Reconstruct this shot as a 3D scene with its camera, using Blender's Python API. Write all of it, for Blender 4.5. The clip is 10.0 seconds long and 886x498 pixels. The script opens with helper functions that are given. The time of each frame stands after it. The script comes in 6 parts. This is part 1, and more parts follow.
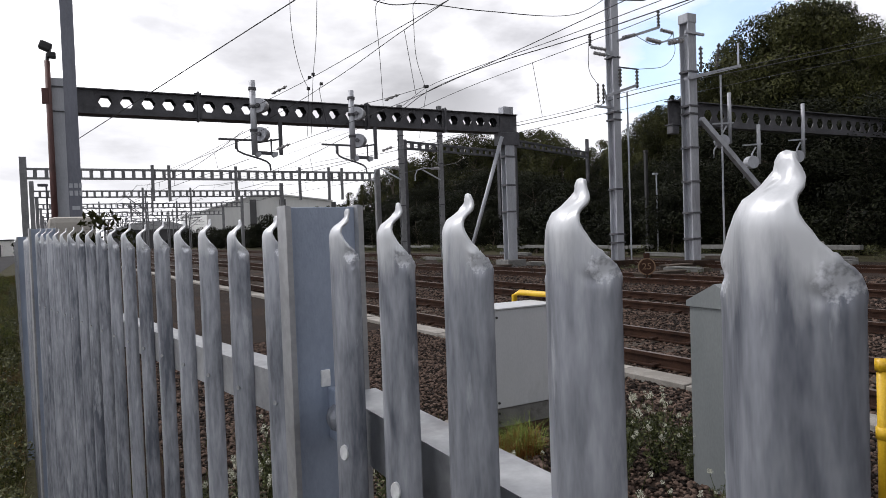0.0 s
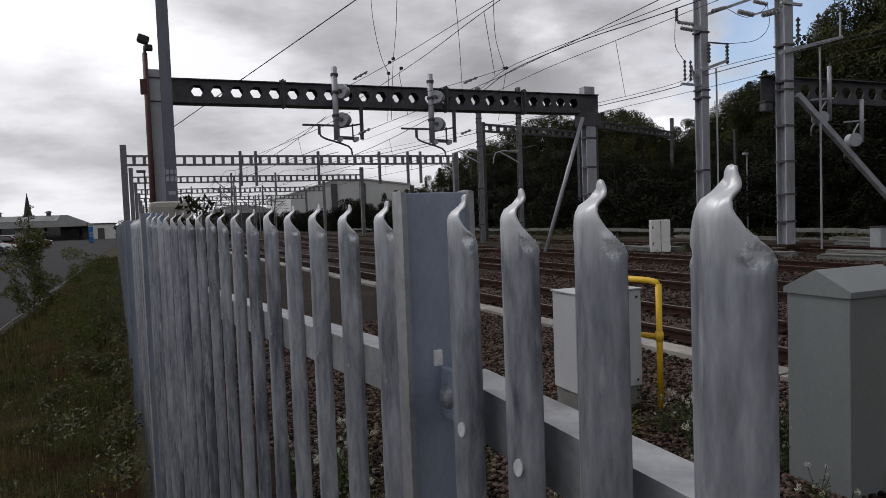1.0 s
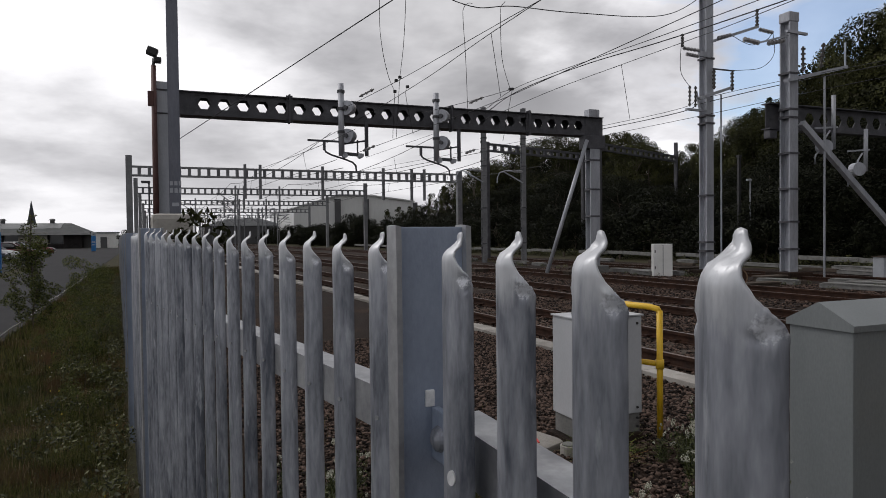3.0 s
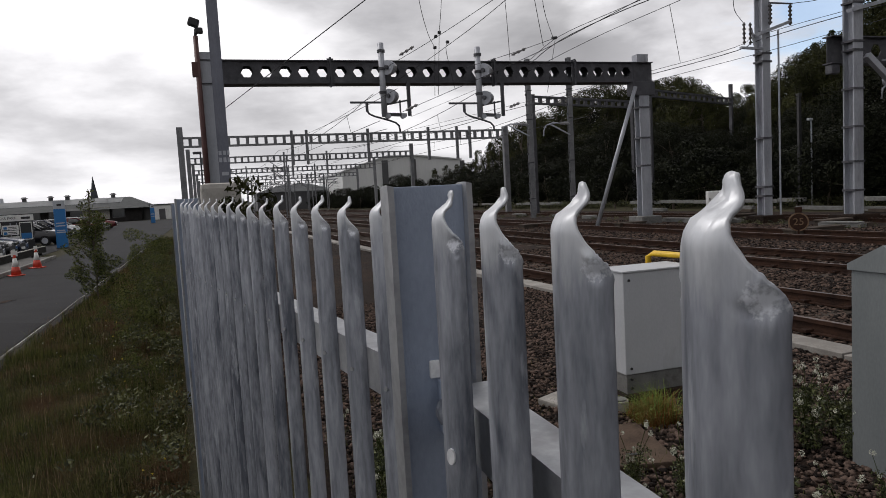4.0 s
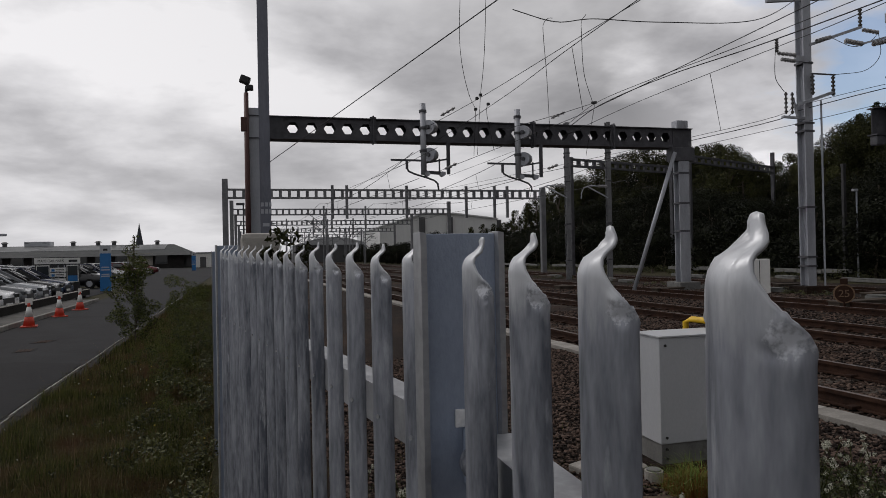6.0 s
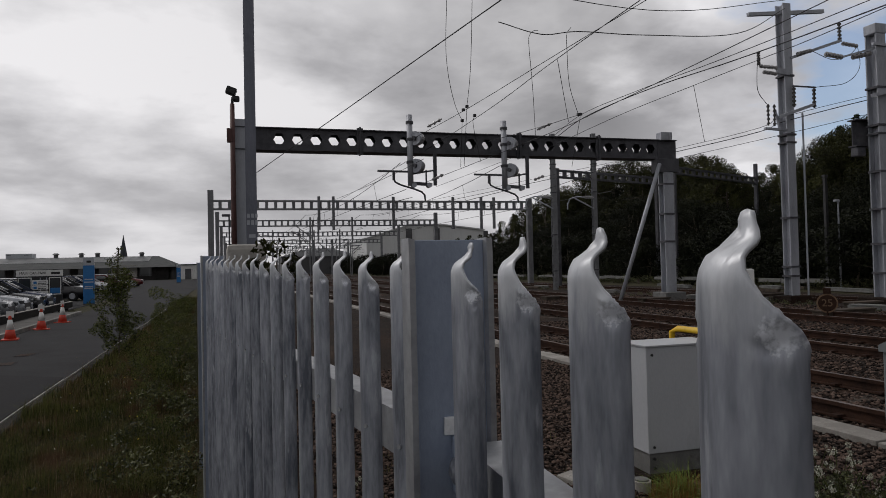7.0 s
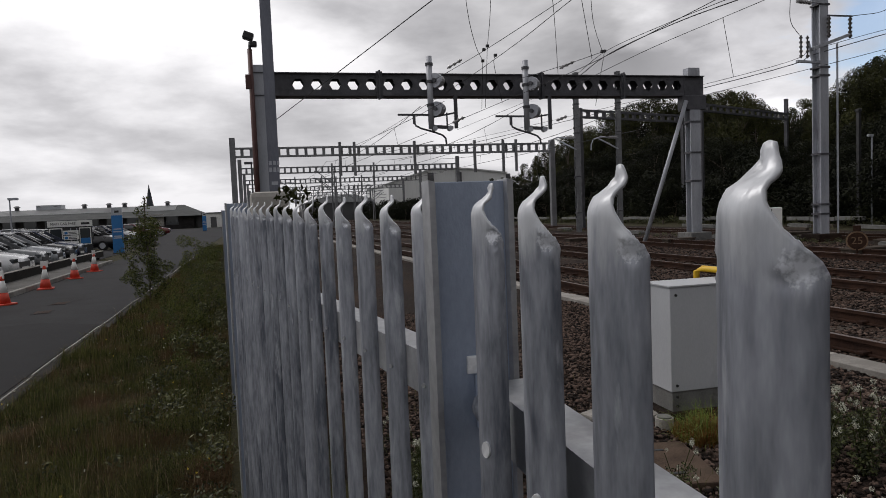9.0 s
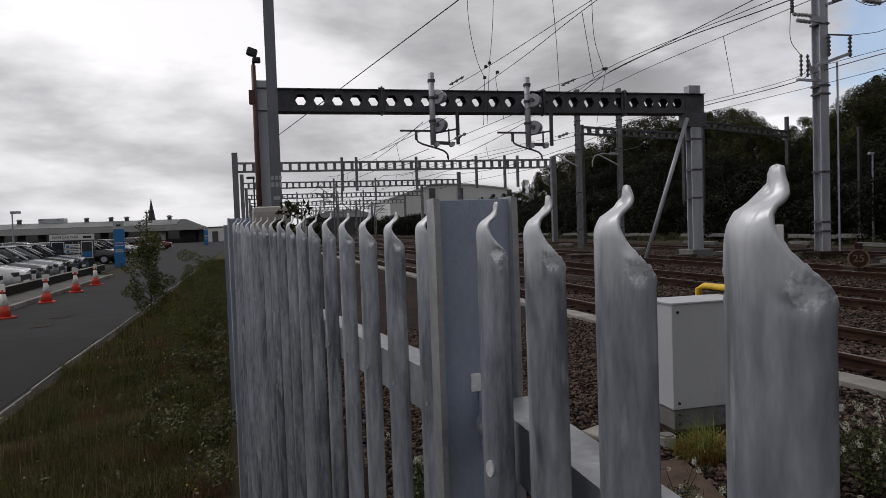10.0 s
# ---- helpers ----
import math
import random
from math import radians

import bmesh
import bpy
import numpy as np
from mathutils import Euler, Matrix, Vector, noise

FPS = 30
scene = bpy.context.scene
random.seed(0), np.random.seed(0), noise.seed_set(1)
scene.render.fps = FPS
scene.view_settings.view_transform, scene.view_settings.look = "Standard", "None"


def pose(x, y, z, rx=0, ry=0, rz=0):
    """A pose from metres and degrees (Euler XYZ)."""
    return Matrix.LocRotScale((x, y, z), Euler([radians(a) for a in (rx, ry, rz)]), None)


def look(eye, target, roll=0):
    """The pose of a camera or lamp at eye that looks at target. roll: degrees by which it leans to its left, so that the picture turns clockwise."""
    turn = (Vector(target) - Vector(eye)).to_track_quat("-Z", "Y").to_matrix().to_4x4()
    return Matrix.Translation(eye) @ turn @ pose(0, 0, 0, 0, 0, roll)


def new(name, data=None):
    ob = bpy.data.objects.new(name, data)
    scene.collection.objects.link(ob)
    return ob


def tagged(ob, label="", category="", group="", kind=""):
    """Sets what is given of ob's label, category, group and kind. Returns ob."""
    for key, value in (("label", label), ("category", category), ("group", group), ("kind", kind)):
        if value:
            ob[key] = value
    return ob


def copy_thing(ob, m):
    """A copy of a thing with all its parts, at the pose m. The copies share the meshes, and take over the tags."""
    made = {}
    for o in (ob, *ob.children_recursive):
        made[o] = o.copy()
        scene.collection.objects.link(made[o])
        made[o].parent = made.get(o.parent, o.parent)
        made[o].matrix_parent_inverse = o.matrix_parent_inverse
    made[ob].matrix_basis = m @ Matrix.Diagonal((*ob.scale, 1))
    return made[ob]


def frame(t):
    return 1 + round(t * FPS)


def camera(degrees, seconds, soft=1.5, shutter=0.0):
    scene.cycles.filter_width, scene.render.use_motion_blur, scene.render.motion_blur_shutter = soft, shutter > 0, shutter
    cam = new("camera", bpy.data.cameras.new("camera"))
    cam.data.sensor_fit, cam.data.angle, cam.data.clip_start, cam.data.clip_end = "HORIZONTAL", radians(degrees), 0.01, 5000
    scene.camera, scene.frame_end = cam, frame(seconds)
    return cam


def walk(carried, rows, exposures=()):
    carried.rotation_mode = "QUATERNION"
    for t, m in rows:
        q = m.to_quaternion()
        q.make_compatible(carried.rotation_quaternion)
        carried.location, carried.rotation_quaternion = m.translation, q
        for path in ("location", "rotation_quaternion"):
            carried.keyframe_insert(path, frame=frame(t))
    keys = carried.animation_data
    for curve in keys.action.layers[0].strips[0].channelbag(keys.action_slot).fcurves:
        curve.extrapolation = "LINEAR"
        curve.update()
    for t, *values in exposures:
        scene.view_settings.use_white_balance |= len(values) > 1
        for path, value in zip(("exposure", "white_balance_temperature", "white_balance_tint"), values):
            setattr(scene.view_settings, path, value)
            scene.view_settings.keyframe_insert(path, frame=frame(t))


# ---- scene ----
cam = camera(66.8, 10.0, soft=0.6)
PATH = [
    (0, (-0.672, 1.785, 1.77), (0.281, 3.542, 1.716), -2.0),
    (0.5, (-0.73, 1.796, 1.78), (0.065, 3.631, 1.78), 0.7),
    (1, (-0.724, 1.788, 1.774), (0.019, 3.642, 1.678), -2.1),
    (1.5, (-0.731, 1.791, 1.772), (0.022, 3.643, 1.754), -2.5),
    (2, (-0.738, 1.784, 1.777), (0.067, 3.611, 1.659), -1.8),
    (3.5, (-0.658, 1.841, 1.804), (0.044, 3.713, 1.784), -0.6),
    (4, (-0.613, 1.86, 1.798), (-0.019, 3.763, 1.635), -3.2),
    (4.5, (-0.608, 1.856, 1.796), (-0.037, 3.772, 1.767), -2.0),
    (5, (-0.605, 1.861, 1.791), (-0.005, 3.766, 1.697), -1.8),
    (5.5, (-0.608, 1.851, 1.788), (-0.113, 3.789, 1.751), -1.1),
    (7, (-0.612, 1.855, 1.778), (-0.071, 3.78, 1.823), -1.3),
    (7.5, (-0.611, 1.857, 1.778), (-0.077, 3.784, 1.718), -1.8),
    (8, (-0.613, 1.849, 1.777), (-0.109, 3.784, 1.754), -1.9),
    (8.5, (-0.612, 1.85, 1.776), (-0.153, 3.796, 1.752), -1.6),
    (9, (-0.61, 1.853, 1.775), (-0.14, 3.793, 1.656), -2.3),
    (9.5, (-0.606, 1.856, 1.775), (-0.143, 3.801, 1.726), -2.1),
    (10, (-0.615, 1.851, 1.778), (-0.146, 3.794, 1.705), -2.0),
]
EXPOSURES = [(0.0, 0.84), (0.4, 0.32), (1.0, 0.04), (1.6, 0.10), (2.2, 0.28), (3.5, 0.05), (4.0, 0.24), (4.6, 0.0), (5.0, 0.1), (5.5, -0.12), (7.0, -0.30), (7.6, -0.14), (8.0, 0.0), (8.5, -0.06), (9.0, 0.06), (9.5, -0.12), (10.0, -0.03)]
walk(cam, [(t, look(eye, target, roll)) for t, eye, target, roll in PATH], [(t, stops, 6340 if t < 3 else 6440, 13) for t, stops in EXPOSURES])

# ---------------------------------------------------------------- world and sun
SUN_AZ, SUN_EL = radians(-46), radians(52)          # azimuth from +y towards +x
world = bpy.data.worlds.new("world")
scene.world = world
world.use_nodes = True
wt = world.node_tree
wt.nodes.clear()


def wnode(kind, **kw):
    n = wt.nodes.new(kind)
    for k, v in kw.items():
        n.inputs[k].default_value = v
    return n


def wmath(op, a, b=None):
    n = wt.nodes.new("ShaderNodeMath")
    n.operation = op
    for i, v in enumerate((a, b)):
        if v is None:
            continue
        if isinstance(v, (int, float)):
            n.inputs[i].default_value = v
        else:
            wt.links.new(v, n.inputs[i])
    return n.outputs[0]


def ramp(tree, fac, stops):
    n = tree.nodes.new("ShaderNodeValToRGB")
    els = n.color_ramp.elements
    while len(els) < len(stops):
        els.new(0.5)
    for e, (p, c) in zip(els, stops):
        e.position = p
        e.color = (*c, 1) if len(c) == 3 else c
    tree.links.new(fac, n.inputs[0])
    return n.outputs[0]


sky = wt.nodes.new("ShaderNodeTexSky")
sky.sky_type = "NISHITA"
sky.sun_disc = False
sky.sun_elevation, sky.sun_rotation = SUN_EL, SUN_AZ
coord = wt.nodes.new("ShaderNodeTexCoord")
sep = wt.nodes.new("ShaderNodeSeparateXYZ")
wt.links.new(coord.outputs["Generated"], sep.inputs[0])
lift = wmath("ADD", wmath("MAXIMUM", sep.outputs[2], 0.0), 0.22)
flat = wt.nodes.new("ShaderNodeCombineXYZ")
wt.links.new(wmath("DIVIDE", sep.outputs[0], lift), flat.inputs[0])
wt.links.new(wmath("DIVIDE", sep.outputs[1], lift), flat.inputs[1])
flat.inputs[2].default_value = 3.7
big = wnode("ShaderNodeTexNoise", Scale=0.8, Detail=6.0, Roughness=0.5, Distortion=0.35)
fine = wnode("ShaderNodeTexNoise", Scale=2.4, Detail=7.0, Roughness=0.54)
wt.links.new(flat.outputs[0], big.inputs["Vector"])
wt.links.new(flat.outputs[0], fine.inputs["Vector"])
mixed = wmath("ADD", wmath("MULTIPLY", big.outputs[0], 0.70), wmath("MULTIPLY", fine.outputs[0], 0.30))
cloud = ramp(wt, mixed, [(0.395, (0.33, 0.33, 0.338)), (0.46, (0.49, 0.49, 0.496)), (0.52, (0.70, 0.70, 0.702)), (0.585, (0.90, 0.898, 0.893))])
# the cloud layer is paler near the skyline
low = wt.nodes.new("ShaderNodeMixRGB")
wt.links.new(ramp(wt, sep.outputs[2], [(0.0, (0.6,) * 3), (0.22, (0.0,) * 3)]), low.inputs[0])
wt.links.new(cloud, low.inputs[1])
low.inputs[2].default_value = (0.66, 0.66, 0.66, 1)
# thinner cloud in front of the sun lets more light through
sunward = wt.nodes.new("ShaderNodeVectorMath")
sunward.operation = "DOT_PRODUCT"
wt.links.new(coord.outputs["Generated"], sunward.inputs[0])
sunward.inputs[1].default_value = (math.sin(SUN_AZ) * math.cos(SUN_EL), math.cos(SUN_AZ) * math.cos(SUN_EL), math.sin(SUN_EL))
toward = wmath("MINIMUM", wmath("MAXIMUM", wmath("ADD", 0.67, wmath("MULTIPLY", sunward.outputs["Value"], 0.58)), 0.22), 1.16)
# the cloud base is heavier overhead than towards the skyline
heavy = wmath("SUBTRACT", 1.12, wmath("MULTIPLY", wmath("MAXIMUM", sep.outputs[2], 0.0), 0.46))
glow = wmath("MULTIPLY", toward, heavy)
bright = wt.nodes.new("ShaderNodeVectorMath")
bright.operation = "SCALE"
wt.links.new(low.outputs[0], bright.inputs[0])
wt.links.new(glow, bright.inputs["Scale"])
# a clearing in the cloud over the wooded bank
dot = wt.nodes.new("ShaderNodeVectorMath")
dot.operation = "DOT_PRODUCT"
wt.links.new(coord.outputs["Generated"], dot.inputs[0])
dot.inputs[1].default_value = Vector((0.755, 0.62, 0.235)).normalized()
clear = wmath("ADD", dot.outputs["Value"], wmath("MULTIPLY", wmath("SUBTRACT", fine.outputs[0], 0.5), 0.075))
cover = ramp(wt, clear, [(0.988, (1.0,) * 3), (1.0, (0.2,) * 3)])
# the cloud thins and whitens round the clearing
edge = wmath("ADD", 1.0, wmath("MULTIPLY", ramp(wt, clear, [(0.935, (0.0,) * 3), (0.982, (1.0,) * 3)]), 0.72))
bg_sky = wnode("ShaderNodeBackground", Strength=0.15)
wt.links.new(sky.outputs[0], bg_sky.inputs[0])
# a heavier grey mass of cloud over the gantry
mass = wt.nodes.new("ShaderNodeVectorMath")
mass.operation = "DOT_PRODUCT"
wt.links.new(coord.outputs["Generated"], mass.inputs[0])
mass.inputs[1].default_value = Vector((0.42, 0.82, 0.42)).normalized()
massed = wmath("ADD", mass.outputs["Value"], wmath("MULTIPLY", wmath("SUBTRACT", fine.outputs[0], 0.5), 0.10))
edge = wmath("MULTIPLY", edge, ramp(wt, massed, [(0.955, (1.0,) * 3), (0.992, (0.86,) * 3)]))
bg_cloud = wnode("ShaderNodeBackground")
wt.links.new(wmath("MULTIPLY", edge, 1.06), bg_cloud.inputs["Strength"])
wt.links.new(bright.outputs[0], bg_cloud.inputs[0])
mix = wt.nodes.new("ShaderNodeMixShader")
wt.links.new(cover, mix.inputs[0])
wt.links.new(bg_sky.outputs[0], mix.inputs[1])
wt.links.new(bg_cloud.outputs[0], mix.inputs[2])
wout = wt.nodes.new("ShaderNodeOutputWorld")
wt.links.new(mix.outputs[0], wout.inputs[0])

sun_data = bpy.data.lights.new("sun", "SUN")
sun_data.energy, sun_data.angle, sun_data.color = 1.0, radians(14), (1.0, 0.96, 0.9)
sun = new("sun", sun_data)
sun.matrix_world = look((0, 0, 60), Vector((0, 0, 60)) - Vector((math.sin(SUN_AZ) * math.cos(SUN_EL), math.cos(SUN_AZ) * math.cos(SUN_EL), math.sin(SUN_EL))))


# ---------------------------------------------------------------- materials
def surf(name, dark, light, scale=6.0, rough=0.7, metal=0.0, bump=0.25, fine=90.0, stain=None, stain_scale=1.2,
         stain_cut=0.58, stretch=(1, 1, 1), varied=0.0, rough_var=0.12, island=False, bump_dist=0.01, tip=None):
    """A surface with mottling, grain, optional stains and relief, in metres."""
    m = bpy.data.materials.new(name)
    m.use_nodes = True
    nt = m.node_tree
    bsdf = nt.nodes["Principled BSDF"]
    tc = nt.nodes.new("ShaderNodeTexCoord")
    mp = nt.nodes.new("ShaderNodeMapping")
    mp.inputs["Scale"].default_value = stretch
    nt.links.new(tc.outputs["Object"], mp.inputs[0])
    if varied and not island:
        # alike pieces do not share one pattern
        own, far_off = nt.nodes.new("ShaderNodeObjectInfo"), nt.nodes.new("ShaderNodeVectorMath")
        far_off.operation = "SCALE"
        far_off.inputs[0].default_value = (31.0, 17.0, 43.0)
        nt.links.new(own.outputs["Random"], far_off.inputs["Scale"])
        nt.links.new(far_off.outputs[0], mp.inputs["Location"])

    def nz(sc, detail=5.0, rough_n=0.6):
        n = nt.nodes.new("ShaderNodeTexNoise")
        n.inputs["Scale"].default_value, n.inputs["Detail"].default_value, n.inputs["Roughness"].default_value = sc, detail, rough_n
        nt.links.new(mp.outputs[0], n.inputs["Vector"])
        return n.outputs[0]

    def mth(op, a, b):
        n = nt.nodes.new("ShaderNodeMath")
        n.operation = op
        for i, v in enumerate((a, b)):
            if isinstance(v, (int, float)):
                n.inputs[i].default_value = v
            else:
                nt.links.new(v, n.inputs[i])
        return n.outputs[0]

    a, g = nz(scale), nz(fine, 3.0)
    fac = mth("ADD", mth("MULTIPLY", a, 0.65), mth("MULTIPLY", g, 0.35))
    if varied:
        if island:
            geo = nt.nodes.new("ShaderNodeNewGeometry")
            rnd = geo.outputs["Random Per Island"]
        else:
            oi = nt.nodes.new("ShaderNodeObjectInfo")
            rnd = oi.outputs["Random"]
        fac = mth("ADD", fac, mth("MULTIPLY", mth("SUBTRACT", rnd, 0.5), varied))
    col = ramp(nt, fac, [(0.36, dark), (0.64, light)])
    if stain:
        mx = nt.nodes.new("ShaderNodeMixRGB")
        nt.links.new(ramp(nt, nz(stain_scale, 6.0), [(stain_cut, (0.0,) * 3), (stain_cut + 0.14, (1.0,) * 3)]), mx.inputs[0])
        nt.links.new(col, mx.inputs[1])
        mx.inputs[2].default_value = (*stain, 1)
        col = mx.outputs[0]
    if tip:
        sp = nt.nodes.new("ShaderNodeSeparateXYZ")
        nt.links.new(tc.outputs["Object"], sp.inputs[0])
        # points turn paler upward: sky light on the bent tips, put into the colour
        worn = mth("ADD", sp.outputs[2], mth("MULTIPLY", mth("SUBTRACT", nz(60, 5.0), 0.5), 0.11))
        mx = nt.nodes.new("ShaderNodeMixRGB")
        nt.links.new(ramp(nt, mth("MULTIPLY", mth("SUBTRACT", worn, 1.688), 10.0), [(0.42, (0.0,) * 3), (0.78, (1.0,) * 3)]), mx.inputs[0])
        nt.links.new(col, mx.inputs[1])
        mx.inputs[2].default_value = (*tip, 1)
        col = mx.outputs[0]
        # hammered zinc at both shoulders, its highlight put into the colour
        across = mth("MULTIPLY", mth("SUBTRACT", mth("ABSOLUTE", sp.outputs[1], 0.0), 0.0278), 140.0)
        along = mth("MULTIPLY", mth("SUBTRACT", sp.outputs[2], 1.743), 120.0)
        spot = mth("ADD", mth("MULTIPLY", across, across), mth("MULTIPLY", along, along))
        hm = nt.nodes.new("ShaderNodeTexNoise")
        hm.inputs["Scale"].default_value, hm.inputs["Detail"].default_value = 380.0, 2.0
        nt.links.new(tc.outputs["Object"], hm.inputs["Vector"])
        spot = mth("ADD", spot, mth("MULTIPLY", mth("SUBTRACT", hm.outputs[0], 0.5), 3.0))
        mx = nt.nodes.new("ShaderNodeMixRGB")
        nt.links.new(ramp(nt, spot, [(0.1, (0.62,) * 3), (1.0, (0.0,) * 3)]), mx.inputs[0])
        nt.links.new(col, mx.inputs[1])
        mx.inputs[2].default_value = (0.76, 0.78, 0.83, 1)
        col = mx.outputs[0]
    nt.links.new(col, bsdf.inputs["Base Color"])
    nt.links.new(mth("ADD", mth("MULTIPLY", mth("SUBTRACT", a, 0.5), rough_var * 2), rough), bsdf.inputs["Roughness"])
    bsdf.inputs["Metallic"].default_value = metal
    if rough >= 0.75:
        bsdf.inputs["Specular IOR Level"].default_value = 0.15
    if bump:
        b = nt.nodes.new("ShaderNodeBump")
        b.inputs["Strength"].default_value, b.inputs["Distance"].default_value = bump, bump_dist
        nt.links.new(fac, b.inputs["Height"])
        nt.links.new(b.outputs[0], bsdf.inputs["Normal"])
    return m


def glass(name, tint, rough=0.05):
    m = bpy.data.materials.new(name)
    m.use_nodes = True
    b = m.node_tree.nodes["Principled BSDF"]
    b.inputs["Base Color"].default_value = (*tint, 1)
    b.inputs["Roughness"].default_value = rough
    b.inputs["Specular IOR Level"].default_value = 0.9
    return m


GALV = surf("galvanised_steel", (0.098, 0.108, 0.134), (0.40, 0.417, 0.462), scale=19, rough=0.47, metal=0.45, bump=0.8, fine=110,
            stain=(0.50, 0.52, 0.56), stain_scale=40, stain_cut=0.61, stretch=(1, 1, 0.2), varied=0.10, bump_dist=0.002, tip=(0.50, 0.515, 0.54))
GALV_RAIL = surf("galvanised_rail_steel", (0.26, 0.265, 0.28), (0.44, 0.45, 0.465), scale=9, rough=0.45, metal=0.6, bump=0.15, fine=60, stain=(0.22, 0.22, 0.23), stain_scale=8, bump_dist=0.003)
GALV_TIP = surf("worn_galvanised_tip", (0.60, 0.61, 0.63), (0.78, 0.79, 0.80), scale=40, rough=0.4, metal=0.1, bump=0.35, fine=160, bump_dist=0.004)
GALV_POST = surf("galvanised_post_steel", (0.275, 0.325, 0.42), (0.36, 0.415, 0.52), scale=7, rough=0.45, metal=0.4, bump=0.8, fine=150, stretch=(1, 1, 0.5), varied=0.05,
                 stain=(0.42, 0.45, 0.50), stain_scale=9, stain_cut=0.62, bump_dist=0.0045)
MAST = surf("weathered_mast_steel", (0.31, 0.325, 0.362), (0.47, 0.485, 0.525), scale=2.5, rough=0.55, metal=0.3, bump=0.1, fine=30,
            stain=(0.25, 0.25, 0.27), stain_scale=1.5, stretch=(1, 1, 0.25), varied=0.1)
MAST_DARK = surf("dull_gantry_steel", (0.05, 0.05, 0.057), (0.105, 0.105, 0.118), scale=2.5, rough=0.6, metal=0.25, bump=0.1, fine=30,
                 stain=(0.15, 0.15, 0.16), stain_scale=1.3, varied=0.1)
MAST_PALE = surf("pale_galvanised_leg_steel", (0.36, 0.38, 0.42), (0.50, 0.52, 0.56), scale=2.5, rough=0.5, metal=0.3, bump=0.1, fine=30, stretch=(1, 1, 0.3))
MAST_BLUE = surf("blue_grey_mast_steel", (0.13, 0.14, 0.175), (0.20, 0.21, 0.25), scale=2.5, rough=0.5, metal=0.35, bump=0.1, fine=30, stretch=(1, 1, 0.3))
FAR_STEEL = surf("far_gantry_steel", (0.13, 0.133, 0.143), (0.23, 0.235, 0.245), scale=1.5, rough=0.6, metal=0.2, bump=0.0, fine=12, varied=0.15)
WIRE = surf("dark_wire", (0.035, 0.035, 0.038), (0.07, 0.07, 0.075), scale=3, rough=0.6, metal=0.3, bump=0.0, fine=20)
INSUL = surf("grey_insulator", (0.20, 0.20, 0.21), (0.33, 0.32, 0.32), scale=12, rough=0.35, bump=0.05)
INSUL_DARK = surf("brown_insulator", (0.03, 0.026, 0.024), (0.06, 0.05, 0.045), scale=12, rough=0.3, bump=0.0)
RUST = surf("rust_brown_steel", (0.018, 0.010, 0.008), (0.062, 0.032, 0.021), scale=5, rough=0.8, metal=0.1, bump=0.3, fine=60, stain=(0.05, 0.035, 0.03), stain_scale=2)
RAIL_HEAD = surf("worn_rail_head", (0.07, 0.045, 0.035), (0.17, 0.115, 0.09), scale=4, rough=0.4, metal=0.6, bump=0.05, stretch=(1, 0.2, 1))
DISC_FACE = surf("dull_tan_sign_face", (0.13, 0.08, 0.05), (0.24, 0.16, 0.10), scale=9, rough=0.8, bump=0.1)
POLE_RED = surf("red_brown_pole_paint", (0.065, 0.026, 0.023), (0.115, 0.048, 0.042), scale=4, rough=0.6, bump=0.1)
CONC = surf("weathered_concrete", (0.20, 0.188, 0.172), (0.37, 0.352, 0.326), scale=3, rough=0.88, bump=0.4, fine=70, stain=(0.2, 0.19, 0.165), stain_scale=1.6, varied=0.2)
STAINED = surf("rust_stained_concrete", (0.045, 0.030, 0.022), (0.11, 0.078, 0.058), scale=4, rough=0.9, bump=0.4, fine=70, stain=(0.05, 0.04, 0.03), stain_scale=3)
SLEEPER = surf("dirty_concrete_sleeper", (0.04, 0.032, 0.026), (0.095, 0.077, 0.063), scale=3, rough=0.9, bump=0.4, fine=60, varied=0.2)
BALLAST = surf("ballast_bed", (0.007, 0.005, 0.004), (0.036, 0.025, 0.020), scale=14, rough=0.95, bump=1.0, fine=38, stain=(0.045, 0.027, 0.019), stain_scale=0.5, stain_cut=0.5, bump_dist=0.05)
STONE = surf("ballast_stone", (0.012, 0.0085, 0.0072), (0.125, 0.087, 0.070), scale=9, rough=0.9, bump=0.3, fine=80, varied=0.62, island=True)
SOIL = surf("weedy_soil", (0.022, 0.021, 0.010), (0.055, 0.050, 0.024), scale=2.2, rough=0.95, bump=0.8, fine=30, stain=(0.06, 0.044, 0.028), stain_scale=0.9, bump_dist=0.05)
GRASS = surf("meadow_grass", (0.014, 0.020, 0.005), (0.112, 0.118, 0.033), scale=2.4, rough=0.8, bump=0.0, fine=7, stain=(0.105, 0.062, 0.034), stain_scale=1.5, stain_cut=0.49, varied=0.5, island=True)
DRYGRASS = surf("dry_grass", (0.17, 0.10, 0.055), (0.38, 0.30, 0.18), scale=3, rough=0.85, bump=0.0, varied=0.4, island=True)
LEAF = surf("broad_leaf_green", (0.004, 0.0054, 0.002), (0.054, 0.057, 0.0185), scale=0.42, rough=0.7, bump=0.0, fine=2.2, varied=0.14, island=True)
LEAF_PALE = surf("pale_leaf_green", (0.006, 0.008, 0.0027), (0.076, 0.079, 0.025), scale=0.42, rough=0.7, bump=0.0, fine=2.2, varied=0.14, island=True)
LEAF_NEAR = surf("shrub_leaf_green", (0.020, 0.029, 0.007), (0.120, 0.134, 0.036), scale=2, rough=0.5, bump=0.0, fine=12, varied=0.5, island=True)
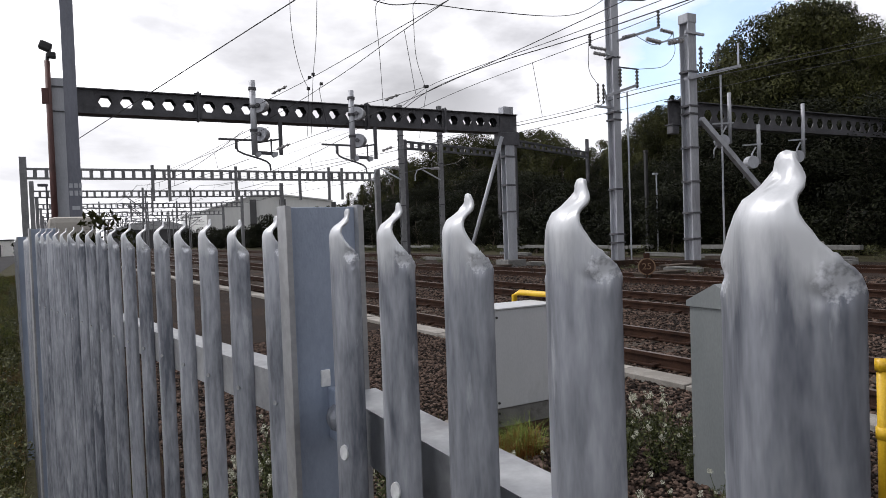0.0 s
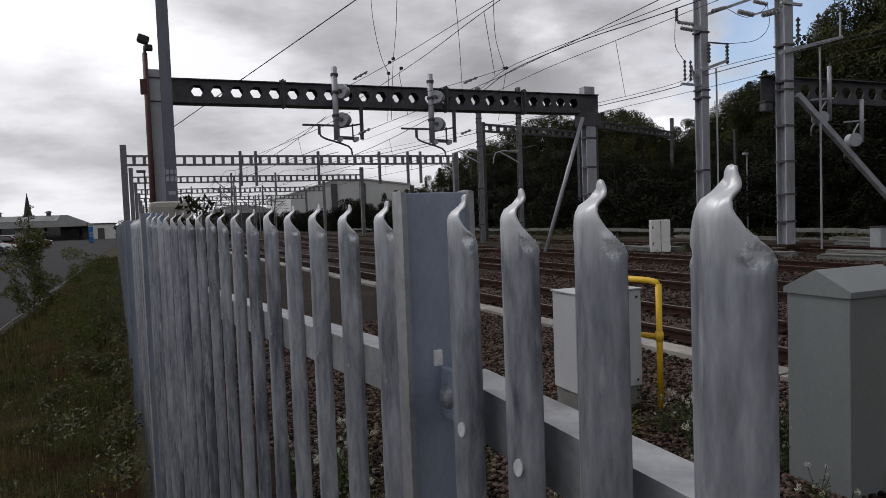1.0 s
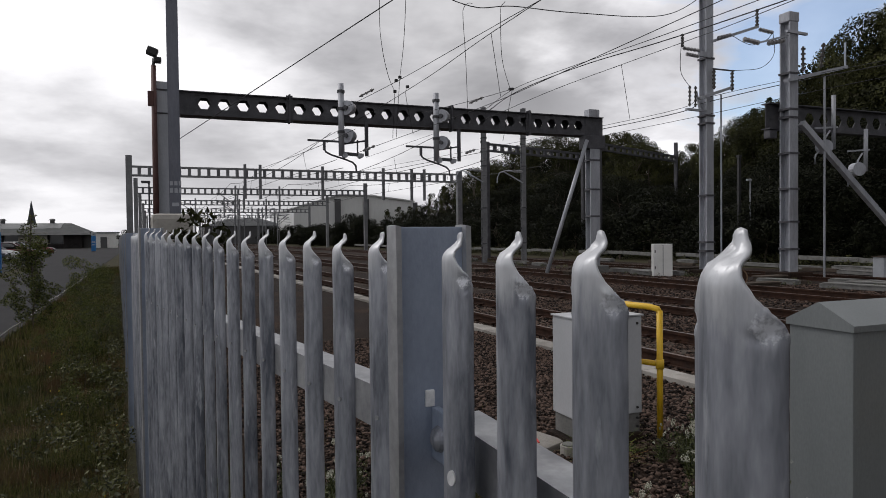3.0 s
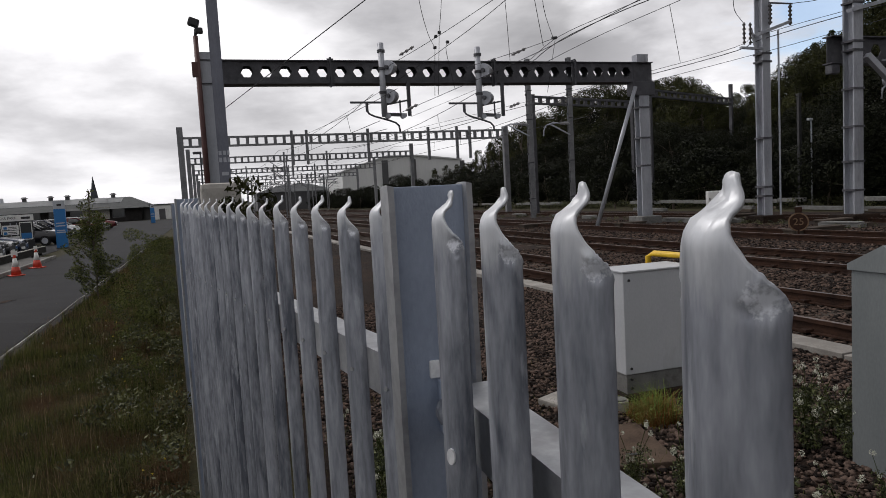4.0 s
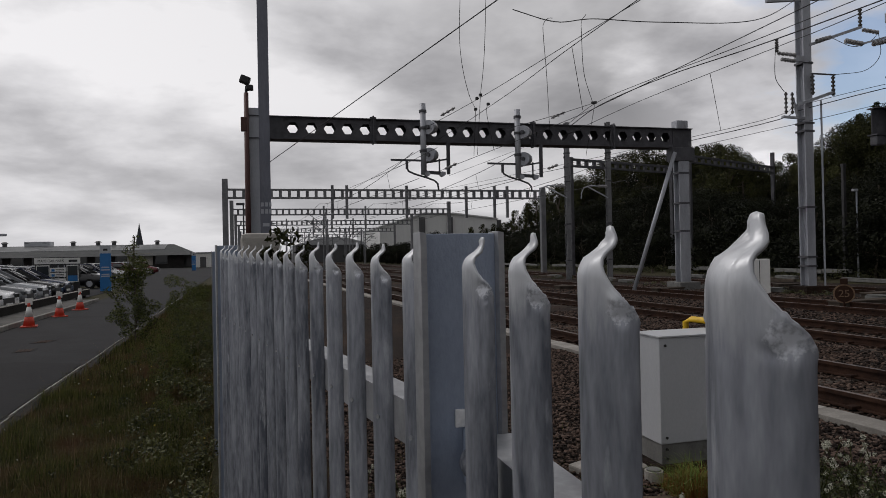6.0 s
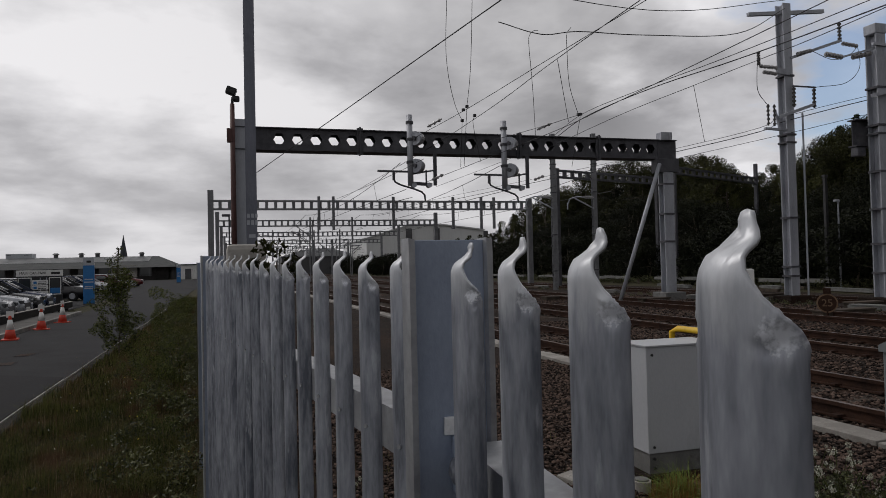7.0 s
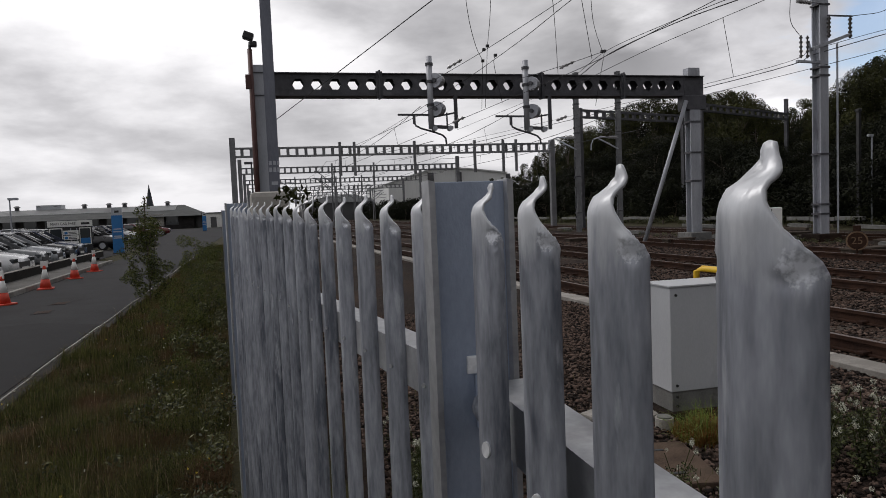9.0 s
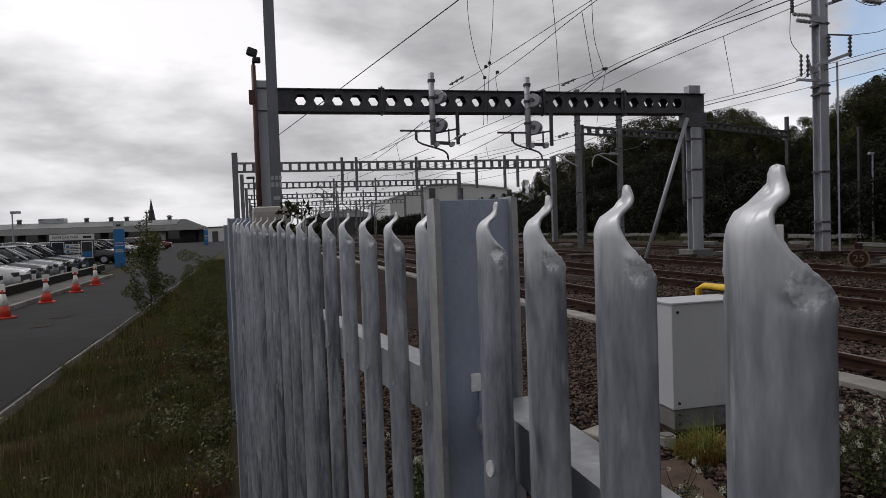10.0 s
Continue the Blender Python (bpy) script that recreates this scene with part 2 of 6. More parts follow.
# leaf green darkened to carry the shade low inside the wood
LEAF_SHADE = surf("shaded_leaf_green", (0.002, 0.003, 0.0013), (0.015, 0.018, 0.006), scale=0.6, rough=0.75, bump=0.0, fine=3, varied=0.15, island=True)
CONIFER = surf("dark_conifer_green", (0.012, 0.022, 0.009), (0.04, 0.058, 0.02), scale=0.6, rough=0.7, bump=0.0, fine=4, varied=0.4, island=True)
BARK = surf("grey_brown_bark", (0.06, 0.05, 0.04), (0.15, 0.125, 0.10), scale=6, rough=0.95, bump=0.6, fine=40, stretch=(1, 1, 0.3))
WEED_LEAF = surf("weed_leaf_green", (0.022, 0.029, 0.008), (0.092, 0.106, 0.030), scale=4, rough=0.65, bump=0.0, varied=0.5, island=True)
VERGE_WEED = surf("olive_weed_leaf", (0.022, 0.026, 0.008), (0.088, 0.092, 0.028), scale=2, rough=0.7, bump=0.0, fine=10, varied=0.5, island=True)
SORREL = surf("red_brown_seed_heads", (0.05, 0.026, 0.016), (0.15, 0.075, 0.045), scale=4, rough=0.85, bump=0.0, varied=0.5, island=True)
TUFT_GREEN = surf("fresh_tuft_green", (0.10, 0.15, 0.02), (0.22, 0.30, 0.05), scale=6, rough=0.7, bump=0.0, varied=0.4, island=True)
TUFT_DRY = surf("orange_dead_blades", (0.16, 0.07, 0.02), (0.30, 0.15, 0.05), scale=6, rough=0.8, bump=0.0, varied=0.4, island=True)
for leafy in (GRASS, DRYGRASS, LEAF, LEAF_PALE, LEAF_NEAR, CONIFER, LEAF_SHADE, SOIL, STONE, BALLAST):
    leafy.node_tree.nodes["Principled BSDF"].inputs["Specular IOR Level"].default_value = 0.15
for leafy in (GRASS, DRYGRASS, LEAF, LEAF_NEAR):
    # thin blades and leaves let light through
    nt_ = leafy.node_tree
    pb = nt_.nodes["Principled BSDF"]
    tr, mx_ = nt_.nodes.new("ShaderNodeBsdfTranslucent"), nt_.nodes.new("ShaderNodeMixShader")
    mx_.inputs[0].default_value = 0.15 if leafy is LEAF else 0.4
    nt_.links.new(pb.inputs["Base Color"].links[0].from_socket, tr.inputs[0])
    nt_.links.new(pb.outputs[0], mx_.inputs[1])
    nt_.links.new(tr.outputs[0], mx_.inputs[2])
    nt_.links.new(mx_.outputs[0], nt_.nodes["Material Output"].inputs[0])
PETAL = surf("white_petals", (0.40, 0.41, 0.31), (0.62, 0.62, 0.53), scale=20, rough=0.7, bump=0.0)
YELLOW_PETAL = surf("yellow_petals", (0.55, 0.40, 0.03), (0.75, 0.58, 0.05), scale=20, rough=0.7, bump=0.0)
ASPHALT = surf("asphalt", (0.014, 0.014, 0.0155), (0.033, 0.033, 0.0355), scale=1.2, rough=0.88, bump=0.35, fine=110, stain=(0.015, 0.015, 0.016), stain_scale=0.35, stain_cut=0.52)
PATCH = surf("fresh_asphalt_patch", (0.012, 0.012, 0.013), (0.026, 0.026, 0.028), scale=2, rough=0.9, bump=0.35, fine=110)
PAVING = surf("footway_concrete", (0.08, 0.078, 0.074), (0.14, 0.137, 0.13), scale=1.5, rough=0.9, bump=0.3, stain=(0.06, 0.058, 0.055), stain_scale=0.7)
KERB = surf("kerb_concrete", (0.17, 0.165, 0.155), (0.30, 0.29, 0.27), scale=3, rough=0.9, bump=0.4, varied=0.25)
EDGING = surf("pale_edging_timber", (0.24, 0.232, 0.212), (0.44, 0.42, 0.388), scale=5, rough=0.85, bump=0.3, varied=0.3)
# knee rail timber; also the dark of the shaded gap by the verge
TIMBER_AND_SHADE = surf("dark_timber_and_shade", (0.006, 0.0055, 0.005), (0.024, 0.021, 0.019), scale=3, rough=0.8, bump=0.4)
YELLOW = surf("yellow_paint", (0.62, 0.37, 0.012), (0.80, 0.52, 0.03), scale=4, rough=0.45, bump=0.08, stain=(0.42, 0.24, 0.02), stain_scale=6, stain_cut=0.66)
CABINET_PALE = surf("pale_grey_cabinet_paint", (0.40, 0.415, 0.438), (0.48, 0.495, 0.518), scale=1.5, rough=0.5, bump=0.04, stain=(0.335, 0.345, 0.35), stain_scale=2.2, stretch=(1, 1, 0.4))
# grey darkened for the shade on the recessed cabinet plinth, with brown stains
PLINTH = surf("dirty_shaded_plinth_steel", (0.10, 0.10, 0.097), (0.20, 0.20, 0.193), scale=5, rough=0.7, bump=0.15, stain=(0.07, 0.062, 0.052), stain_scale=4)
CABINET_GREY = surf("mid_grey_cabinet_paint", (0.140, 0.156, 0.162), (0.195, 0.212, 0.217), scale=1.3, rough=0.55, bump=0.05, stain=(0.135, 0.14, 0.13), stain_scale=2.0, stretch=(1, 1, 0.4))
WHITE_PAINT = surf("white_paint", (0.68, 0.68, 0.66), (0.80, 0.80, 0.78), scale=2, rough=0.5, bump=0.04, stain=(0.5, 0.49, 0.46), stain_scale=2.5, stain_cut=0.63)
BLACK = surf("black_plastic", (0.012, 0.012, 0.013), (0.03, 0.03, 0.032), scale=8, rough=0.5, bump=0.1)
RUBBER = surf("tyre_rubber", (0.014, 0.014, 0.015), (0.03, 0.03, 0.03), scale=12, rough=0.85, bump=0.2)
BLUE_SIGN = surf("blue_sign_panel", (0.015, 0.13, 0.36), (0.025, 0.19, 0.47), scale=1.2, rough=0.35, bump=0.0)
SIGN_GREY = surf("silver_sign_panel", (0.38, 0.40, 0.43), (0.5, 0.52, 0.55), scale=2, rough=0.4, bump=0.0)
CONE_ORANGE = surf("orange_red_cone_plastic", (0.48, 0.035, 0.018), (0.66, 0.075, 0.035), scale=5, rough=0.55, bump=0.05, stain=(0.3, 0.05, 0.03), stain_scale=6)
ROOF_SLATE = surf("grey_slate_roof", (0.05, 0.054, 0.055), (0.10, 0.104, 0.104), scale=0.8, rough=0.8, bump=0.2, fine=9, stretch=(1, 1, 2))
ROOF_LIGHT = surf("pale_roof_glazing", (0.27, 0.28, 0.29), (0.43, 0.44, 0.45), scale=0.5, rough=0.5, bump=0.0, fine=5)
BRICK_FAR = surf("dark_brick_wall", (0.018, 0.017, 0.017), (0.045, 0.041, 0.04), scale=1.0, rough=0.9, bump=0.1, fine=8)
SHED_WALL = surf("pale_grey_cladding", (0.60, 0.61, 0.61), (0.70, 0.705, 0.70), scale=0.15, rough=0.6, bump=0.05, fine=3, stretch=(1, 1, 0.2))
SHED_SIDE = surf("grey_cladding", (0.44, 0.445, 0.45), (0.54, 0.545, 0.55), scale=0.2, rough=0.6, bump=0.05, fine=3)
SHED_DARK = surf("dark_doorway_cladding", (0.06, 0.06, 0.065), (0.10, 0.10, 0.105), scale=0.4, rough=0.6, bump=0.0)
STONE_FAR = surf("dark_spire_stone", (0.045, 0.05, 0.06), (0.09, 0.095, 0.11), scale=0.5, rough=0.9, bump=0.0)
CAR_GLASS = glass("tinted_car_glass", (0.012, 0.014, 0.016))
WINDOW = glass("window_glass", (0.03, 0.036, 0.042), 0.08)
RED = surf("red_marking_paint", (0.45, 0.03, 0.03), (0.65, 0.06, 0.05), scale=6, rough=0.6, bump=0.0)


def car_paint(name, c):
    m = surf(name, tuple(v * 0.92 for v in c), c, scale=2, rough=0.28, metal=0.15, bump=0.0, fine=40, rough_var=0.05)
    m.node_tree.nodes["Principled BSDF"].inputs["Coat Weight"].default_value = 0.6
    return m


# ---------------------------------------------------------------- builders
def part(name, bm, material, parent=None, label="", smooth=False, kind=""):
    """Link a bmesh as one mesh object under a thing or a part."""
    me = bpy.data.meshes.new(name)
    bm.normal_update()
    bm.to_mesh(me)
    bm.free()
    me.materials.append(material)
    if smooth:
        me.polygons.foreach_set("use_smooth", [True] * len(me.polygons))
    ob = new(name, me)
    ob.parent = parent
    if label or kind:
        tagged(ob, label=label, kind=kind)
    return ob


def shared(name, source, parent, m):
    """Another object on the same mesh."""
    ob = new(name, source.data)
    ob.parent = parent
    ob.matrix_basis = m
    return ob


def thing(name, label, category, m=None, group="", kind=""):
    ob = new(name)
    ob.empty_display_size = 0.1
    if m is not None:
        ob.matrix_basis = m
    return tagged(ob, label, category, group, kind)


def box(x0, x1, y0, y1, z0, z1, bevel=0.0, bm=None):
    bm = bm or bmesh.new()
    one = bmesh.new()
    bmesh.ops.create_cube(one, size=1.0)
    for v in one.verts:
        v.co = Vector((x0 + (v.co.x + 0.5) * (x1 - x0), y0 + (v.co.y + 0.5) * (y1 - y0), z0 + (v.co.z + 0.5) * (z1 - z0)))
    if bevel:
        bmesh.ops.bevel(one, geom=one.edges[:], offset=bevel, segments=2, affect="EDGES", profile=0.6)
    join(bm, one)
    return bm


def join(bm, one):
    me = bpy.data.meshes.new("scratch")
    one.to_mesh(me)
    one.free()
    bm.from_mesh(me)
    bpy.data.meshes.remove(me)
    return bm


def rod(p, q, r, n=8, r2=None, bm=None):
    bm = bm or bmesh.new()
    p, q = Vector(p), Vector(q)
    d = q - p
    m = Matrix.Translation((p + q) / 2) @ d.to_track_quat("Z", "Y").to_matrix().to_4x4()
    bmesh.ops.create_cone(bm, cap_ends=True, segments=n, radius1=r, radius2=r if r2 is None else r2, depth=d.length, matrix=m)
    return bm


def beam(p, q, w, h, bm=None, up=(0, 0, 1)):
    """A straight rectangular bar from p to q, w wide and h high."""
    bm = bm or bmesh.new()
    p, q = Vector(p), Vector(q)
    d = (q - p).normalized()
    side = d.cross(Vector(up))
    side = side.normalized() if side.length > 1e-4 else Vector((1, 0, 0))
    top = side.cross(d)
    vs = [bm.verts.new(e + side * (sx * w / 2) + top * (sz * h / 2)) for e in (p, q) for sx, sz in ((-1, -1), (1, -1), (1, 1), (-1, 1))]
    for f in ((0, 3, 2, 1), (4, 5, 6, 7), (0, 1, 5, 4), (1, 2, 6, 5), (2, 3, 7, 6), (3, 0, 4, 7)):
        bm.faces.new([vs[i] for i in f])
    return bm


def tube(points, r, n=6, bm=None):
    """A round bar along several points."""
    bm = bm or bmesh.new()
    pts = [Vector(p) for p in points]
    rings = []
    for i, p in enumerate(pts):
        d = (pts[min(i + 1, len(pts) - 1)] - pts[max(i - 1, 0)]).normalized()
        a = d.cross(Vector((0.31, 0.22, 0.93))).normalized()
        b = d.cross(a)
        rings.append([bm.verts.new(p + a * (r * math.cos(k * math.tau / n)) + b * (r * math.sin(k * math.tau / n))) for k in range(n)])
    for s, e in zip(rings, rings[1:]):
        for k in range(n):
            bm.faces.new((s[k], s[(k + 1) % n], e[(k + 1) % n], e[k]))
    bm.faces.new(rings[0][::-1])
    bm.faces.new(rings[-1])
    return bm


def spline(points, sag=0.0):
    """Points along a smooth curve through the given ones."""
    pts = [Vector(p) for p in points]
    ends = [2 * pts[0] - pts[1]] + pts + [2 * pts[-1] - pts[-2]]
    out = []
    for p0, a, b, p3 in zip(ends, ends[1:], ends[2:], ends[3:]):
        ta, tb = (b - p0) * 0.5, (p3 - a) * 0.5
        for k in range(8):
            f = k / 8
            p = a * (2 * f ** 3 - 3 * f ** 2 + 1) + ta * (f ** 3 - 2 * f ** 2 + f) + b * (3 * f ** 2 - 2 * f ** 3) + tb * (f ** 3 - f ** 2)
            p.z -= sag * 4 * f * (1 - f)
            out.append(p)
    return out + [pts[-1]]


def prism(outline, z0, z1, bm=None):
    """An upright prism over an outline of x, y."""
    bm = bm or bmesh.new()
    lo = [bm.verts.new((x, y, z0)) for x, y in outline]
    hi = [bm.verts.new((x, y, z1)) for x, y in outline]
    n = len(outline)
    bm.faces.new(lo[::-1])
    bm.faces.new(hi)
    for i in range(n):
        bm.faces.new((lo[i], lo[(i + 1) % n], hi[(i + 1) % n], hi[i]))
    return bm


def h_column(w, d, t, z0, z1):
    """An upright H-section column, w along x, d along y."""
    a, b, c, e = w / 2, d / 2, d / 2 - t, t / 2
    return prism([(-a, -b), (a, -b), (a, -c), (e, -c), (e, c), (a, c), (a, b), (-a, b), (-a, c), (-e, c), (-e, -c), (-a, -c)], z0, z1)


def raw_mesh(name, verts, faces, material, parent=None, kind="", label="", category="", smooth=False):
    me = bpy.data.meshes.new(name)
    me.from_pydata(verts, [], faces)
    me.materials.append(material)
    if smooth:
        me.polygons.foreach_set("use_smooth", [True] * len(me.polygons))
    ob = new(name, me)
    ob.parent = parent
    return tagged(ob, label, category, "", kind)


def quads(name, v, per, material, parent=None, kind="", label="", category=""):
    """Many separate polygons of the same corner count from an array of corners."""
    n = len(v) // per
    me = bpy.data.meshes.new(name)
    me.vertices.add(len(v))
    me.vertices.foreach_set("co", np.asarray(v, np.float32).ravel())
    me.loops.add(n * per)
    me.loops.foreach_set("vertex_index", np.arange(n * per, dtype=np.int32))
    me.polygons.add(n)
    me.polygons.foreach_set("loop_start", np.arange(0, n * per, per, dtype=np.int32))
    me.update(calc_edges=True)
    me.validate()
    me.materials.append(material)
    ob = new(name, me)
    ob.parent = parent
    return tagged(ob, label, category, "", kind)


rng = np.random.default_rng(7)


# ---------------------------------------------------------------- ground
SKEW = -0.065                       # the tracks lean to -x as they run on


def ground_height(x, y):
    """Level yard, with a wooded bank rising beyond the tracks."""
    t = min(max((x + 0.065 * y - 34) / 26, 0), 1)
    return -0.02 + 5.0 * t * t * (3 - 2 * t)


def build_ground():
    xs = [-1500, -400, -120, -60, -30, -15, -8, -3, 0, 4, 12, 20, 28, 32, 36, 40, 44, 48, 52, 56, 60, 66, 80, 120, 400, 1500]
    ys = [-600, -100, -30, -10, 0, 10, 20, 30, 45, 60, 80, 100, 130, 170, 230, 320, 500, 900, 3000]
    verts = [(x, y, ground_height(x, y)) for y in ys for x in xs]
    n = len(xs)
    faces = [(j * n + i, j * n + i + 1, (j + 1) * n + i + 1, (j + 1) * n + i) for j in range(len(ys) - 1) for i in range(n - 1)]
    raw_mesh("ground", verts, faces, SOIL, kind="structure", label="dark weedy soil and rough verge ground", category="ground", smooth=True)


build_ground()


def strip(name, x0a, x0b, y0, y1, z, slope, material, label, category, thick=0.05):
    """A long flat slab between two skewed edges."""
    bm = bmesh.new()
    prism([(x0a + slope * y0, y0), (x0b + slope * y0, y0), (x0b + slope * y1, y1), (x0a + slope * y1, y1)], z - thick, z, bm=bm)
    return tagged(part(name, bm, material), label, category, "", "structure")


ROAD = -0.042
strip("road", -6.45, -3.05, -12, 135, 0.004, ROAD, ASPHALT, "dark worn asphalt access road beside the verge", "road", 0.08)
strip("road_far", -40, -6.5, 52, 136, 0.001, ROAD, ASPHALT, "grey asphalt of the station car park", "car park", 0.08)
strip("car_park", -32, -7.55, -10, 50, 0.001, ROAD, ASPHALT, "dark asphalt of the parking bays", "car park", 0.08)
strip("pavement", -7.55, -6.45, -12, 33.5, 0.11, ROAD, PAVING, "pale concrete footway behind the cones", "pavement", 0.16)
strip("ballast_bed", 0.15, 27, -25, 220, 0.012, SKEW, BALLAST, "brown grey ballast under and between the tracks", "ballast", 0.06)


def build_kerbs():
    k = thing("kerb", "row of grey concrete kerb stones along the footway", "kerb", kind="structure")
    first = None
    for i in range(46):
        y = -12 + i * 0.995
        m = Matrix.Translation((-6.40 + ROAD * y, y, 0)) @ Matrix.Rotation(-ROAD, 4, "Z")
        if first is None:
            first = part("kerb_stone", box(-0.065, 0.065, 0, 0.985, -0.05, 0.125, 0.012), KERB, k)
            first.matrix_basis = m
        else:
            shared("kerb_stone", first, k, m)
    e = thing("edging", "pale narrow edging boards between road and verge", "edging", kind="structure")
    first = None
    for i in range(24):
        y = -6 + i * 1.82
        m = Matrix.Translation((-3.02 + ROAD * y + random.uniform(-0.015, 0.015), y, random.uniform(-0.012, 0.012))) @ Matrix.Rotation(-ROAD + random.uniform(-0.006, 0.006), 4, "Z")
        if first is None:
            first = part("board", box(-0.009, 0.009, 0, 1.80, -0.05, 0.055, 0.003), EDGING, e)
            first.matrix_basis = m
        else:
            shared("board", first, e, m)

    # dark strips put in for the shaded gap beside the edging
    d = thing("edging", "dark strips standing in for the shaded gap on the verge side", "edging", kind="structure")
    first = None
    for i in range(24):
        y = -6 + i * 1.82
        m = Matrix.Translation((-2.93 + ROAD * y, y, random.uniform(-0.012, 0.012))) @ Matrix.Rotation(-ROAD, 4, "Z")
        if first is None:
            first = part("board", box(-0.07, 0.07, 0, 1.80, -0.05, 0.035, 0.006), TIMBER_AND_SHADE, d)
            first.matrix_basis = m
        else:
            shared("board", first, d, m)


build_kerbs()
for x, y, w, l, a in ((-5.36, 16.95, 0.28, 0.42, 8), (-5.45, 18.45, 0.28, 0.42, -4)):
    cover = thing("drain_cover", "dark iron drain cover set in the road", "drain cover", pose(x, y, 0, 0, 0, a))
    part("frame", box(-w / 2 - 0.05, w / 2 + 0.05, -l / 2 - 0.05, l / 2 + 0.05, -0.02, 0.008), PATCH, cover)
    for k in range(4):
        part("bar", box(-w / 2 + k * w / 4 + 0.01, -w / 2 + (k + 1) * w / 4 - 0.01, -l / 2, l / 2, 0.008, 0.014), RUST, cover)
bm_ = bmesh.new()
prism([(-6.45 + 0.55, -6), (-3.0 + 0.15, -6), (-3.75, 14.6), (-4.9, 15.3), (-6.6, 14.9)], 0.0, 0.009, bm=bm_)
tagged(part("road_patch", bm_, PATCH), "darker resurfaced strip of asphalt across the road", "road", "", "structure")


# ---------------------------------------------------------------- palisade fence
CUT = [(0.0, 0.0), (0.06, 0.0006), (0.12, 0.0022), (0.17, 0.005), (0.21, 0.008), (0.24, 0.011), (0.32, 0.016), (0.39, 0.0212), (0.45, 0.0268), (0.52, 0.0318), (0.60, 0.0365), (0.69, 0.0412), (0.78, 0.0450), (0.88, 0.0485), (0.95, 0.0515), (0.985, 0.0550), (0.995, 0.0590), (1.0, 0.0650)]


SECTION = [(0.0000, 0.0238), (0.0016, 0.0238), (0.0032, 0.0238), (0.0048, 0.0236), (0.0065, 0.0232), (0.0083, 0.0228), (0.0110, 0.0217), (0.0136, 0.0202), (0.0184, 0.0173), (0.0231, 0.0145), (0.0271, 0.0119), (0.0295, 0.0103), (0.0311, 0.0088), (0.0324, 0.0072), (0.0332, 0.0051), (0.0338, 0.0027), (0.0340, 0.0000)]
BENT = [(0.0, 1.0), (0.005, 0.99), (0.008, 0.97), (0.011, 0.92), (0.0135, 0.83), (0.016, 0.70), (0.0183, 0.53), (0.0206, 0.365), (0.0225, 0.25), (0.0245, 0.165), (0.0286, 0.055), (0.034, 0.0)]


def pale_mesh(seed, fine=2, rows=26):
    """One galvanised pale: crown, chamfers and side walls, a finger bent back to a blunt point, hammered shoulders; +x is outward."""
    r = random.Random(seed)
    half, height, thick = 0.034, 1.8015, 0.0026
    prof = []
    for (ya, oa), (yb, ob) in zip(SECTION, SECTION[1:]):
        prof += [(ya + (yb - ya) * k / fine, oa + (ob - oa) * k / fine) for k in range(fine)]
    prof.append(SECTION[-1])
    prof = [(-y, o) for y, o in prof[:0:-1]] + prof
    hook, tilt = r.uniform(0.0205, 0.0230), r.uniform(-0.0022, 0.0022)
    # a hard blow on each shoulder, smaller hammer marks about it, pinches on the finger
    dents = [(s * r.uniform(0.82, 0.92), r.uniform(0.009, 0.013), r.uniform(0.0022, 0.0032), 0.0052) for s in (-1, 1)]
    dents += [(s * r.uniform(0.58, 0.97), r.uniform(0.003, 0.027), r.uniform(-0.0013, 0.0015), 0.0024) for s in (-1, 1) * 8]
    dents += [(r.uniform(-0.14, 0.02), r.uniform(0.010, 0.014), r.uniform(0.0014, 0.0024), 0.0036), (r.uniform(-0.05, 0.12), r.uniform(0.019, 0.026), r.uniform(-0.0012, 0.0016), 0.0042),
              (r.uniform(-0.08, 0.08), r.uniform(0.003, 0.006), r.uniform(0.0006, 0.0014), 0.0026)]
    cut_u, cut_d = [a for a, b in CUT], [b for a, b in CUT]
    bend_d, bend_f = [a for a, b in BENT], [b for a, b in BENT]
    bm = bmesh.new()
    cols = []
    for y, o in prof:
        u = y / half
        drop = float(np.interp(abs(u), cut_u, cut_d)) + r.uniform(-0.0007, 0.0007) * (abs(u) > 0.2)
        top = height - drop
        zs = [0.03, 0.6, 1.2, 1.5, 1.62, 1.67, 1.69] + [1.69 + (top - 1.69) * k / rows for k in range(1, rows + 1)]
        col = []
        for z in zs:
            d = height - z
            f = float(np.interp(d, bend_d, bend_f))
            flare = 0.0
            for du, dd, depth, wide in dents:
                top_at = height - float(np.interp(abs(du), cut_u, cut_d)) - dd
                flare += depth * math.exp(-((y - du * half) ** 2 + (z - top_at) ** 2) / wide ** 2)
            near = min(max((0.027 - d) / 0.008, 0.0), 1.0)
            dx = o - hook * f - flare + near * (0.0006 * math.sin(z * 420 + u * 15 + seed) + 0.0008 * math.sin(z * 230 + seed * 2 - u * 9) + 0.0004 * math.sin(u * 31 + z * 700))
            col.append(bm.verts.new((dx, y + tilt * f * f + near * 0.0006 * math.sin(z * 190 + seed), z)))
        cols.append(col)
    for a, b in zip(cols, cols[1:]):
        for k in range(len(a) - 1):
            bm.faces.new((a[k], b[k], b[k + 1], a[k + 1]))
    bmesh.ops.recalc_face_normals(bm, faces=bm.faces[:])
    bmesh.ops.solidify(bm, geom=bm.faces[:], thickness=thick)
    bmesh.ops.recalc_face_normals(bm, faces=bm.faces[:])
    me = bpy.data.meshes.new("pale")
    bm.to_mesh(me)
    bm.free()
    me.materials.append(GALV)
    for p in me.polygons:
        p.use_smooth = True
    return me


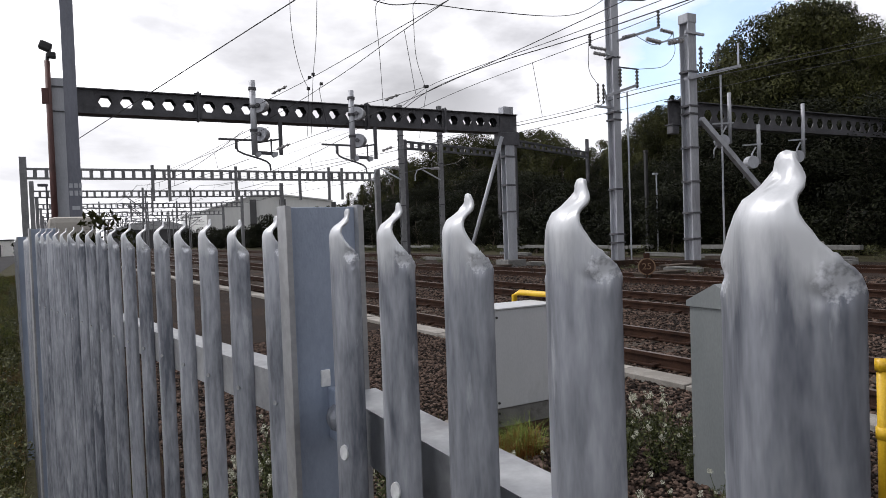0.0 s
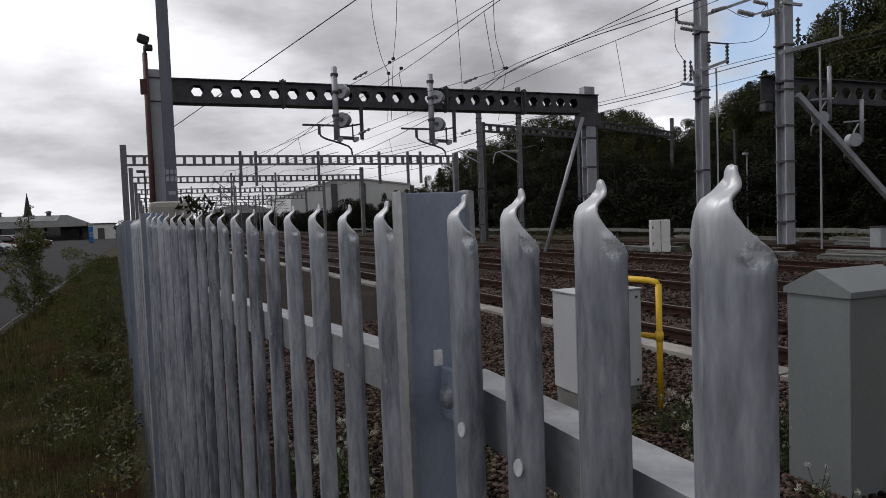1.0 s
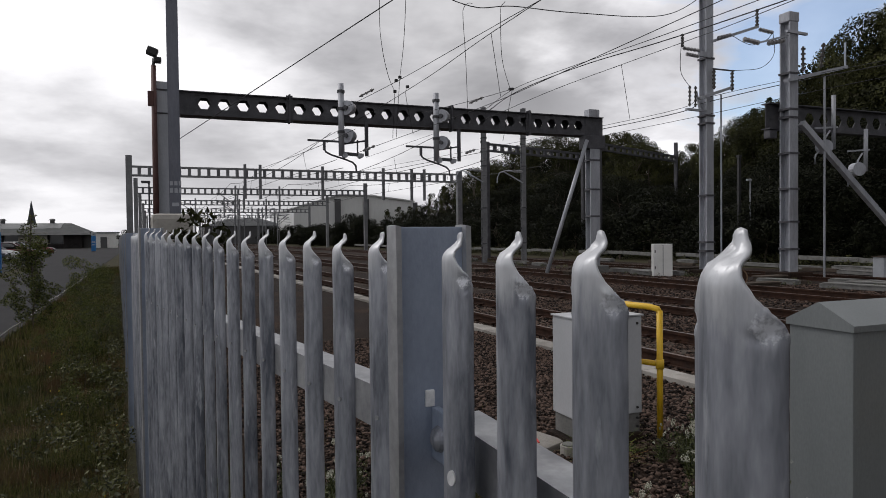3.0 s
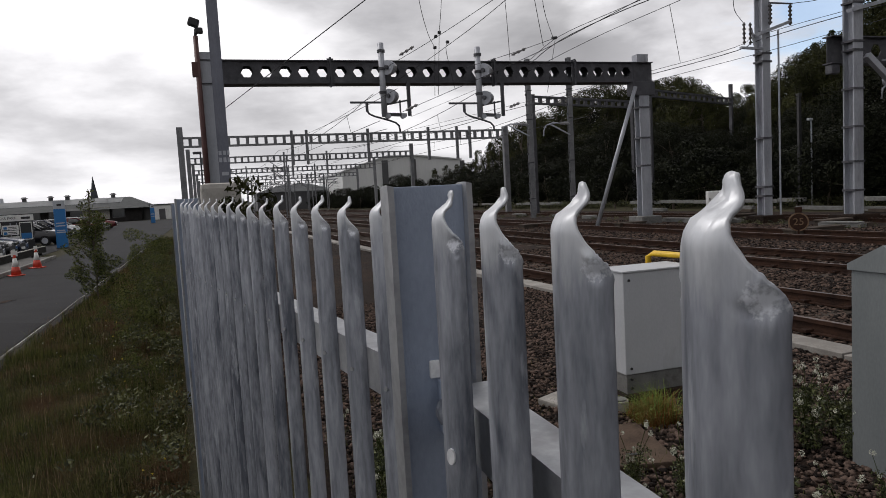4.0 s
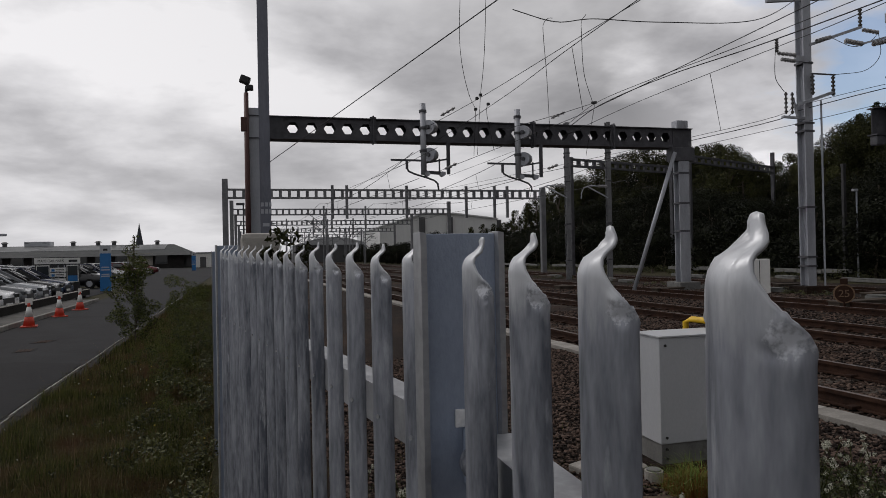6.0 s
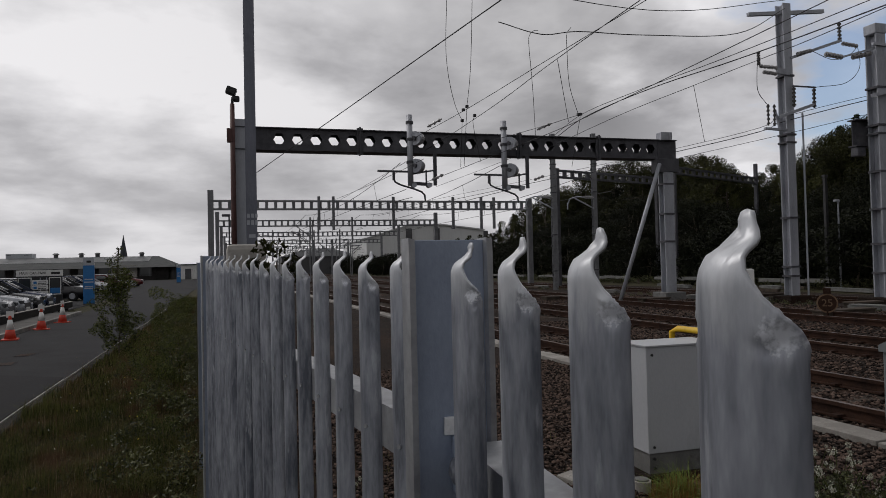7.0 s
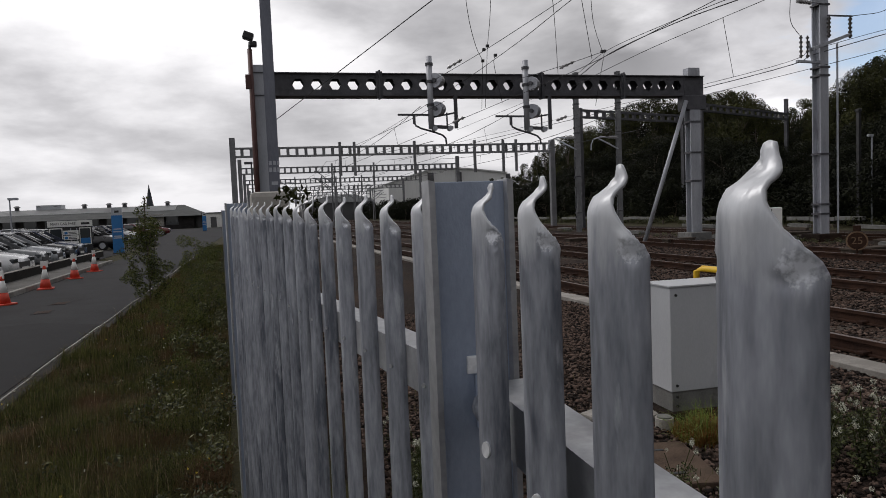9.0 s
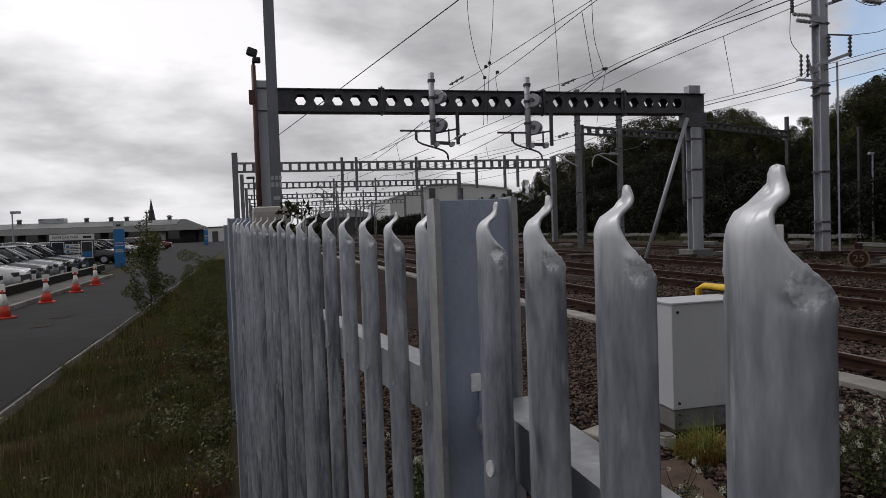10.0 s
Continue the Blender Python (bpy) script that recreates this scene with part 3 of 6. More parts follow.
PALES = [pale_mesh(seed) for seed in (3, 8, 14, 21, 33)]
FAR_PALES = [pale_mesh(seed, 1, 10) for seed in (5, 6)]


def i_post_parts(post):
    """I-section post standing across the fence line: web across, flanges along it."""
    web = part("web", box(-0.108, -0.004, -0.004, 0.004, 0, 1.81, 0.001), GALV_POST, post)
    for x in (-0.112, -0.004):
        b = bmesh.new()
        prism([(x, -0.018), (x + 0.008, -0.018), (x + 0.008, 0.020), (x, 0.020)], 0, 1.784, bm=b)
        # the top corners are sheared and burred
        lo = [b.verts.new((px, py, 1.784)) for px, py in ((x, -0.018), (x + 0.008, -0.018), (x + 0.008, 0.020), (x, 0.020))]
        hi = [b.verts.new(c) for c in ((x - 0.0006, -0.0176, 1.8125), (x + 0.0078, -0.0176, 1.8105), (x + 0.008, 0.0196, 1.8135), (x, 0.0196, 1.812))]
        b.faces.new(hi)
        for i in range(4):
            b.faces.new((lo[i], lo[(i + 1) % 4], hi[(i + 1) % 4], hi[i]))
        bmesh.ops.remove_doubles(b, verts=b.verts[:], dist=1e-5)
        bmesh.ops.recalc_face_normals(b, faces=b.faces[:])
        part("flange", b, GALV_RAIL, post)
    part("cleat", box(-0.056, -0.044, -0.062, -0.004, 1.478, 1.552, 0.003), GALV_POST, post)
    b = rod((-0.056, -0.030, 1.512), (-0.062, -0.030, 1.512), 0.019, 18, 0.016)
    rod((-0.062, -0.030, 1.512), (-0.067, -0.030, 1.512), 0.016, 18, 0.007, bm=b)
    part("bolt", b, GALV, post, "rounded bolt head")
    part("bolt_nut", box(-0.066, -0.052, -0.009, -0.003, 1.553, 1.577, 0.002), GALV_TIP, post, "small bright square bolt")
    return web


def fence_post(x, y, turn, z=0.0):
    p = thing("fence_post", "blue-grey galvanised I-section steel fence post between pales", "fence post", group="fence posts")
    i_post_parts(p)
    p.matrix_basis = pose(x, y, z, 0, 0, turn)
    return p


def rails_and_bolts(panel, length, spots, bolted=True):
    """Two angle rails behind the pales, running along +y, and a bolt head on each pale."""
    for z in (1.545, 0.35):
        bm = bmesh.new()
        box(0.000, 0.006, 0.03, length - 0.03, z - 0.072, z, bm=bm)
        box(0.006, 0.055, 0.03, length - 0.03, z - 0.006, z, bm=bm)
        part("rail", bm, GALV_RAIL, panel, "galvanised angle rail")
    src = None
    for s in spots if bolted else ():
        for z in (1.505,):
            m = Matrix.Translation((-0.0235, s - 0.014, z)) @ Matrix.Rotation(0.45, 4, "Z")
            if src is None:
                src = part("bolt", rod((0.0006, 0, 0), (0.006, 0, 0), 0.004, 8), GALV_RAIL, panel)
                src.matrix_basis = m
            else:
                shared("bolt", src, panel, m)


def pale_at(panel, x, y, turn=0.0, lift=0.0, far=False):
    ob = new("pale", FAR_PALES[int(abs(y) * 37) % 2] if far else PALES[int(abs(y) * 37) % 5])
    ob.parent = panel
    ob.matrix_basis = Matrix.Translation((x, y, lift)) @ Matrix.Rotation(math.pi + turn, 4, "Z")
    return ob


def straight_panel(x, y, turn, lift, pitch=0.1525, count=17, rise=0.0):
    """A panel that starts at a post and runs along its own +y; its pales face -x."""
    p = thing("palisade_fence", "grey galvanised steel palisade fence panel with pointed pales", "fence", group="palisade fence lengths")
    spots = [pitch * (k + 1) for k in range(count)]
    for k, s in enumerate(spots):
        pale_at(p, 0.0, s, random.uniform(-0.03, 0.03), random.uniform(-0.003, 0.003) + rise * s, rise == 0)
    rails_and_bolts(p, pitch * (count + 1), spots, rise > 0)
    p.matrix_basis = pose(x, y, lift, 0, 0, turn)
    return p


# the near panel, beside the camera: it ends at the first post
near_panel = thing("palisade_fence", "near grey galvanised palisade panel with pale hooked points", "fence", group="palisade fence lengths")
near_spots = [2.572, 2.426, 2.279, 2.1275, 1.980] + [1.962 - 0.1525 * k for k in range(1, 14)]
near_x = [-0.384, -0.382, -0.384, -0.388, -0.392] + [-0.396 - 0.003 * k for k in range(1, 14)]
for sx, sy in zip(near_x, near_spots):
    pale_at(near_panel, sx + 0.007, sy, random.uniform(-0.02, 0.02), 0.0)
for z in (1.545, 0.35):
    nb = bmesh.new()
    box(-0.356, -0.350, -0.05, 2.69, z - 0.072, z, bm=nb)
    box(-0.350, -0.301, -0.05, 2.69, z - 0.006, z, bm=nb)
    part("rail", nb, GALV_RAIL, near_panel, "galvanised angle rail")
near_bolt = None
for sx, sy in zip(near_x, near_spots):
    m = Matrix.Translation((sx - 0.0150, sy - 0.014, 1.505)) @ Matrix.Rotation(0.6, 4, "Z") @ Matrix.Diagonal((1, 1, 1.7, 1))
    if near_bolt is None:
        near_bolt = part("bolt", rod((-0.0012, 0, 0), (0.006, 0, 0), 0.0055, 12), GALV_TIP, near_panel, "bright rounded bolt head")
        near_bolt.matrix_basis = m
    else:
        shared("bolt", near_bolt, near_panel, m)
fence_post(-0.310, 2.72, 3)
fence_post(-0.340, -0.03, 0)

BEND = math.degrees(math.atan2(0.175, 0.985))
straight_panel(-0.361, 2.72, BEND, 0.0, rise=0.015)
end_x, end_y = -0.361 - math.sin(radians(BEND)) * 2.745, 2.72 + math.cos(radians(BEND)) * 2.745
fence_post(end_x + 0.082, end_y, BEND, 0.035)
fx, fy = end_x, end_y
for k in range(14):
    turn = 4.1
    straight_panel(fx, fy, turn, 0.03)
    fx, fy = fx - math.sin(radians(turn)) * 2.745, fy + math.cos(radians(turn)) * 2.745
    fence_post(fx + 0.045, fy, turn, 0.03)


# ---------------------------------------------------------------- tracks
def rail_profile(bm, x, y0, y1, z):
    """Foot, web and head of one running rail along a skewed line."""
    for w, a, b in ((0.14, 0.0, 0.018), (0.022, 0.018, 0.115), (0.07, 0.115, 0.155)):
        prism([(x - w / 2 + SKEW * y0, y0), (x + w / 2 + SKEW * y0, y0), (x + w / 2 + SKEW * y1, y1), (x - w / 2 + SKEW * y1, y1)], z + a, z + b, bm=bm)


def track(x0, label, sleepers=True, z=0.0):
    t = thing("railway_track", label, "railway track", group="tracks")
    for dx in (0, 1.505):
        bm = bmesh.new()
        rail_profile(bm, x0 + dx, -20, 200, z)
        part("rail", bm, RUST, t, "rust-brown running rail")
        bm = bmesh.new()
        prism([(x0 + dx - 0.03 + SKEW * -20, -20), (x0 + dx + 0.03 + SKEW * -20, -20), (x0 + dx + 0.03 + SKEW * 200, 200), (x0 + dx - 0.03 + SKEW * 200, 200)], z + 0.155, z + 0.159, bm=bm)
        part("rail_head", bm, RAIL_HEAD, t, "worn dull steel running surface")
    if sleepers:
        src, clip = None, None
        for k in range(85):
            y = -2 + k * 0.65
            m = Matrix.Translation((x0 + 0.75 + SKEW * y, y, z)) @ Matrix.Rotation(-SKEW, 4, "Z")
            if src is None:
                src = part("sleeper", box(-1.25, 1.25, -0.13, 0.13, -0.16, -0.012, 0.02), SLEEPER, t)
                src.matrix_basis = m
            else:
                shared("sleeper", src, t, m)
            for dx in (-0.7525, 0.7525):
                mc = m @ Matrix.Translation((dx, 0, 0))
                if clip is None:
                    clip = part("rail_clip", box(-0.13, 0.13, -0.05, 0.05, 0.008, 0.045, 0.01), RUST, t)
                    clip.matrix_basis = mc
                else:
                    shared("rail_clip", clip, t, mc)
    return t


track(5.95, "rusty near railway track on brown ballast", z=0.035)
track(10.15, "rusty second railway track with dark rails", z=0.035)
track(14.9, "rusty third railway track near the gantry leg", False, 0.03)
track(21.6, "far railway track beyond the masts", False)


def build_trough():
    t = thing("cable_trough", "pale concrete cable trough lids beside the near rail", "cable trough", kind="structure")
    src = None
    for k in range(75):
        y = -6 + k * 0.98
        m = Matrix.Translation((5.42 + SKEW * y, y, random.uniform(-0.008, 0.008))) @ Matrix.Rotation(-SKEW + random.uniform(-0.008, 0.008), 4, "Z")
        if src is None:
            src = part("lid", box(-0.17, 0.17, 0, 0.965, -0.02, 0.075, 0.008), CONC, t)
            src.matrix_basis = m
        else:
            shared("lid", src, t, m)


build_trough()


# ---------------------------------------------------------------- portal gantry over the near tracks
def hex_beam(x0, x1, z0, z1, first, pitch, count, skip=()):
    """A castellated beam web in the xz plane with real six-sided openings, flanges and depth."""
    bm = bmesh.new()
    zc, hz = (z0 + z1) / 2 + 0.02, (z1 - z0) * 0.25
    cells, y = [], 0.0
    edges = [first + pitch * (k - 0.5) for k in range(count + 1)]

    def quad(a, b, c, d):
        bm.faces.new([bm.verts.new((px, 0, pz)) for px, pz in (a, b, c, d)])

    quad((x0, z0), (edges[0], z0), (edges[0], z1), (x0, z1))
    quad((edges[-1], z0), (x1, z0), (x1, z1), (edges[-1], z1))
    for k in range(count):
        l, r, c = edges[k], edges[k + 1], first + pitch * k
        if k in skip:
            quad((l, z0), (r, z0), (r, z1), (l, z1))
            continue
        w = pitch * 0.335
        hexa = [(c - w, zc), (c - w * 0.48, zc + hz), (c + w * 0.48, zc + hz), (c + w, zc), (c + w * 0.48, zc - hz), (c - w * 0.48, zc - hz)]
        quad((l, z1), (l, zc), hexa[0], hexa[1])
        quad((l, z1), hexa[1], hexa[2], (r, z1))
        quad((r, z1), hexa[2], hexa[3], (r, zc))
        quad((r, zc), hexa[3], hexa[4], (r, z0))
        quad((r, z0), hexa[4], hexa[5], (l, z0))
        quad((l, z0), hexa[5], hexa[0], (l, zc))
    bmesh.ops.remove_doubles(bm, verts=bm.verts[:], dist=1e-4)
    bmesh.ops.recalc_face_normals(bm, faces=bm.faces[:])
    bmesh.ops.solidify(bm, geom=bm.faces[:], thickness=0.03)
    return bm


def drop_tube(parent_label, x, y, z_top, z_bot, group):
    """A drop tube hung on the boom, with two balance wheels and a registration arm."""
    d = thing("drop_tube_assembly", parent_label, "drop tube", group=group)
    part("tube", rod((x, y, z_bot), (x, y, z_top), 0.115, 12), MAST, d, "grey steel drop tube", True)
    for z in (z_top - 0.3, z_top - 0.95, z_bot + 0.9):
        part("collar", rod((x, y, z - 0.05), (x, y, z + 0.05), 0.15, 12), MAST_DARK, d)
    for z in (z_top - 0.92, z_top - 1.98):
        w = part("wheel", rod((x + 0.16, y - 0.16, z), (x + 0.30, y - 0.02, z), 0.27, 18), MAST, d, "round grey balance wheel")
        part("rim", rod((x + 0.27, y - 0.13, z), (x + 0.40, y + 0.02, z), 0.22, 18), INSUL, w)
        part("hub", rod((x + 0.10, y - 0.22, z), (x + 0.20, y - 0.12, z), 0.08, 10), MAST_DARK, w)
    part("bracket", beam((x - 0.05, y, z_bot + 0.10), (x + 0.85, y, z_bot + 0.05), 0.10, 0.12), MAST_DARK, d)
    part("bracket", beam((x - 0.1, y, z_bot + 0.42), (x + 1.0, y, z_bot + 0.62), 0.06, 0.06), MAST_DARK, d)
    for dx in (0.12, 0.72):
        part("roller", rod((x + dx, y - 0.12, z_bot + 0.02), (x + dx, y + 0.1, z_bot + 0.02), 0.10, 10), MAST, d)
    part("strap", beam((x + 0.62, y, z_bot + 0.08), (x + 0.62, y, z_bot + 0.62), 0.05, 0.05, up=(0, 1, 0)), MAST_DARK, d)
    part("hanger", beam((x + 0.98, y, z_bot + 0.02), (x + 0.98, y, z_top - 1.4), 0.13, 0.08, up=(0, 1, 0)), MAST_DARK, d, "dark steel hanger post")
    za = z_bot + 0.55
    part("arm", beam((x - 1.28, y, za), (x + 0.5, y, za - 0.02), 0.07, 0.07), MAST_DARK, d, "straight dark registration arm")
    part("clamp", beam((x - 0.66, y, za + 0.02), (x - 0.66, y, za - 0.35), 0.09, 0.09, up=(0, 1, 0)), MAST_DARK, d)
    part("steady_arm", tube([(x - 0.66, y, za - 0.3), (x - 0.6, y, za - 0.42), (x - 0.4, y, za - 0.52), (x + 0.15, y, za - 0.68), (x + 0.42, y, za - 0.78), (x + 0.54, y, za - 0.9), (x + 0.57, y, za - 1.12)], 0.035), MAST_DARK, d, "curved swan-neck steady arm", True)
    return d


GY = 27.4
gantry = thing("portal_gantry", "dark grey castellated steel portal gantry across two tracks", "gantry")
part("boom", hex_beam(-1.35, 17.3, 6.16, 6.95, 0.34, 0.682, 24), MAST_DARK, gantry, "boom with six-sided openings").matrix_basis = Matrix.Translation((0, GY, 0))
part("boom", hex_beam(-1.35, 17.3, 6.16, 6.95, 0.34, 0.682, 24), MAST_DARK, gantry, "rear web with six-sided openings").matrix_basis = Matrix.Translation((0, GY + 0.52, 0))
for z in (6.13, 6.95):
    part("flange", box(-1.35, 17.3, GY - 0.1, GY + 0.60, z, z + 0.035), MAST_DARK, gantry)
for x in (3.35, 9.9, 13.5):
    bm = bmesh.new()
    box(x - 0.03, x + 0.03, GY - 0.16, GY + 0.16, 6.02, 7.08, bm=bm)
    box(x - 0.12, x + 0.12, GY - 0.06, GY - 0.032, 6.05, 7.05, bm=bm)
    part("splice_plate", bm, MAST_DARK, gantry)
leg = part("leg", h_column(0.48, 0.42, 0.045, 0.35, 6.1), MAST, gantry, "pale grey steel right-hand leg")
leg.matrix_basis = Matrix.Translation((16.75, GY, 0))
part("leg_cap", box(16.45, 17.0, GY - 0.2, GY + 0.2, 6.95, 7.3, 0.02), MAST, gantry)
part("knee", box(16.2, 17.28, GY - 0.24, GY + 0.24, 5.55, 6.13, 0.03), MAST_DARK, gantry)
for z in (5.0, 2.5, 3.7):
    part("band", box(16.48, 17.02, GY - 0.23, GY + 0.23, z, z + 0.08), MAST_DARK, gantry)
part("footing", box(16.25, 17.25, GY - 0.5, GY + 0.5, -0.02, 0.35, 0.03), PLINTH, gantry, "concrete footing block")
part("brace", rod((16.3, GY - 0.25, 5.9), (14.1, GY - 0.45, 0.1), 0.085, 10), MAST, gantry, "slanting round steel brace", True)
lleg = part("leg", h_column(0.44, 0.4, 0.04, 0.0, 7.25), MAST_PALE, gantry, "pale left-hand leg")
lleg.matrix_basis = Matrix.Translation((-1.05, GY + 0.15, 0))

front_mast = thing("electrification_mast", "tall blue-grey steel mast standing before the gantry end", "mast", group="masts")
fm = part("column", h_column(0.37, 0.36, 0.04, 0.0, 12.5), MAST_BLUE, front_mast)
front_mast.matrix_basis = Matrix.Translation((-0.68, 26.4, 0))
for x0, z0, w, h in ((-0.16, 3.55, 0.1, 0.14), (-0.02, 3.55, 0.1, 0.14), (0.12, 3.55, 0.08, 0.14), (-0.16, 3.3, 0.1, 0.16), (-0.02, 3.3, 0.1, 0.16), (0.12, 3.3, 0.08, 0.16), (-0.1, 2.85, 0.22, 0.12)):
    part("number_bar", box(x0, x0 + w, -0.188, -0.182, z0, z0 + h), MAST_PALE, front_mast, "pale plate mark")

cam_pole = thing("floodlight_pole", "slim red-brown pole carrying a black floodlight", "light pole")
part("pole", rod((0, 0, 0), (0, 0, 7.75), 0.11, 10, 0.085), POLE_RED, cam_pole, "", True)
part("neck", rod((0, 0, 7.75), (0.02, 0, 8.0), 0.05, 8), BLACK, cam_pole)
fl = part("floodlight", box(-0.26, 0.10, -0.16, 0.16, 0.0, 0.27, 0.05), BLACK, cam_pole, "black square floodlight head")
fl.matrix_basis = pose(0.0, 0, 8.06, 0, 20, 0)
part("visor", box(0.0, 0.26, -0.12, 0.12, 7.84, 8.04, 0.05), BLACK, cam_pole)
part("junction_box", box(-0.2, 0.0, -0.12, 0.1, 6.35, 6.85, 0.02), POLE_RED, cam_pole)
cam_pole.matrix_basis = Matrix.Translation((-1.3, 27.2, 0))

drop_tube("grey drop tube with balance wheels hung on the boom", 5.22, GY - 0.42, 7.55, 4.82, "drop tubes")
drop_tube("grey drop tube with wheels and curved steady arm", 9.08, GY - 0.42, 7.45, 4.74, "drop tubes")


# ---------------------------------------------------------------- tall masts by the far tracks
def insulator(parent, p, q, r=0.09, name="insulator", mat_=None, sheds=5):
    """A ribbed insulator between two points."""
    p, q, r = Vector(p), Vector(q), r * 0.72
    bm = bmesh.new()
    rod(p, q, r * 0.5, 8, bm=bm)
    for k in range(sheds):
        a = p.lerp(q, (k + 0.5) / sheds)
        d = (q - p).normalized() * 0.03
        rod(a - d, a + d, r, 10, bm=bm)
    return part(name, bm, mat_ or INSUL, parent)


def bands(parent, w, zs):
    for z in zs:
        part("band", box(-w / 2 - 0.03, w / 2 + 0.03, -w / 2 - 0.03, w / 2 + 0.03, z, z + 0.07), MAST_DARK, parent)


m1 = thing("electrification_mast", "tall grey steel mast with insulators and side brackets", "mast", group="masts")
part("column", h_column(0.36, 0.40, 0.04, 0.3, 11.4), MAST, m1)
bands(m1, 0.40, (1.0, 1.35, 3.2, 6.05, 6.35, 8.6))
part("footing", box(-0.5, 0.5, -0.45, 0.45, -0.02, 0.3, 0.05), BALLAST, m1, "dark footing with cable boxes")
part("bracket", beam((-0.6, -0.3, 7.0), (1.05, -0.3, 7.55), 0.14, 0.11), MAST, m1)
for x in (-0.08, 0.85):
    insulator(m1, (x + 0.15, -0.34, 7.4), (x + 0.15, -0.34, 8.15), 0.10, mat_=INSUL_DARK)
part("link_bar", beam((0.02, -0.34, 8.19), (1.1, -0.34, 8.19), 0.05, 0.05), MAST_DARK, m1)
for x in (-1.13, -0.85):
    insulator(m1, (x, -0.34, 6.65), (x, -0.34, 7.45), 0.08, mat_=INSUL_DARK)
part("bracket", beam((-1.3, -0.34, 6.54), (-0.2, -0.2, 6.54), 0.10, 0.08), MAST, m1)
part("strut", beam((-0.7, -0.2, 7.3), (-0.5, -0.2, 6.6), 0.07, 0.07), MAST, m1)
part("bracket", beam((0.1, -0.2, 9.3), (2.3, -0.4, 10.05), 0.10, 0.10), MAST, m1)
insulator(m1, (2.25, -0.4, 10.05), (2.25, -0.4, 10.75), 0.10, mat_=INSUL_DARK)
insulator(m1, (2.35, -0.4, 9.95), (3.0, -0.5, 9.85), 0.11)
insulator(m1, (0.3, -0.3, 9.42), (1.0, -0.3, 9.62), 0.11)
insulator(m1, (-1.48, -0.34, 8.9), (-1.48, -0.34, 9.4), 0.09, mat_=INSUL_DARK)
insulator(m1, (-1.45, -0.34, 8.86), (-0.6, -0.3, 8.85), 0.10)
insulator(m1, (-1.3, -0.34, 8.65), (-0.65, -0.3, 8.62), 0.10)
part("crossbar", beam((-0.65, -0.3, 8.74), (0, -0.2, 8.74), 0.08, 0.2), MAST, m1)
part("arm", beam((-1.6, 0, 10.9), (1.9, 0, 11.3), 0.13, 0.13), MAST, m1)
part("conduit", rod((0.42, -0.35, 0), (0.42, -0.35, 7.2), 0.035, 6), MAST, m1)
for pts in ([(-1.48, -0.34, 9.4), (-1.62, -0.4, 8.6), (-1.6, -0.4, 7.9), (-1.2, -0.36, 7.45)], [(3.0, -0.5, 9.85), (3.05, -0.5, 9.0), (2.4, -0.45, 8.4), (1.1, -0.34, 8.2)], [(1.0, -0.3, 9.6), (1.8, -0.5, 9.25), (2.6, -0.5, 9.5), (3.0, -0.5, 9.85)]):
    part("jumper_wire", tube(spline(pts), 0.012, 5), WIRE, m1)
m1.matrix_basis = Matrix.Translation((19.0, 22.84, 0))

m2 = thing("electrification_mast", "stout grey steel mast carrying a side gantry", "mast", group="masts")
part("column", h_column(0.42, 0.44, 0.045, 0.3, 9.4), MAST, m2)
part("cap", box(-0.24, 0.24, -0.24, 0.24, 9.4, 9.75, 0.03), MAST, m2)
bands(m2, 0.44, (1.1, 2.1, 3.3, 4.6, 5.9, 6.2, 7.5))
part("footing", box(-0.6, 0.6, -0.55, 0.55, -0.02, 0.3, 0.05), BALLAST, m2, "dark footing with cable boxes")
insulator(m2, (-2.28, -0.1, 8.57), (-1.55, -0.1, 8.5), 0.12)
insulator(m2, (-1.15, -0.1, 8.52), (-0.32, -0.1, 8.72), 0.12)
part("arm", beam((-1.6, -0.1, 8.5), (0.0, -0.1, 8.95), 0.06, 0.06), MAST, m2)
part("arm", beam((-0.4, -0.25, 9.0), (0.6, -0.25, 8.98), 0.09, 0.09), MAST, m2)
part("bracket", beam((-0.5, -0.3, 7.2), (2.54, -0.3, 7.93), 0.2, 0.12), MAST, m2)
part("bracket_end", beam((2.52, -0.3, 7.9), (2.52, -0.3, 8.85), 0.05, 0.05, up=(0, 1, 0)), MAST, m2)
insulator(m2, (0.36, -0.3, 7.6), (0.36, -0.3, 8.5), 0.11, mat_=INSUL_DARK)
insulator(m2, (1.25, -0.3, 7.8), (1.4, -0.3, 8.72), 0.11, mat_=INSUL_DARK)
part("conduit", rod((1.45, -0.3, 0), (1.45, -0.3, 7.5), 0.04, 6), MAST, m2)
sb = part("side_boom", hex_beam(-0.65, 15.5, 5.60, 6.48, 1.6, 0.74, 18), MAST_DARK, m2, "castellated side boom")
sb.matrix_basis = Matrix.Translation((0, 0.45, 0))
part("boom_flange", box(-0.65, 15.5, 0.25, 0.65, 6.48, 6.52), MAST_DARK, m2)
part("boom_flange", box(-0.65, 15.5, 0.25, 0.65, 5.56, 5.60), MAST_DARK, m2)
part("gusset", box(-0.60, -0.22, 0.3, 0.6, 5.22, 5.55, 0.05), MAST_DARK, m2)
part("brace", beam((0.4, -0.2, 5.75), (6.6, -0.5, 0.5), 0.20, 0.20), MAST, m2, "slanting pale steel brace")
part("brace_foot", box(6.2, 7.0, -0.9, -0.1, 0.0, 0.75, 0.04), CONC, m2, "concrete brace block")
m2.matrix_basis = Matrix.Translation((20.3, 20.1, 0))
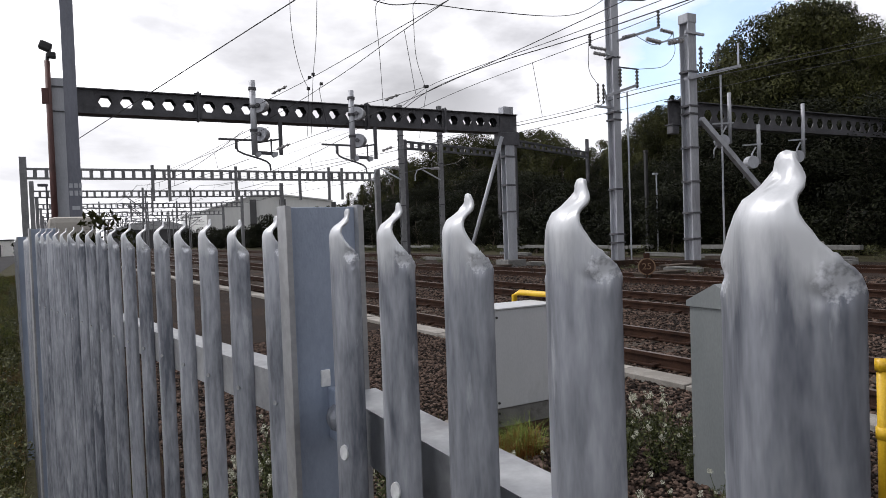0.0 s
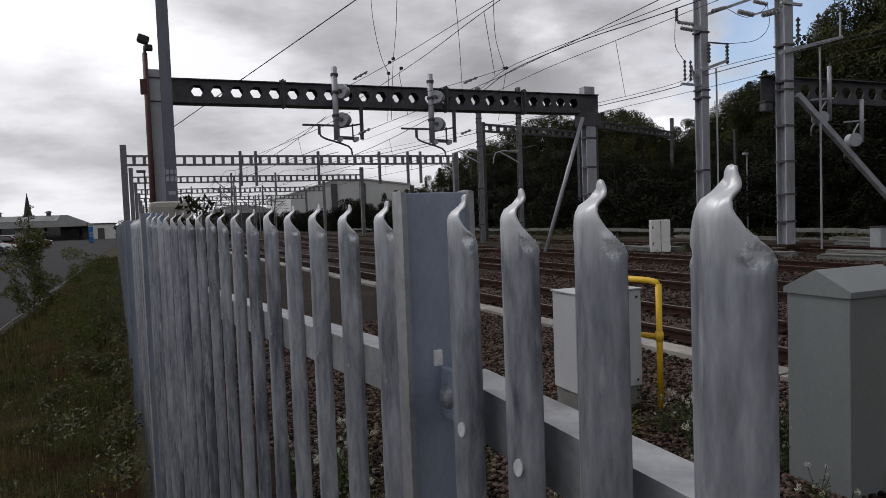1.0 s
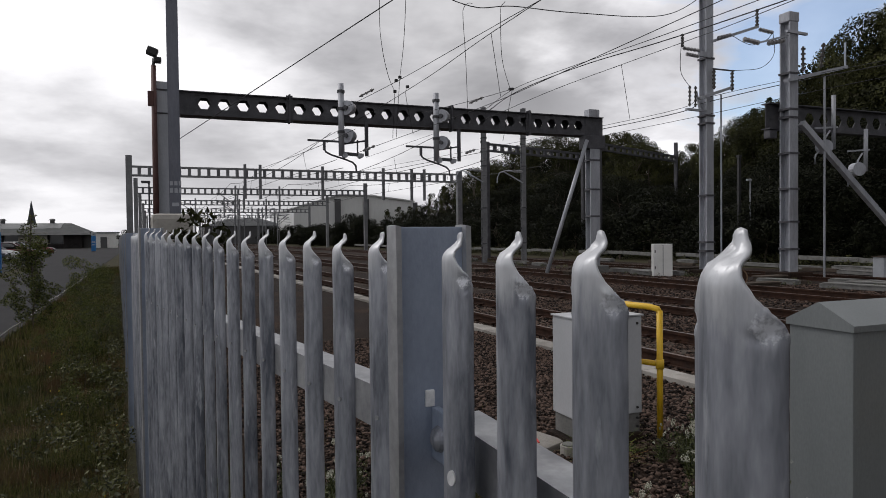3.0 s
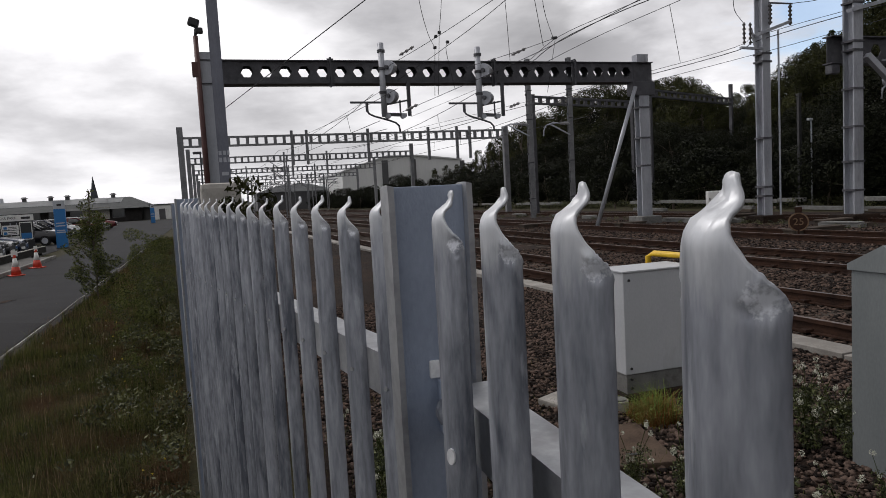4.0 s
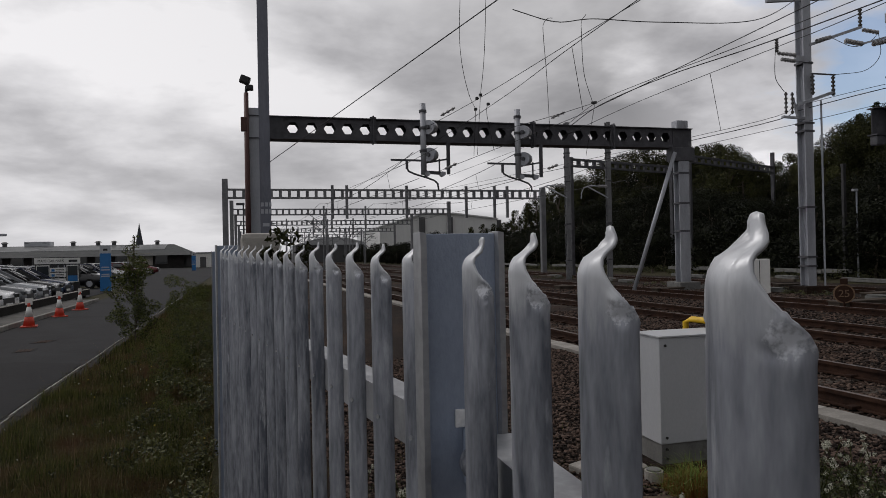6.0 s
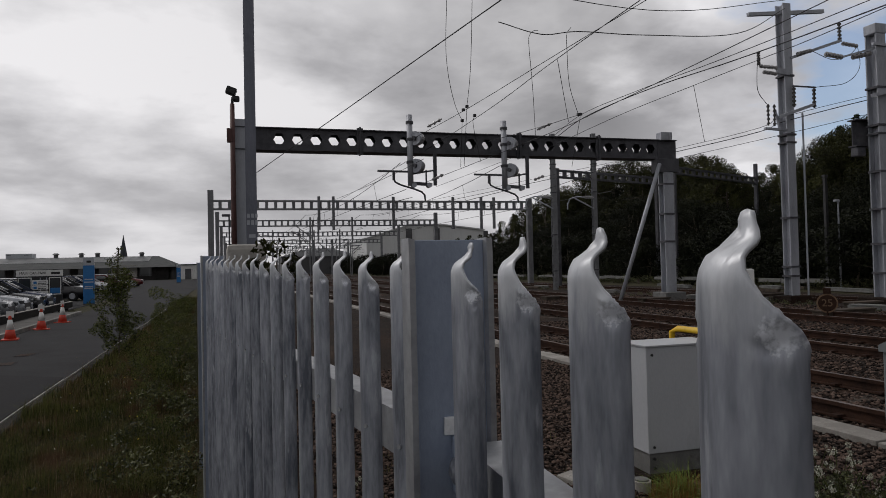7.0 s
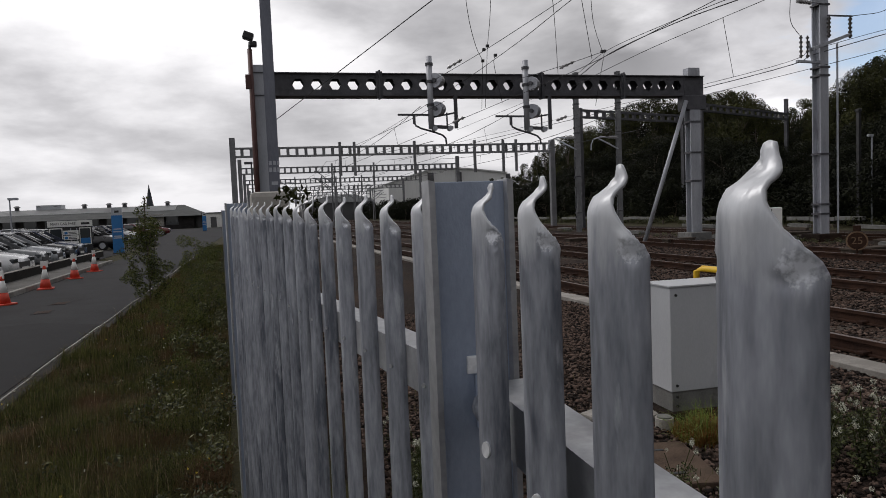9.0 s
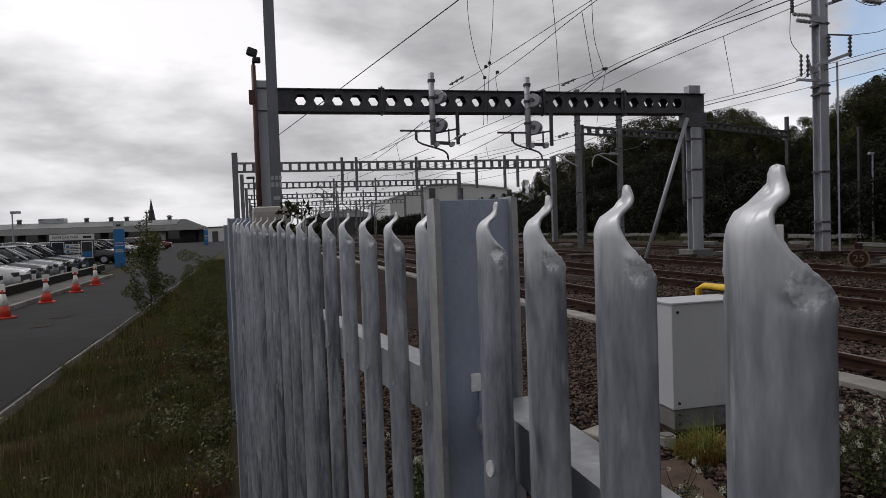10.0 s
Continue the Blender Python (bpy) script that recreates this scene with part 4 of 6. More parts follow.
for sx, zt, zb in ((22.73, 6.95, 4.9), (24.5, 5.75, 4.1), (27.5, 6.8, 4.4)):
    dt = thing("drop_tube_assembly", "pale drop tube with curved arm under side boom", "drop tube", group="far drop tubes")
    part("tube", rod((sx, 20.2, zb), (sx, 20.2, zt), 0.075, 10), MAST, dt, "", True)
    part("arm", beam((sx - 1.0, 20.2, zb + 0.75), (sx + 0.2, 20.2, zb + 0.85), 0.06, 0.06), MAST, dt)
    part("steady_arm", tube([(sx - 0.2, 20.2, zb + 0.7), (sx - 0.45, 20.2, zb + 0.4), (sx - 0.48, 20.2, zb + 0.1), (sx - 0.95, 20.2, zb - 0.25), (sx - 1.0, 20.2, zb - 0.6)], 0.035), MAST, dt, "", True)
    part("wheel", rod((sx - 0.68, 19.95, zb + 0.05), (sx - 0.58, 20.25, zb + 0.05), 0.26, 16), MAST, dt)


# ---------------------------------------------------------------- far masts and ladder gantries
def slim_mast(x, y, h, w, label, lean=None):
    m = thing("electrification_mast", label, "mast", group="far masts")
    part("column", h_column(w, w, w * 0.16, 0, h), FAR_STEEL, m)
    bands(m, w, [h * f for f in (0.12, 0.35, 0.62, 0.8)])
    m.matrix_basis = Matrix.Translation((x, y, 0))
    return m


for x, y, h, label in ((17.3, 40, 9.7, "slim grey far mast with guy wire"), (20.1, 40, 9.8, "slim grey far mast beside the tracks")):
    sm = slim_mast(x, y, h, 0.26, label)
    part("cantilever", rod((-0.1, -0.1, 5.05), (-1.5, -0.1, 5.75), 0.045, 6), MAST, sm)
    part("registration_arm", tube([(-0.1, -0.1, 5.75), (-1.3, -0.1, 5.8), (-1.75, -0.1, 5.65), (-1.9, -0.1, 5.35), (-1.92, -0.1, 5.0)], 0.04, 6), MAST, sm, "pale curved registration arm")
    insulator(sm, (-0.15, -0.1, 5.76), (-0.75, -0.1, 5.78), 0.12)
    for k in range(14):
        part("step_bolt", box(-0.22, -0.13, -0.03, 0.03, 0.9 + k * 0.6, 1.0 + k * 0.6), MAST_DARK, sm)


def ladder_gantry(xl, xr, y, z, depth, hl, hr, cells, label, width=0.2, steel=None, drops=()):
    """A far portal with an open ladder boom."""
    g = thing("ladder_gantry", label, "gantry", group="far gantries")
    steel = steel or FAR_STEEL
    for x, h in ((xl, hl), (xr, hr)):
        part("leg", box(x - width, x + width, y - width, y + width, 0, h), steel, g)
    for zz in (z, z + depth):
        part("chord", box(xl, xr, y - 0.12, y + 0.12, zz - 0.07, zz + 0.07), steel, g)
    src = None
    for k in range(cells + 1):
        x = xl + (xr - xl) * k / cells
        if src is None:
            src = part("batten", box(-0.11, 0.11, -0.10, 0.10, 0.07, depth - 0.07), steel, g)
            src.matrix_basis = Matrix.Translation((x, y, z))
        else:
            shared("batten", src, g, Matrix.Translation((x, y, z)))
    for dx in drops:
        part("drop_post", box(dx - 0.1, dx + 0.1, y - 0.3, y - 0.12, z - 1.6, z + depth + 0.35), FAR_STEEL, g)
    return g


ladder_gantry(-3.65, 21.6, 54, 6.2, 0.62, 7.6, 7.1, 38, "grey open ladder gantry over the station throat", drops=(4.2, 5.3, 10.0, 14.9, 17.3, 18.4))
ladder_gantry(-4.5, 20.5, 80, 6.5, 0.62, 8.1, 8.0, 36, "second grey ladder gantry farther down the line", drops=(5.6, 6.5, 10.4))
ladder_gantry(-5.2, 21.2, 105, 6.45, 0.62, 8.0, 8.0, 36, "third grey ladder gantry down the line", drops=(6, 12))
ladder_gantry(-6.0, 24, 135, 6.4, 0.65, 8.0, 8.0, 36, "fourth grey ladder gantry down the line", drops=(5, 13))
ladder_gantry(-7.0, 22, 170, 6.3, 0.65, 8.0, 8.0, 32, "fifth grey ladder gantry down the line", drops=(4, 9))
ladder_gantry(-8.0, 20, 210, 6.3, 0.7, 8.0, 8.0, 28, "sixth grey ladder gantry in the far distance")
for xa, ya, xb, yb, z, hl, hr, label in ((19.86, 44.85, 29.9, 48.0, 7.69, 8.3, 8.4, "far dark ladder gantry before the wooded bank"), (29.3, 44.85, 41.1, 50.15, 8.1, 8.4, 9.8, "far dark ladder gantry over the outer tracks")):
    far = ladder_gantry(0, math.hypot(xb - xa, yb - ya), 0, z, 0.46, hl, hr, 14, label, 0.13, MAST_DARK)
    far.matrix_basis = pose(xa, ya, 0, 0, 0, math.degrees(math.atan2(yb - ya, xb - xa)))


# ---------------------------------------------------------------- overhead wires
def wire(points, r=0.010, sag=0.0, label="thin dark overhead wire"):
    fine = spline(points, sag)
    ob = part("overhead_wire", tube(fine, r, 5), WIRE)
    return tagged(ob, label, "wire", "overhead wires")


wire([(-0.58, 27.0, 5.17), (3.25, 16.0, 6.54), (5.9, 8.4, 7.48)], 0.013, label="thick dark stay wire rising past the gantry")
wire([(5.13, 27.0, 6.52), (6.47, 23.5, 7.06), (7.48, 18.0, 7.45), (9.0, 9.5, 8.0)])
wire([(5.85, 27.0, 4.97), (8.65, 22.0, 5.94), (8.85, 18.0, 6.03), (9.2, 10, 6.3)])
wire([(4.5, 60.0, 6.32), (5.78, 30.0, 6.24), (6.57, 22.0, 6.62), (6.5, 16.0, 6.68), (6.5, 6, 6.7)])
wire([(8.43, 27.0, 6.62), (9.77, 25.0, 6.83), (10.69, 23.5, 7.02)])
wire([(11.29, 27.0, 6.95), (11.04, 24.0, 7.16), (10.93, 20.0, 7.02), (11.06, 15.0, 6.84), (11.2, 4, 6.6)])
wire([(11.28, 27.0, 6.79), (11.15, 24.0, 7.06), (11.34, 20.0, 7.09), (11.67, 15.0, 6.89), (12, 4, 6.6)], 0.015)
wire([(11.01, 27.0, 6.42), (11.96, 23.0, 6.93), (12.83, 20.0, 7.24), (12.97, 17.0, 7.25), (12.27, 14.5, 6.95), (10.5, 9, 6.3)])
wire([(10.2, 60.0, 6.6), (17.43, 27.5, 6.66), (18.93, 22.8, 7.1), (20.83, 20.5, 7.49), (22.73, 18.0, 7.78), (30, 9, 9)])
wire([(10.2, 62.0, 6.3), (17.42, 27.5, 6.51), (18.92, 22.8, 6.92), (20.83, 20.5, 7.35), (22.73, 18.0, 7.63), (30, 9, 8.8)], 0.016)
wire([(17.41, 27.5, 6.2), (18.91, 22.8, 6.43), (22.73, 18.0, 7.2), (30, 9, 8.3)])
wire([(11.11, 45.0, 6.94), (12.42, 35.0, 7.25), (12.13, 30.0, 7.11)])
wire([(5.5, 60.0, 7.27), (3.87, 27.0, 4.94), (5.52, 26.0, 5.71)], 0.01)
wire([(4.52, 60.0, 6.8), (5.27, 27.0, 4.37)], 0.012, 0.3)
wire([(5.93, 19.0, 8.38), (7.2, 19.0, 8.13), (8.36, 19.0, 8.29), (10.48, 19.0, 8.34), (14.54, 20.0, 9.02), (18.32, 22.0, 10.9)], 0.014)
wire([(4.0, 19.0, 9.6), (10.68, 19.0, 9.09), (18.32, 22.0, 11.2)], 0.012)
for pts in ([(4.96, 20.6, 9.9), (5.0, 21.0, 8.32), (5.07, 21.0, 7.34), (5.56, 22.0, 6.77), (6.25, 23.5, 6.63)], [(5.74, 20.6, 9.9), (5.80, 21.0, 8.36), (6.06, 22.0, 7.66), (6.43, 23.5, 7.12)],
            [(7.55, 20.0, 8.60), (7.40, 20.0, 8.58), (7.27, 20.0, 8.42), (7.25, 20.0, 8.1), (8.21, 22.0, 7.37), (10.05, 26.0, 6.12)], [(8.12, 19.0, 8.4), (7.98, 19.0, 8.2), (7.97, 19.0, 7.8), (9.03, 21.0, 7.3), (10.6, 23.5, 7.01)],
            [(6.25, 23.5, 6.63), (6.47, 24.5, 5.2)], [(6.43, 23.5, 7.12), (6.6, 24.5, 5.24)], [(6.7, 23.5, 6.82), (6.81, 24.0, 6.61), (7.23, 24.5, 5.4)],
            [(7.67, 19.0, 7.45), (9.46, 22.0, 6.39)], [(12.83, 20.0, 7.24), (16.21, 24.0, 6.28)], [(10.69, 23.5, 7.02), (10.8, 24.5, 5.3)]):
    wire(pts, 0.009, 0.0, "thin looping dropper wire between overhead lines")


# catenary and contact wires of each track, from gantry to gantry down the line
SPANS = (27.4, 54, 80, 105, 135, 170)
for x in (6.7, 10.9, 15.65):
    for ya, yb in zip(SPANS, SPANS[1:]):
        xa, xb = x + SKEW * ya, x + SKEW * yb
        wire([(xa, ya, 5.75), (xb, yb, 5.75)], 0.013, 0.55, "thin catenary wire sagging between far gantries")
        wire([(xa + 0.2, ya, 4.72), (xb - 0.2, yb, 4.72)], 0.012, 0.0, "thin straight contact wire over a far track")
        if ya < 100:
            for k in (1, 2, 3, 4, 5):
                f = k / 6
                dx, dy = xa + (xb - xa) * f, ya + (yb - ya) * f
                wire([(dx, dy, 5.75 - 0.55 * 4 * f * (1 - f)), (dx + 0.2 - 0.4 * f, dy, 4.72)], 0.008, 0.0, "thin short dropper between catenary and contact wire")


for a, b in (((5.55, 25.5, 6.80), (5.98, 25.1, 7.02)), ((9.7, 25.1, 6.75), (10.15, 24.8, 6.94)), ((5.82, 26.1, 4.93), (6.2, 25.8, 5.1)), ((10.0, 26.2, 5.0), (10.3, 25.9, 5.12))):
    ins = thing("line_insulator", "small ribbed grey insulator in an overhead wire", "insulator", group="line insulators")
    insulator(ins, a, b, 0.085, "ribbed_body", INSUL, 3)
for a in ((6.25, 23.5, 6.63), (6.43, 23.5, 7.12), (6.7, 23.5, 6.82), (10.6, 23.5, 7.01), (10.69, 23.5, 7.02), (6.30, 23.5, 7.0)):
    cl = thing("wire_clamp", "small dark clamp joining dropper and line", "clamp", group="wire clamps")
    part("clamp_body", box(a[0] - 0.05, a[0] + 0.05, a[1] - 0.05, a[1] + 0.05, a[2] - 0.045, a[2] + 0.045, 0.015), WIRE, cl)


# ---------------------------------------------------------------- trackside cabinets and guard rail
def cabinet(name, label, w, d, h, base, material, m, lidded=False, door_side="x"):
    """A steel equipment cabinet on a plinth."""
    c = thing(name, label, "cabinet", m)
    body = part("body", box(-w / 2, w / 2, -d / 2, d / 2, base, h, 0.008), material, c)
    part("plinth", box(-w / 2 + 0.015, w / 2 - 0.015, -d / 2 + 0.015, d / 2 - 0.015, 0.0, base - 0.004), PLINTH, c, "bolted plinth")
    src = None
    for x in (-w / 2 + 0.05, w / 2 - 0.05):
        for z in (base * 0.3, base * 0.75, base + 0.05, h - 0.06):
            mm = Matrix.Translation((x, -d / 2 - 0.003, z))
            if src is None:
                src = part("rivet", rod((0, 0.006, 0), (0, -0.006, 0), 0.011, 8), BLACK, c)
                src.matrix_basis = mm
            else:
                shared("rivet", src, c, mm)
    return c


white_box = cabinet("equipment_cabinet", "pale grey steel equipment cabinet on a bolted plinth", 0.66, 0.36, 0.988, 0.16, CABINET_PALE, pose(2.65, 6.68, 0.1, 0, 0, 0))
part("top_plate", box(-0.342, 0.342, -0.192, 0.192, 0.990, 1.004, 0.004), CABINET_PALE, white_box)
grey_cab = thing("relay_cabinet", "mid-grey steel cabinet with a shallow pitched lid", "cabinet", pose(3.17, 4.72, 0, 0, 0, 0))
part("body", box(-0.28, 0.28, -0.215, 0.215, 0, 1.21, 0.006), CABINET_GREY, grey_cab)
bm = bmesh.new()
lo = [(-0.295, -0.23), (0.295, -0.23), (0.295, 0.23), (-0.295, 0.23)]
va = [bm.verts.new((x, y, 1.213)) for x, y in lo] + [bm.verts.new((x, y, 1.25)) for x, y in lo]
ra, rb = bm.verts.new((-0.295, 0, 1.37)), bm.verts.new((0.295, 0, 1.37))
bm.faces.new(va[3::-1])
for i in range(4):
    bm.faces.new((va[i], va[(i + 1) % 4], va[4 + (i + 1) % 4], va[4 + i]))
bm.faces.new((va[4], va[5], rb, ra))
bm.faces.new((va[6], va[7], ra, rb))
bm.faces.new((va[7], va[4], ra))
bm.faces.new((va[5], va[6], rb))
bmesh.ops.recalc_face_normals(bm, faces=bm.faces[:])
part("lid", bm, CABINET_GREY, grey_cab, "pitched steel lid")
part("lock", rod((0.16, -0.215, 0.7), (0.16, -0.23, 0.7), 0.011, 10), BLACK, grey_cab)

far_cab = thing("location_cabinet", "small white steel location cabinet beside far tracks", "cabinet", pose(17.75, 24.0, 0, 0, 0, -30))
part("body", box(-0.37, 0.37, -0.3, 0.3, 0, 1.32, 0.02), WHITE_PAINT, far_cab)
part("door_seam", box(-0.012, 0.012, -0.304, -0.300, 0.05, 1.27), BLACK, far_cab)
for z in (0.3, 0.95):
    part("hinge", box(-0.33, -0.29, -0.31, -0.3, z, z + 0.12), BLACK, far_cab)
tan_box = thing("relay_cabinet", "beige rounded cabinet top showing over the fence", "cabinet", pose(-0.75, 14.2, 0, 0, 0, 4))
part("body", box(-0.33, 0.33, -0.25, 0.25, 0, 2.20, 0.09), EDGING, tan_box)

base_slab = thing("cabinet_base", "dirty dark base slab under the pale cabinet", "slab", pose(2.62, 6.68, 0))
part("slab", box(-0.36, 0.36, -0.20, 0.20, -0.03, 0.098, 0.02), BALLAST, base_slab)
guard = thing("guard_rail", "yellow tubular steel guard rail around the cabinet", "guard rail")
part("post", rod((3.17, 6.5, 0), (3.17, 6.5, 1.12), 0.027, 12), YELLOW, guard, "", True)
part("top_rail", tube([(3.17, 6.5, 1.10), (3.165, 6.52, 1.135), (3.13, 6.58, 1.15), (2.96, 7.0, 1.165), (2.935, 7.05, 1.14), (2.935, 7.05, 0.0)], 0.027, 10), YELLOW, guard, "", True)
part("mid_rail", rod((3.17, 6.5, 0.66), (2.935, 7.05, 0.66), 0.025, 10), YELLOW, guard, "", True)
part("socket", rod((3.17, 6.5, 0.62), (3.17, 6.5, 0.70), 0.036, 12), YELLOW, guard, "", True)
guard2 = thing("guard_rail", "yellow tubular guard rail post beside the grey cabinet", "guard rail")
part("post", rod((3.41, 4.0, 0), (3.41, 4.0, 0.93), 0.028, 12), YELLOW, guard2, "", True)
for z in (0.50, 0.90):
    part("collar", rod((3.41, 4.0, z - 0.035), (3.41, 4.0, z + 0.035), 0.037, 12), YELLOW, guard2, "", True)
part("top_rail", rod((3.41, 4.0, 0.90), (4.1, 4.1, 0.90), 0.028, 10), YELLOW, guard2, "", True)
part("mid_rail", rod((3.41, 4.0, 0.50), (4.1, 4.1, 0.50), 0.026, 10), YELLOW, guard2, "", True)

speed = thing("speed_sign", "small round speed sign on a short post", "sign")
part("post", rod((0, 0, 0), (0, 0, 0.45), 0.03, 8), RUST, speed)
part("disc", rod((0, 0.02, 0.52), (0, -0.02, 0.52), 0.25, 24), DISC_FACE, speed, "dull tan rim")
part("ring_face", rod((0, -0.02, 0.52), (0, -0.026, 0.52), 0.215, 24), RUST, speed, "dark brown face")
part("marker_box", box(-0.09, 0.09, -0.04, 0.04, 0.77, 0.92, 0.01), RUST, speed)


def text_mesh(body, size, material, parent, m, name="lettering"):
    cu = bpy.data.curves.new("text", "FONT")
    cu.body, cu.size, cu.align_x, cu.align_y, cu.extrude = body, size, "CENTER", "CENTER", 0.002
    tmp = new("text", cu)
    me = bpy.data.meshes.new_from_object(tmp.evaluated_get(bpy.context.evaluated_depsgraph_get()))
    bpy.data.objects.remove(tmp)
    bpy.data.curves.remove(cu)
    me.materials.clear()
    me.materials.append(material)
    ob = new(name, me)
    ob.parent = parent
    ob.matrix_basis = m
    return ob


text_mesh("25", 0.27, DISC_FACE, speed, pose(0, -0.03, 0.52, 90, 0, 0))
speed.matrix_basis = pose(13.9, 16.2, 0, 0, 0, -42)


# ---------------------------------------------------------------- planting
def leaf_cloud(blobs, count, size, flat=0.6, shape=4, loose=0.0, shell=0.55):
    """Leaf polygons scattered in the outer shells of round clumps: rows of x, y, z, radius."""
    blobs = np.asarray(blobs, float)
    w = blobs[:, 3] ** 2
    pick = rng.choice(len(blobs), count, p=w / w.sum())
    d = rng.normal(size=(count, 3))
    d /= np.linalg.norm(d, axis=1)[:, None]
    r = blobs[pick, 3] * (shell + (1.05 - shell) * rng.random(count) ** 0.6)
    c = blobs[pick, :3] + d * r[:, None] * np.array([1, 1, flat + 0.25])
    a = rng.normal(size=(count, 3))
    b = rng.normal(size=(count, 3))
    if loose:
        # blades lie roughly along the surface of the clump
        b = d + rng.normal(size=(count, 3)) * loose
        a = np.cross(b, a)
    a /= np.linalg.norm(a, axis=1)[:, None]
    b = np.cross(a, b)
    b /= np.linalg.norm(b, axis=1)[:, None]
    s = size * (0.6 + 0.8 * rng.random(count))[:, None]
    tips = [c - a * s, c + b * s * 0.45 - a * s * 0.15, c + a * s, c - b * s * 0.45 + a * s * 0.1]
    return np.stack(tips[:shape], 1).reshape(-1, 3)


def tree(name, label, height, spread, leaves, leaf, material, base=0.18, seed=0, group="bank trees"):
    """A broad-leaved tree of unit place: tapered trunk, limbs and a clumpy crown."""
    r = random.Random(seed)
    t = thing(name, label, "tree", group=group)
    trunk = bmesh.new()
    pts = [(0, 0, -0.6)]
    for k in range(1, 6):
        pts.append((r.uniform(-0.2, 0.2) * k * 0.3, r.uniform(-0.2, 0.2) * k * 0.3, height * 0.16 * k))
    for k, (p, q) in enumerate(zip(pts, pts[1:])):
        rod(p, q, height * 0.02 * (1 - k * 0.15), 8, height * 0.02 * (0.85 - k * 0.15), bm=trunk)
    part("trunk", trunk, BARK, t)
    blobs = []
    for k in range(38):
        h = height * (base + (0.93 - base) * r.random() ** 0.8)
        f = (h / height - base) / (0.95 - base)
        reach = spread * math.sqrt(max(0.05, 1 - (f * 1.02 - 0.32) ** 2 * 1.9)) * r.uniform(0.35, 1.0)
        a = r.uniform(0, math.tau)
        blobs.append((reach * math.cos(a), reach * math.sin(a), h, spread * r.uniform(0.15, 0.31)))
    blobs.append((pts[-1][0], pts[-1][1], height * 0.93, spread * 0.22))
    for bx, by, bz, br in blobs[:7]:
        root = Vector(pts[2]).lerp(Vector(pts[4]), r.random())
        part("limb", rod(root, (bx, by, bz), height * 0.008, 5, height * 0.003), BARK, t)
    quads("crown", leaf_cloud(blobs, leaves, leaf, loose=0.42, shell=0.72), 4, material, t)
    return t


def conifer(label, height, spread, count, seed):
    r = random.Random(seed)
    t = thing("conifer", label, "tree", group="bank conifers")
    part("trunk", rod((0, 0, -0.6), (0, 0, height * 0.95), height * 0.017, 7, 0.02), BARK, t)
    blobs = []
    for k in range(46):
        h = height * (0.08 + 0.9 * k / 46)
        reach = spread * (1 - h / height) * r.uniform(0.5, 1.1)
        a = k * 2.4
        blobs.append((reach * math.cos(a), reach * math.sin(a), h, 0.22 + spread * 0.28 * (1 - h / height)))
    quads("crown", leaf_cloud(blobs, count, 0.13, 0.35, loose=0.6, shell=0.6), 4, CONIFER, t)
    return t


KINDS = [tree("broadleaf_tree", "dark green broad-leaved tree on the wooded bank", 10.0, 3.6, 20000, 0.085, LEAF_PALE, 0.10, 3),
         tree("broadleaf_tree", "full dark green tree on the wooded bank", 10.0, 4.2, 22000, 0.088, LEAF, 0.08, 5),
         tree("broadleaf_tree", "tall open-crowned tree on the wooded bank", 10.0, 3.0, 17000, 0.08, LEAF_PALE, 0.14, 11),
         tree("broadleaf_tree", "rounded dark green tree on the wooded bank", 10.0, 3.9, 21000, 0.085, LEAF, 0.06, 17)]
FIR = conifer("dark pointed conifer above the bank trees", 10.0, 2.0, 9000, 4)
UNDER = [tree("understorey_tree", "dense understorey tree on the bank with shade-darkened leaves", 10.0, 5.0, 22000, 0.085, LEAF_SHADE, 0.0, 41, "understorey trees"),
         tree("understorey_tree", "dense tree on the bank with shade-darkened leaf colour", 10.0, 5.6, 22000, 0.085, LEAF_SHADE, 0.0, 47, "understorey trees")]
SHRUBS = [tree("bank_shrub", "low dense green shrub along the track edge", 3.2, 2.2, 6500, 0.08, LEAF_SHADE, 0.0, 23, "bank shrubs"),
          tree("bank_shrub", "low spreading shrub along the track edge with shade-darkened leaves", 2.6, 2.4, 6500, 0.075, LEAF_SHADE, 0.0, 29, "bank shrubs")]

EYE = (-0.61, 1.86)
SKYLINE = [(14, 0.8), (18, 1.0), (19.7, 1.9), (20.2, 3.2), (21.9, 4.3), (23.3, 4.8), (24.8, 5.8), (27, 6.7), (29.3, 7.7), (30.4, 8.3), (33.2, 7.9), (35, 8.3), (37.6, 8.2), (38.9, 7.8), (39.6, 6.6), (40.6, 5.2), (41.2, 6.4), (41.8, 7.4),
           (43.7, 7.6), (45.7, 8.2), (46.4, 9.5), (47.7, 10.2), (48.3, 9.3), (49.8, 10.3), (51.4, 12.0), (52.3, 13.9), (53.9, 14.6), (55.5, 15.7), (57, 16.0), (60.2, 14.8), (62, 12.8), (66, 12.5), (100, 12.0)]


def plant(kind_ob, bearing, dist, top=None, scale=None, base_height=10.0, wide=1.0):
    x, y = EYE[0] + dist * math.sin(radians(bearing)), EYE[1] + dist * math.cos(radians(bearing))
    z = ground_height(x, y)
    s = scale or max(0.35, (top - z) / base_height)
    c = copy_thing(kind_ob, pose(x, y, z, 0, 0, random.uniform(0, 360)))
    c.scale = (s * wide, s * wide, s)
    return c


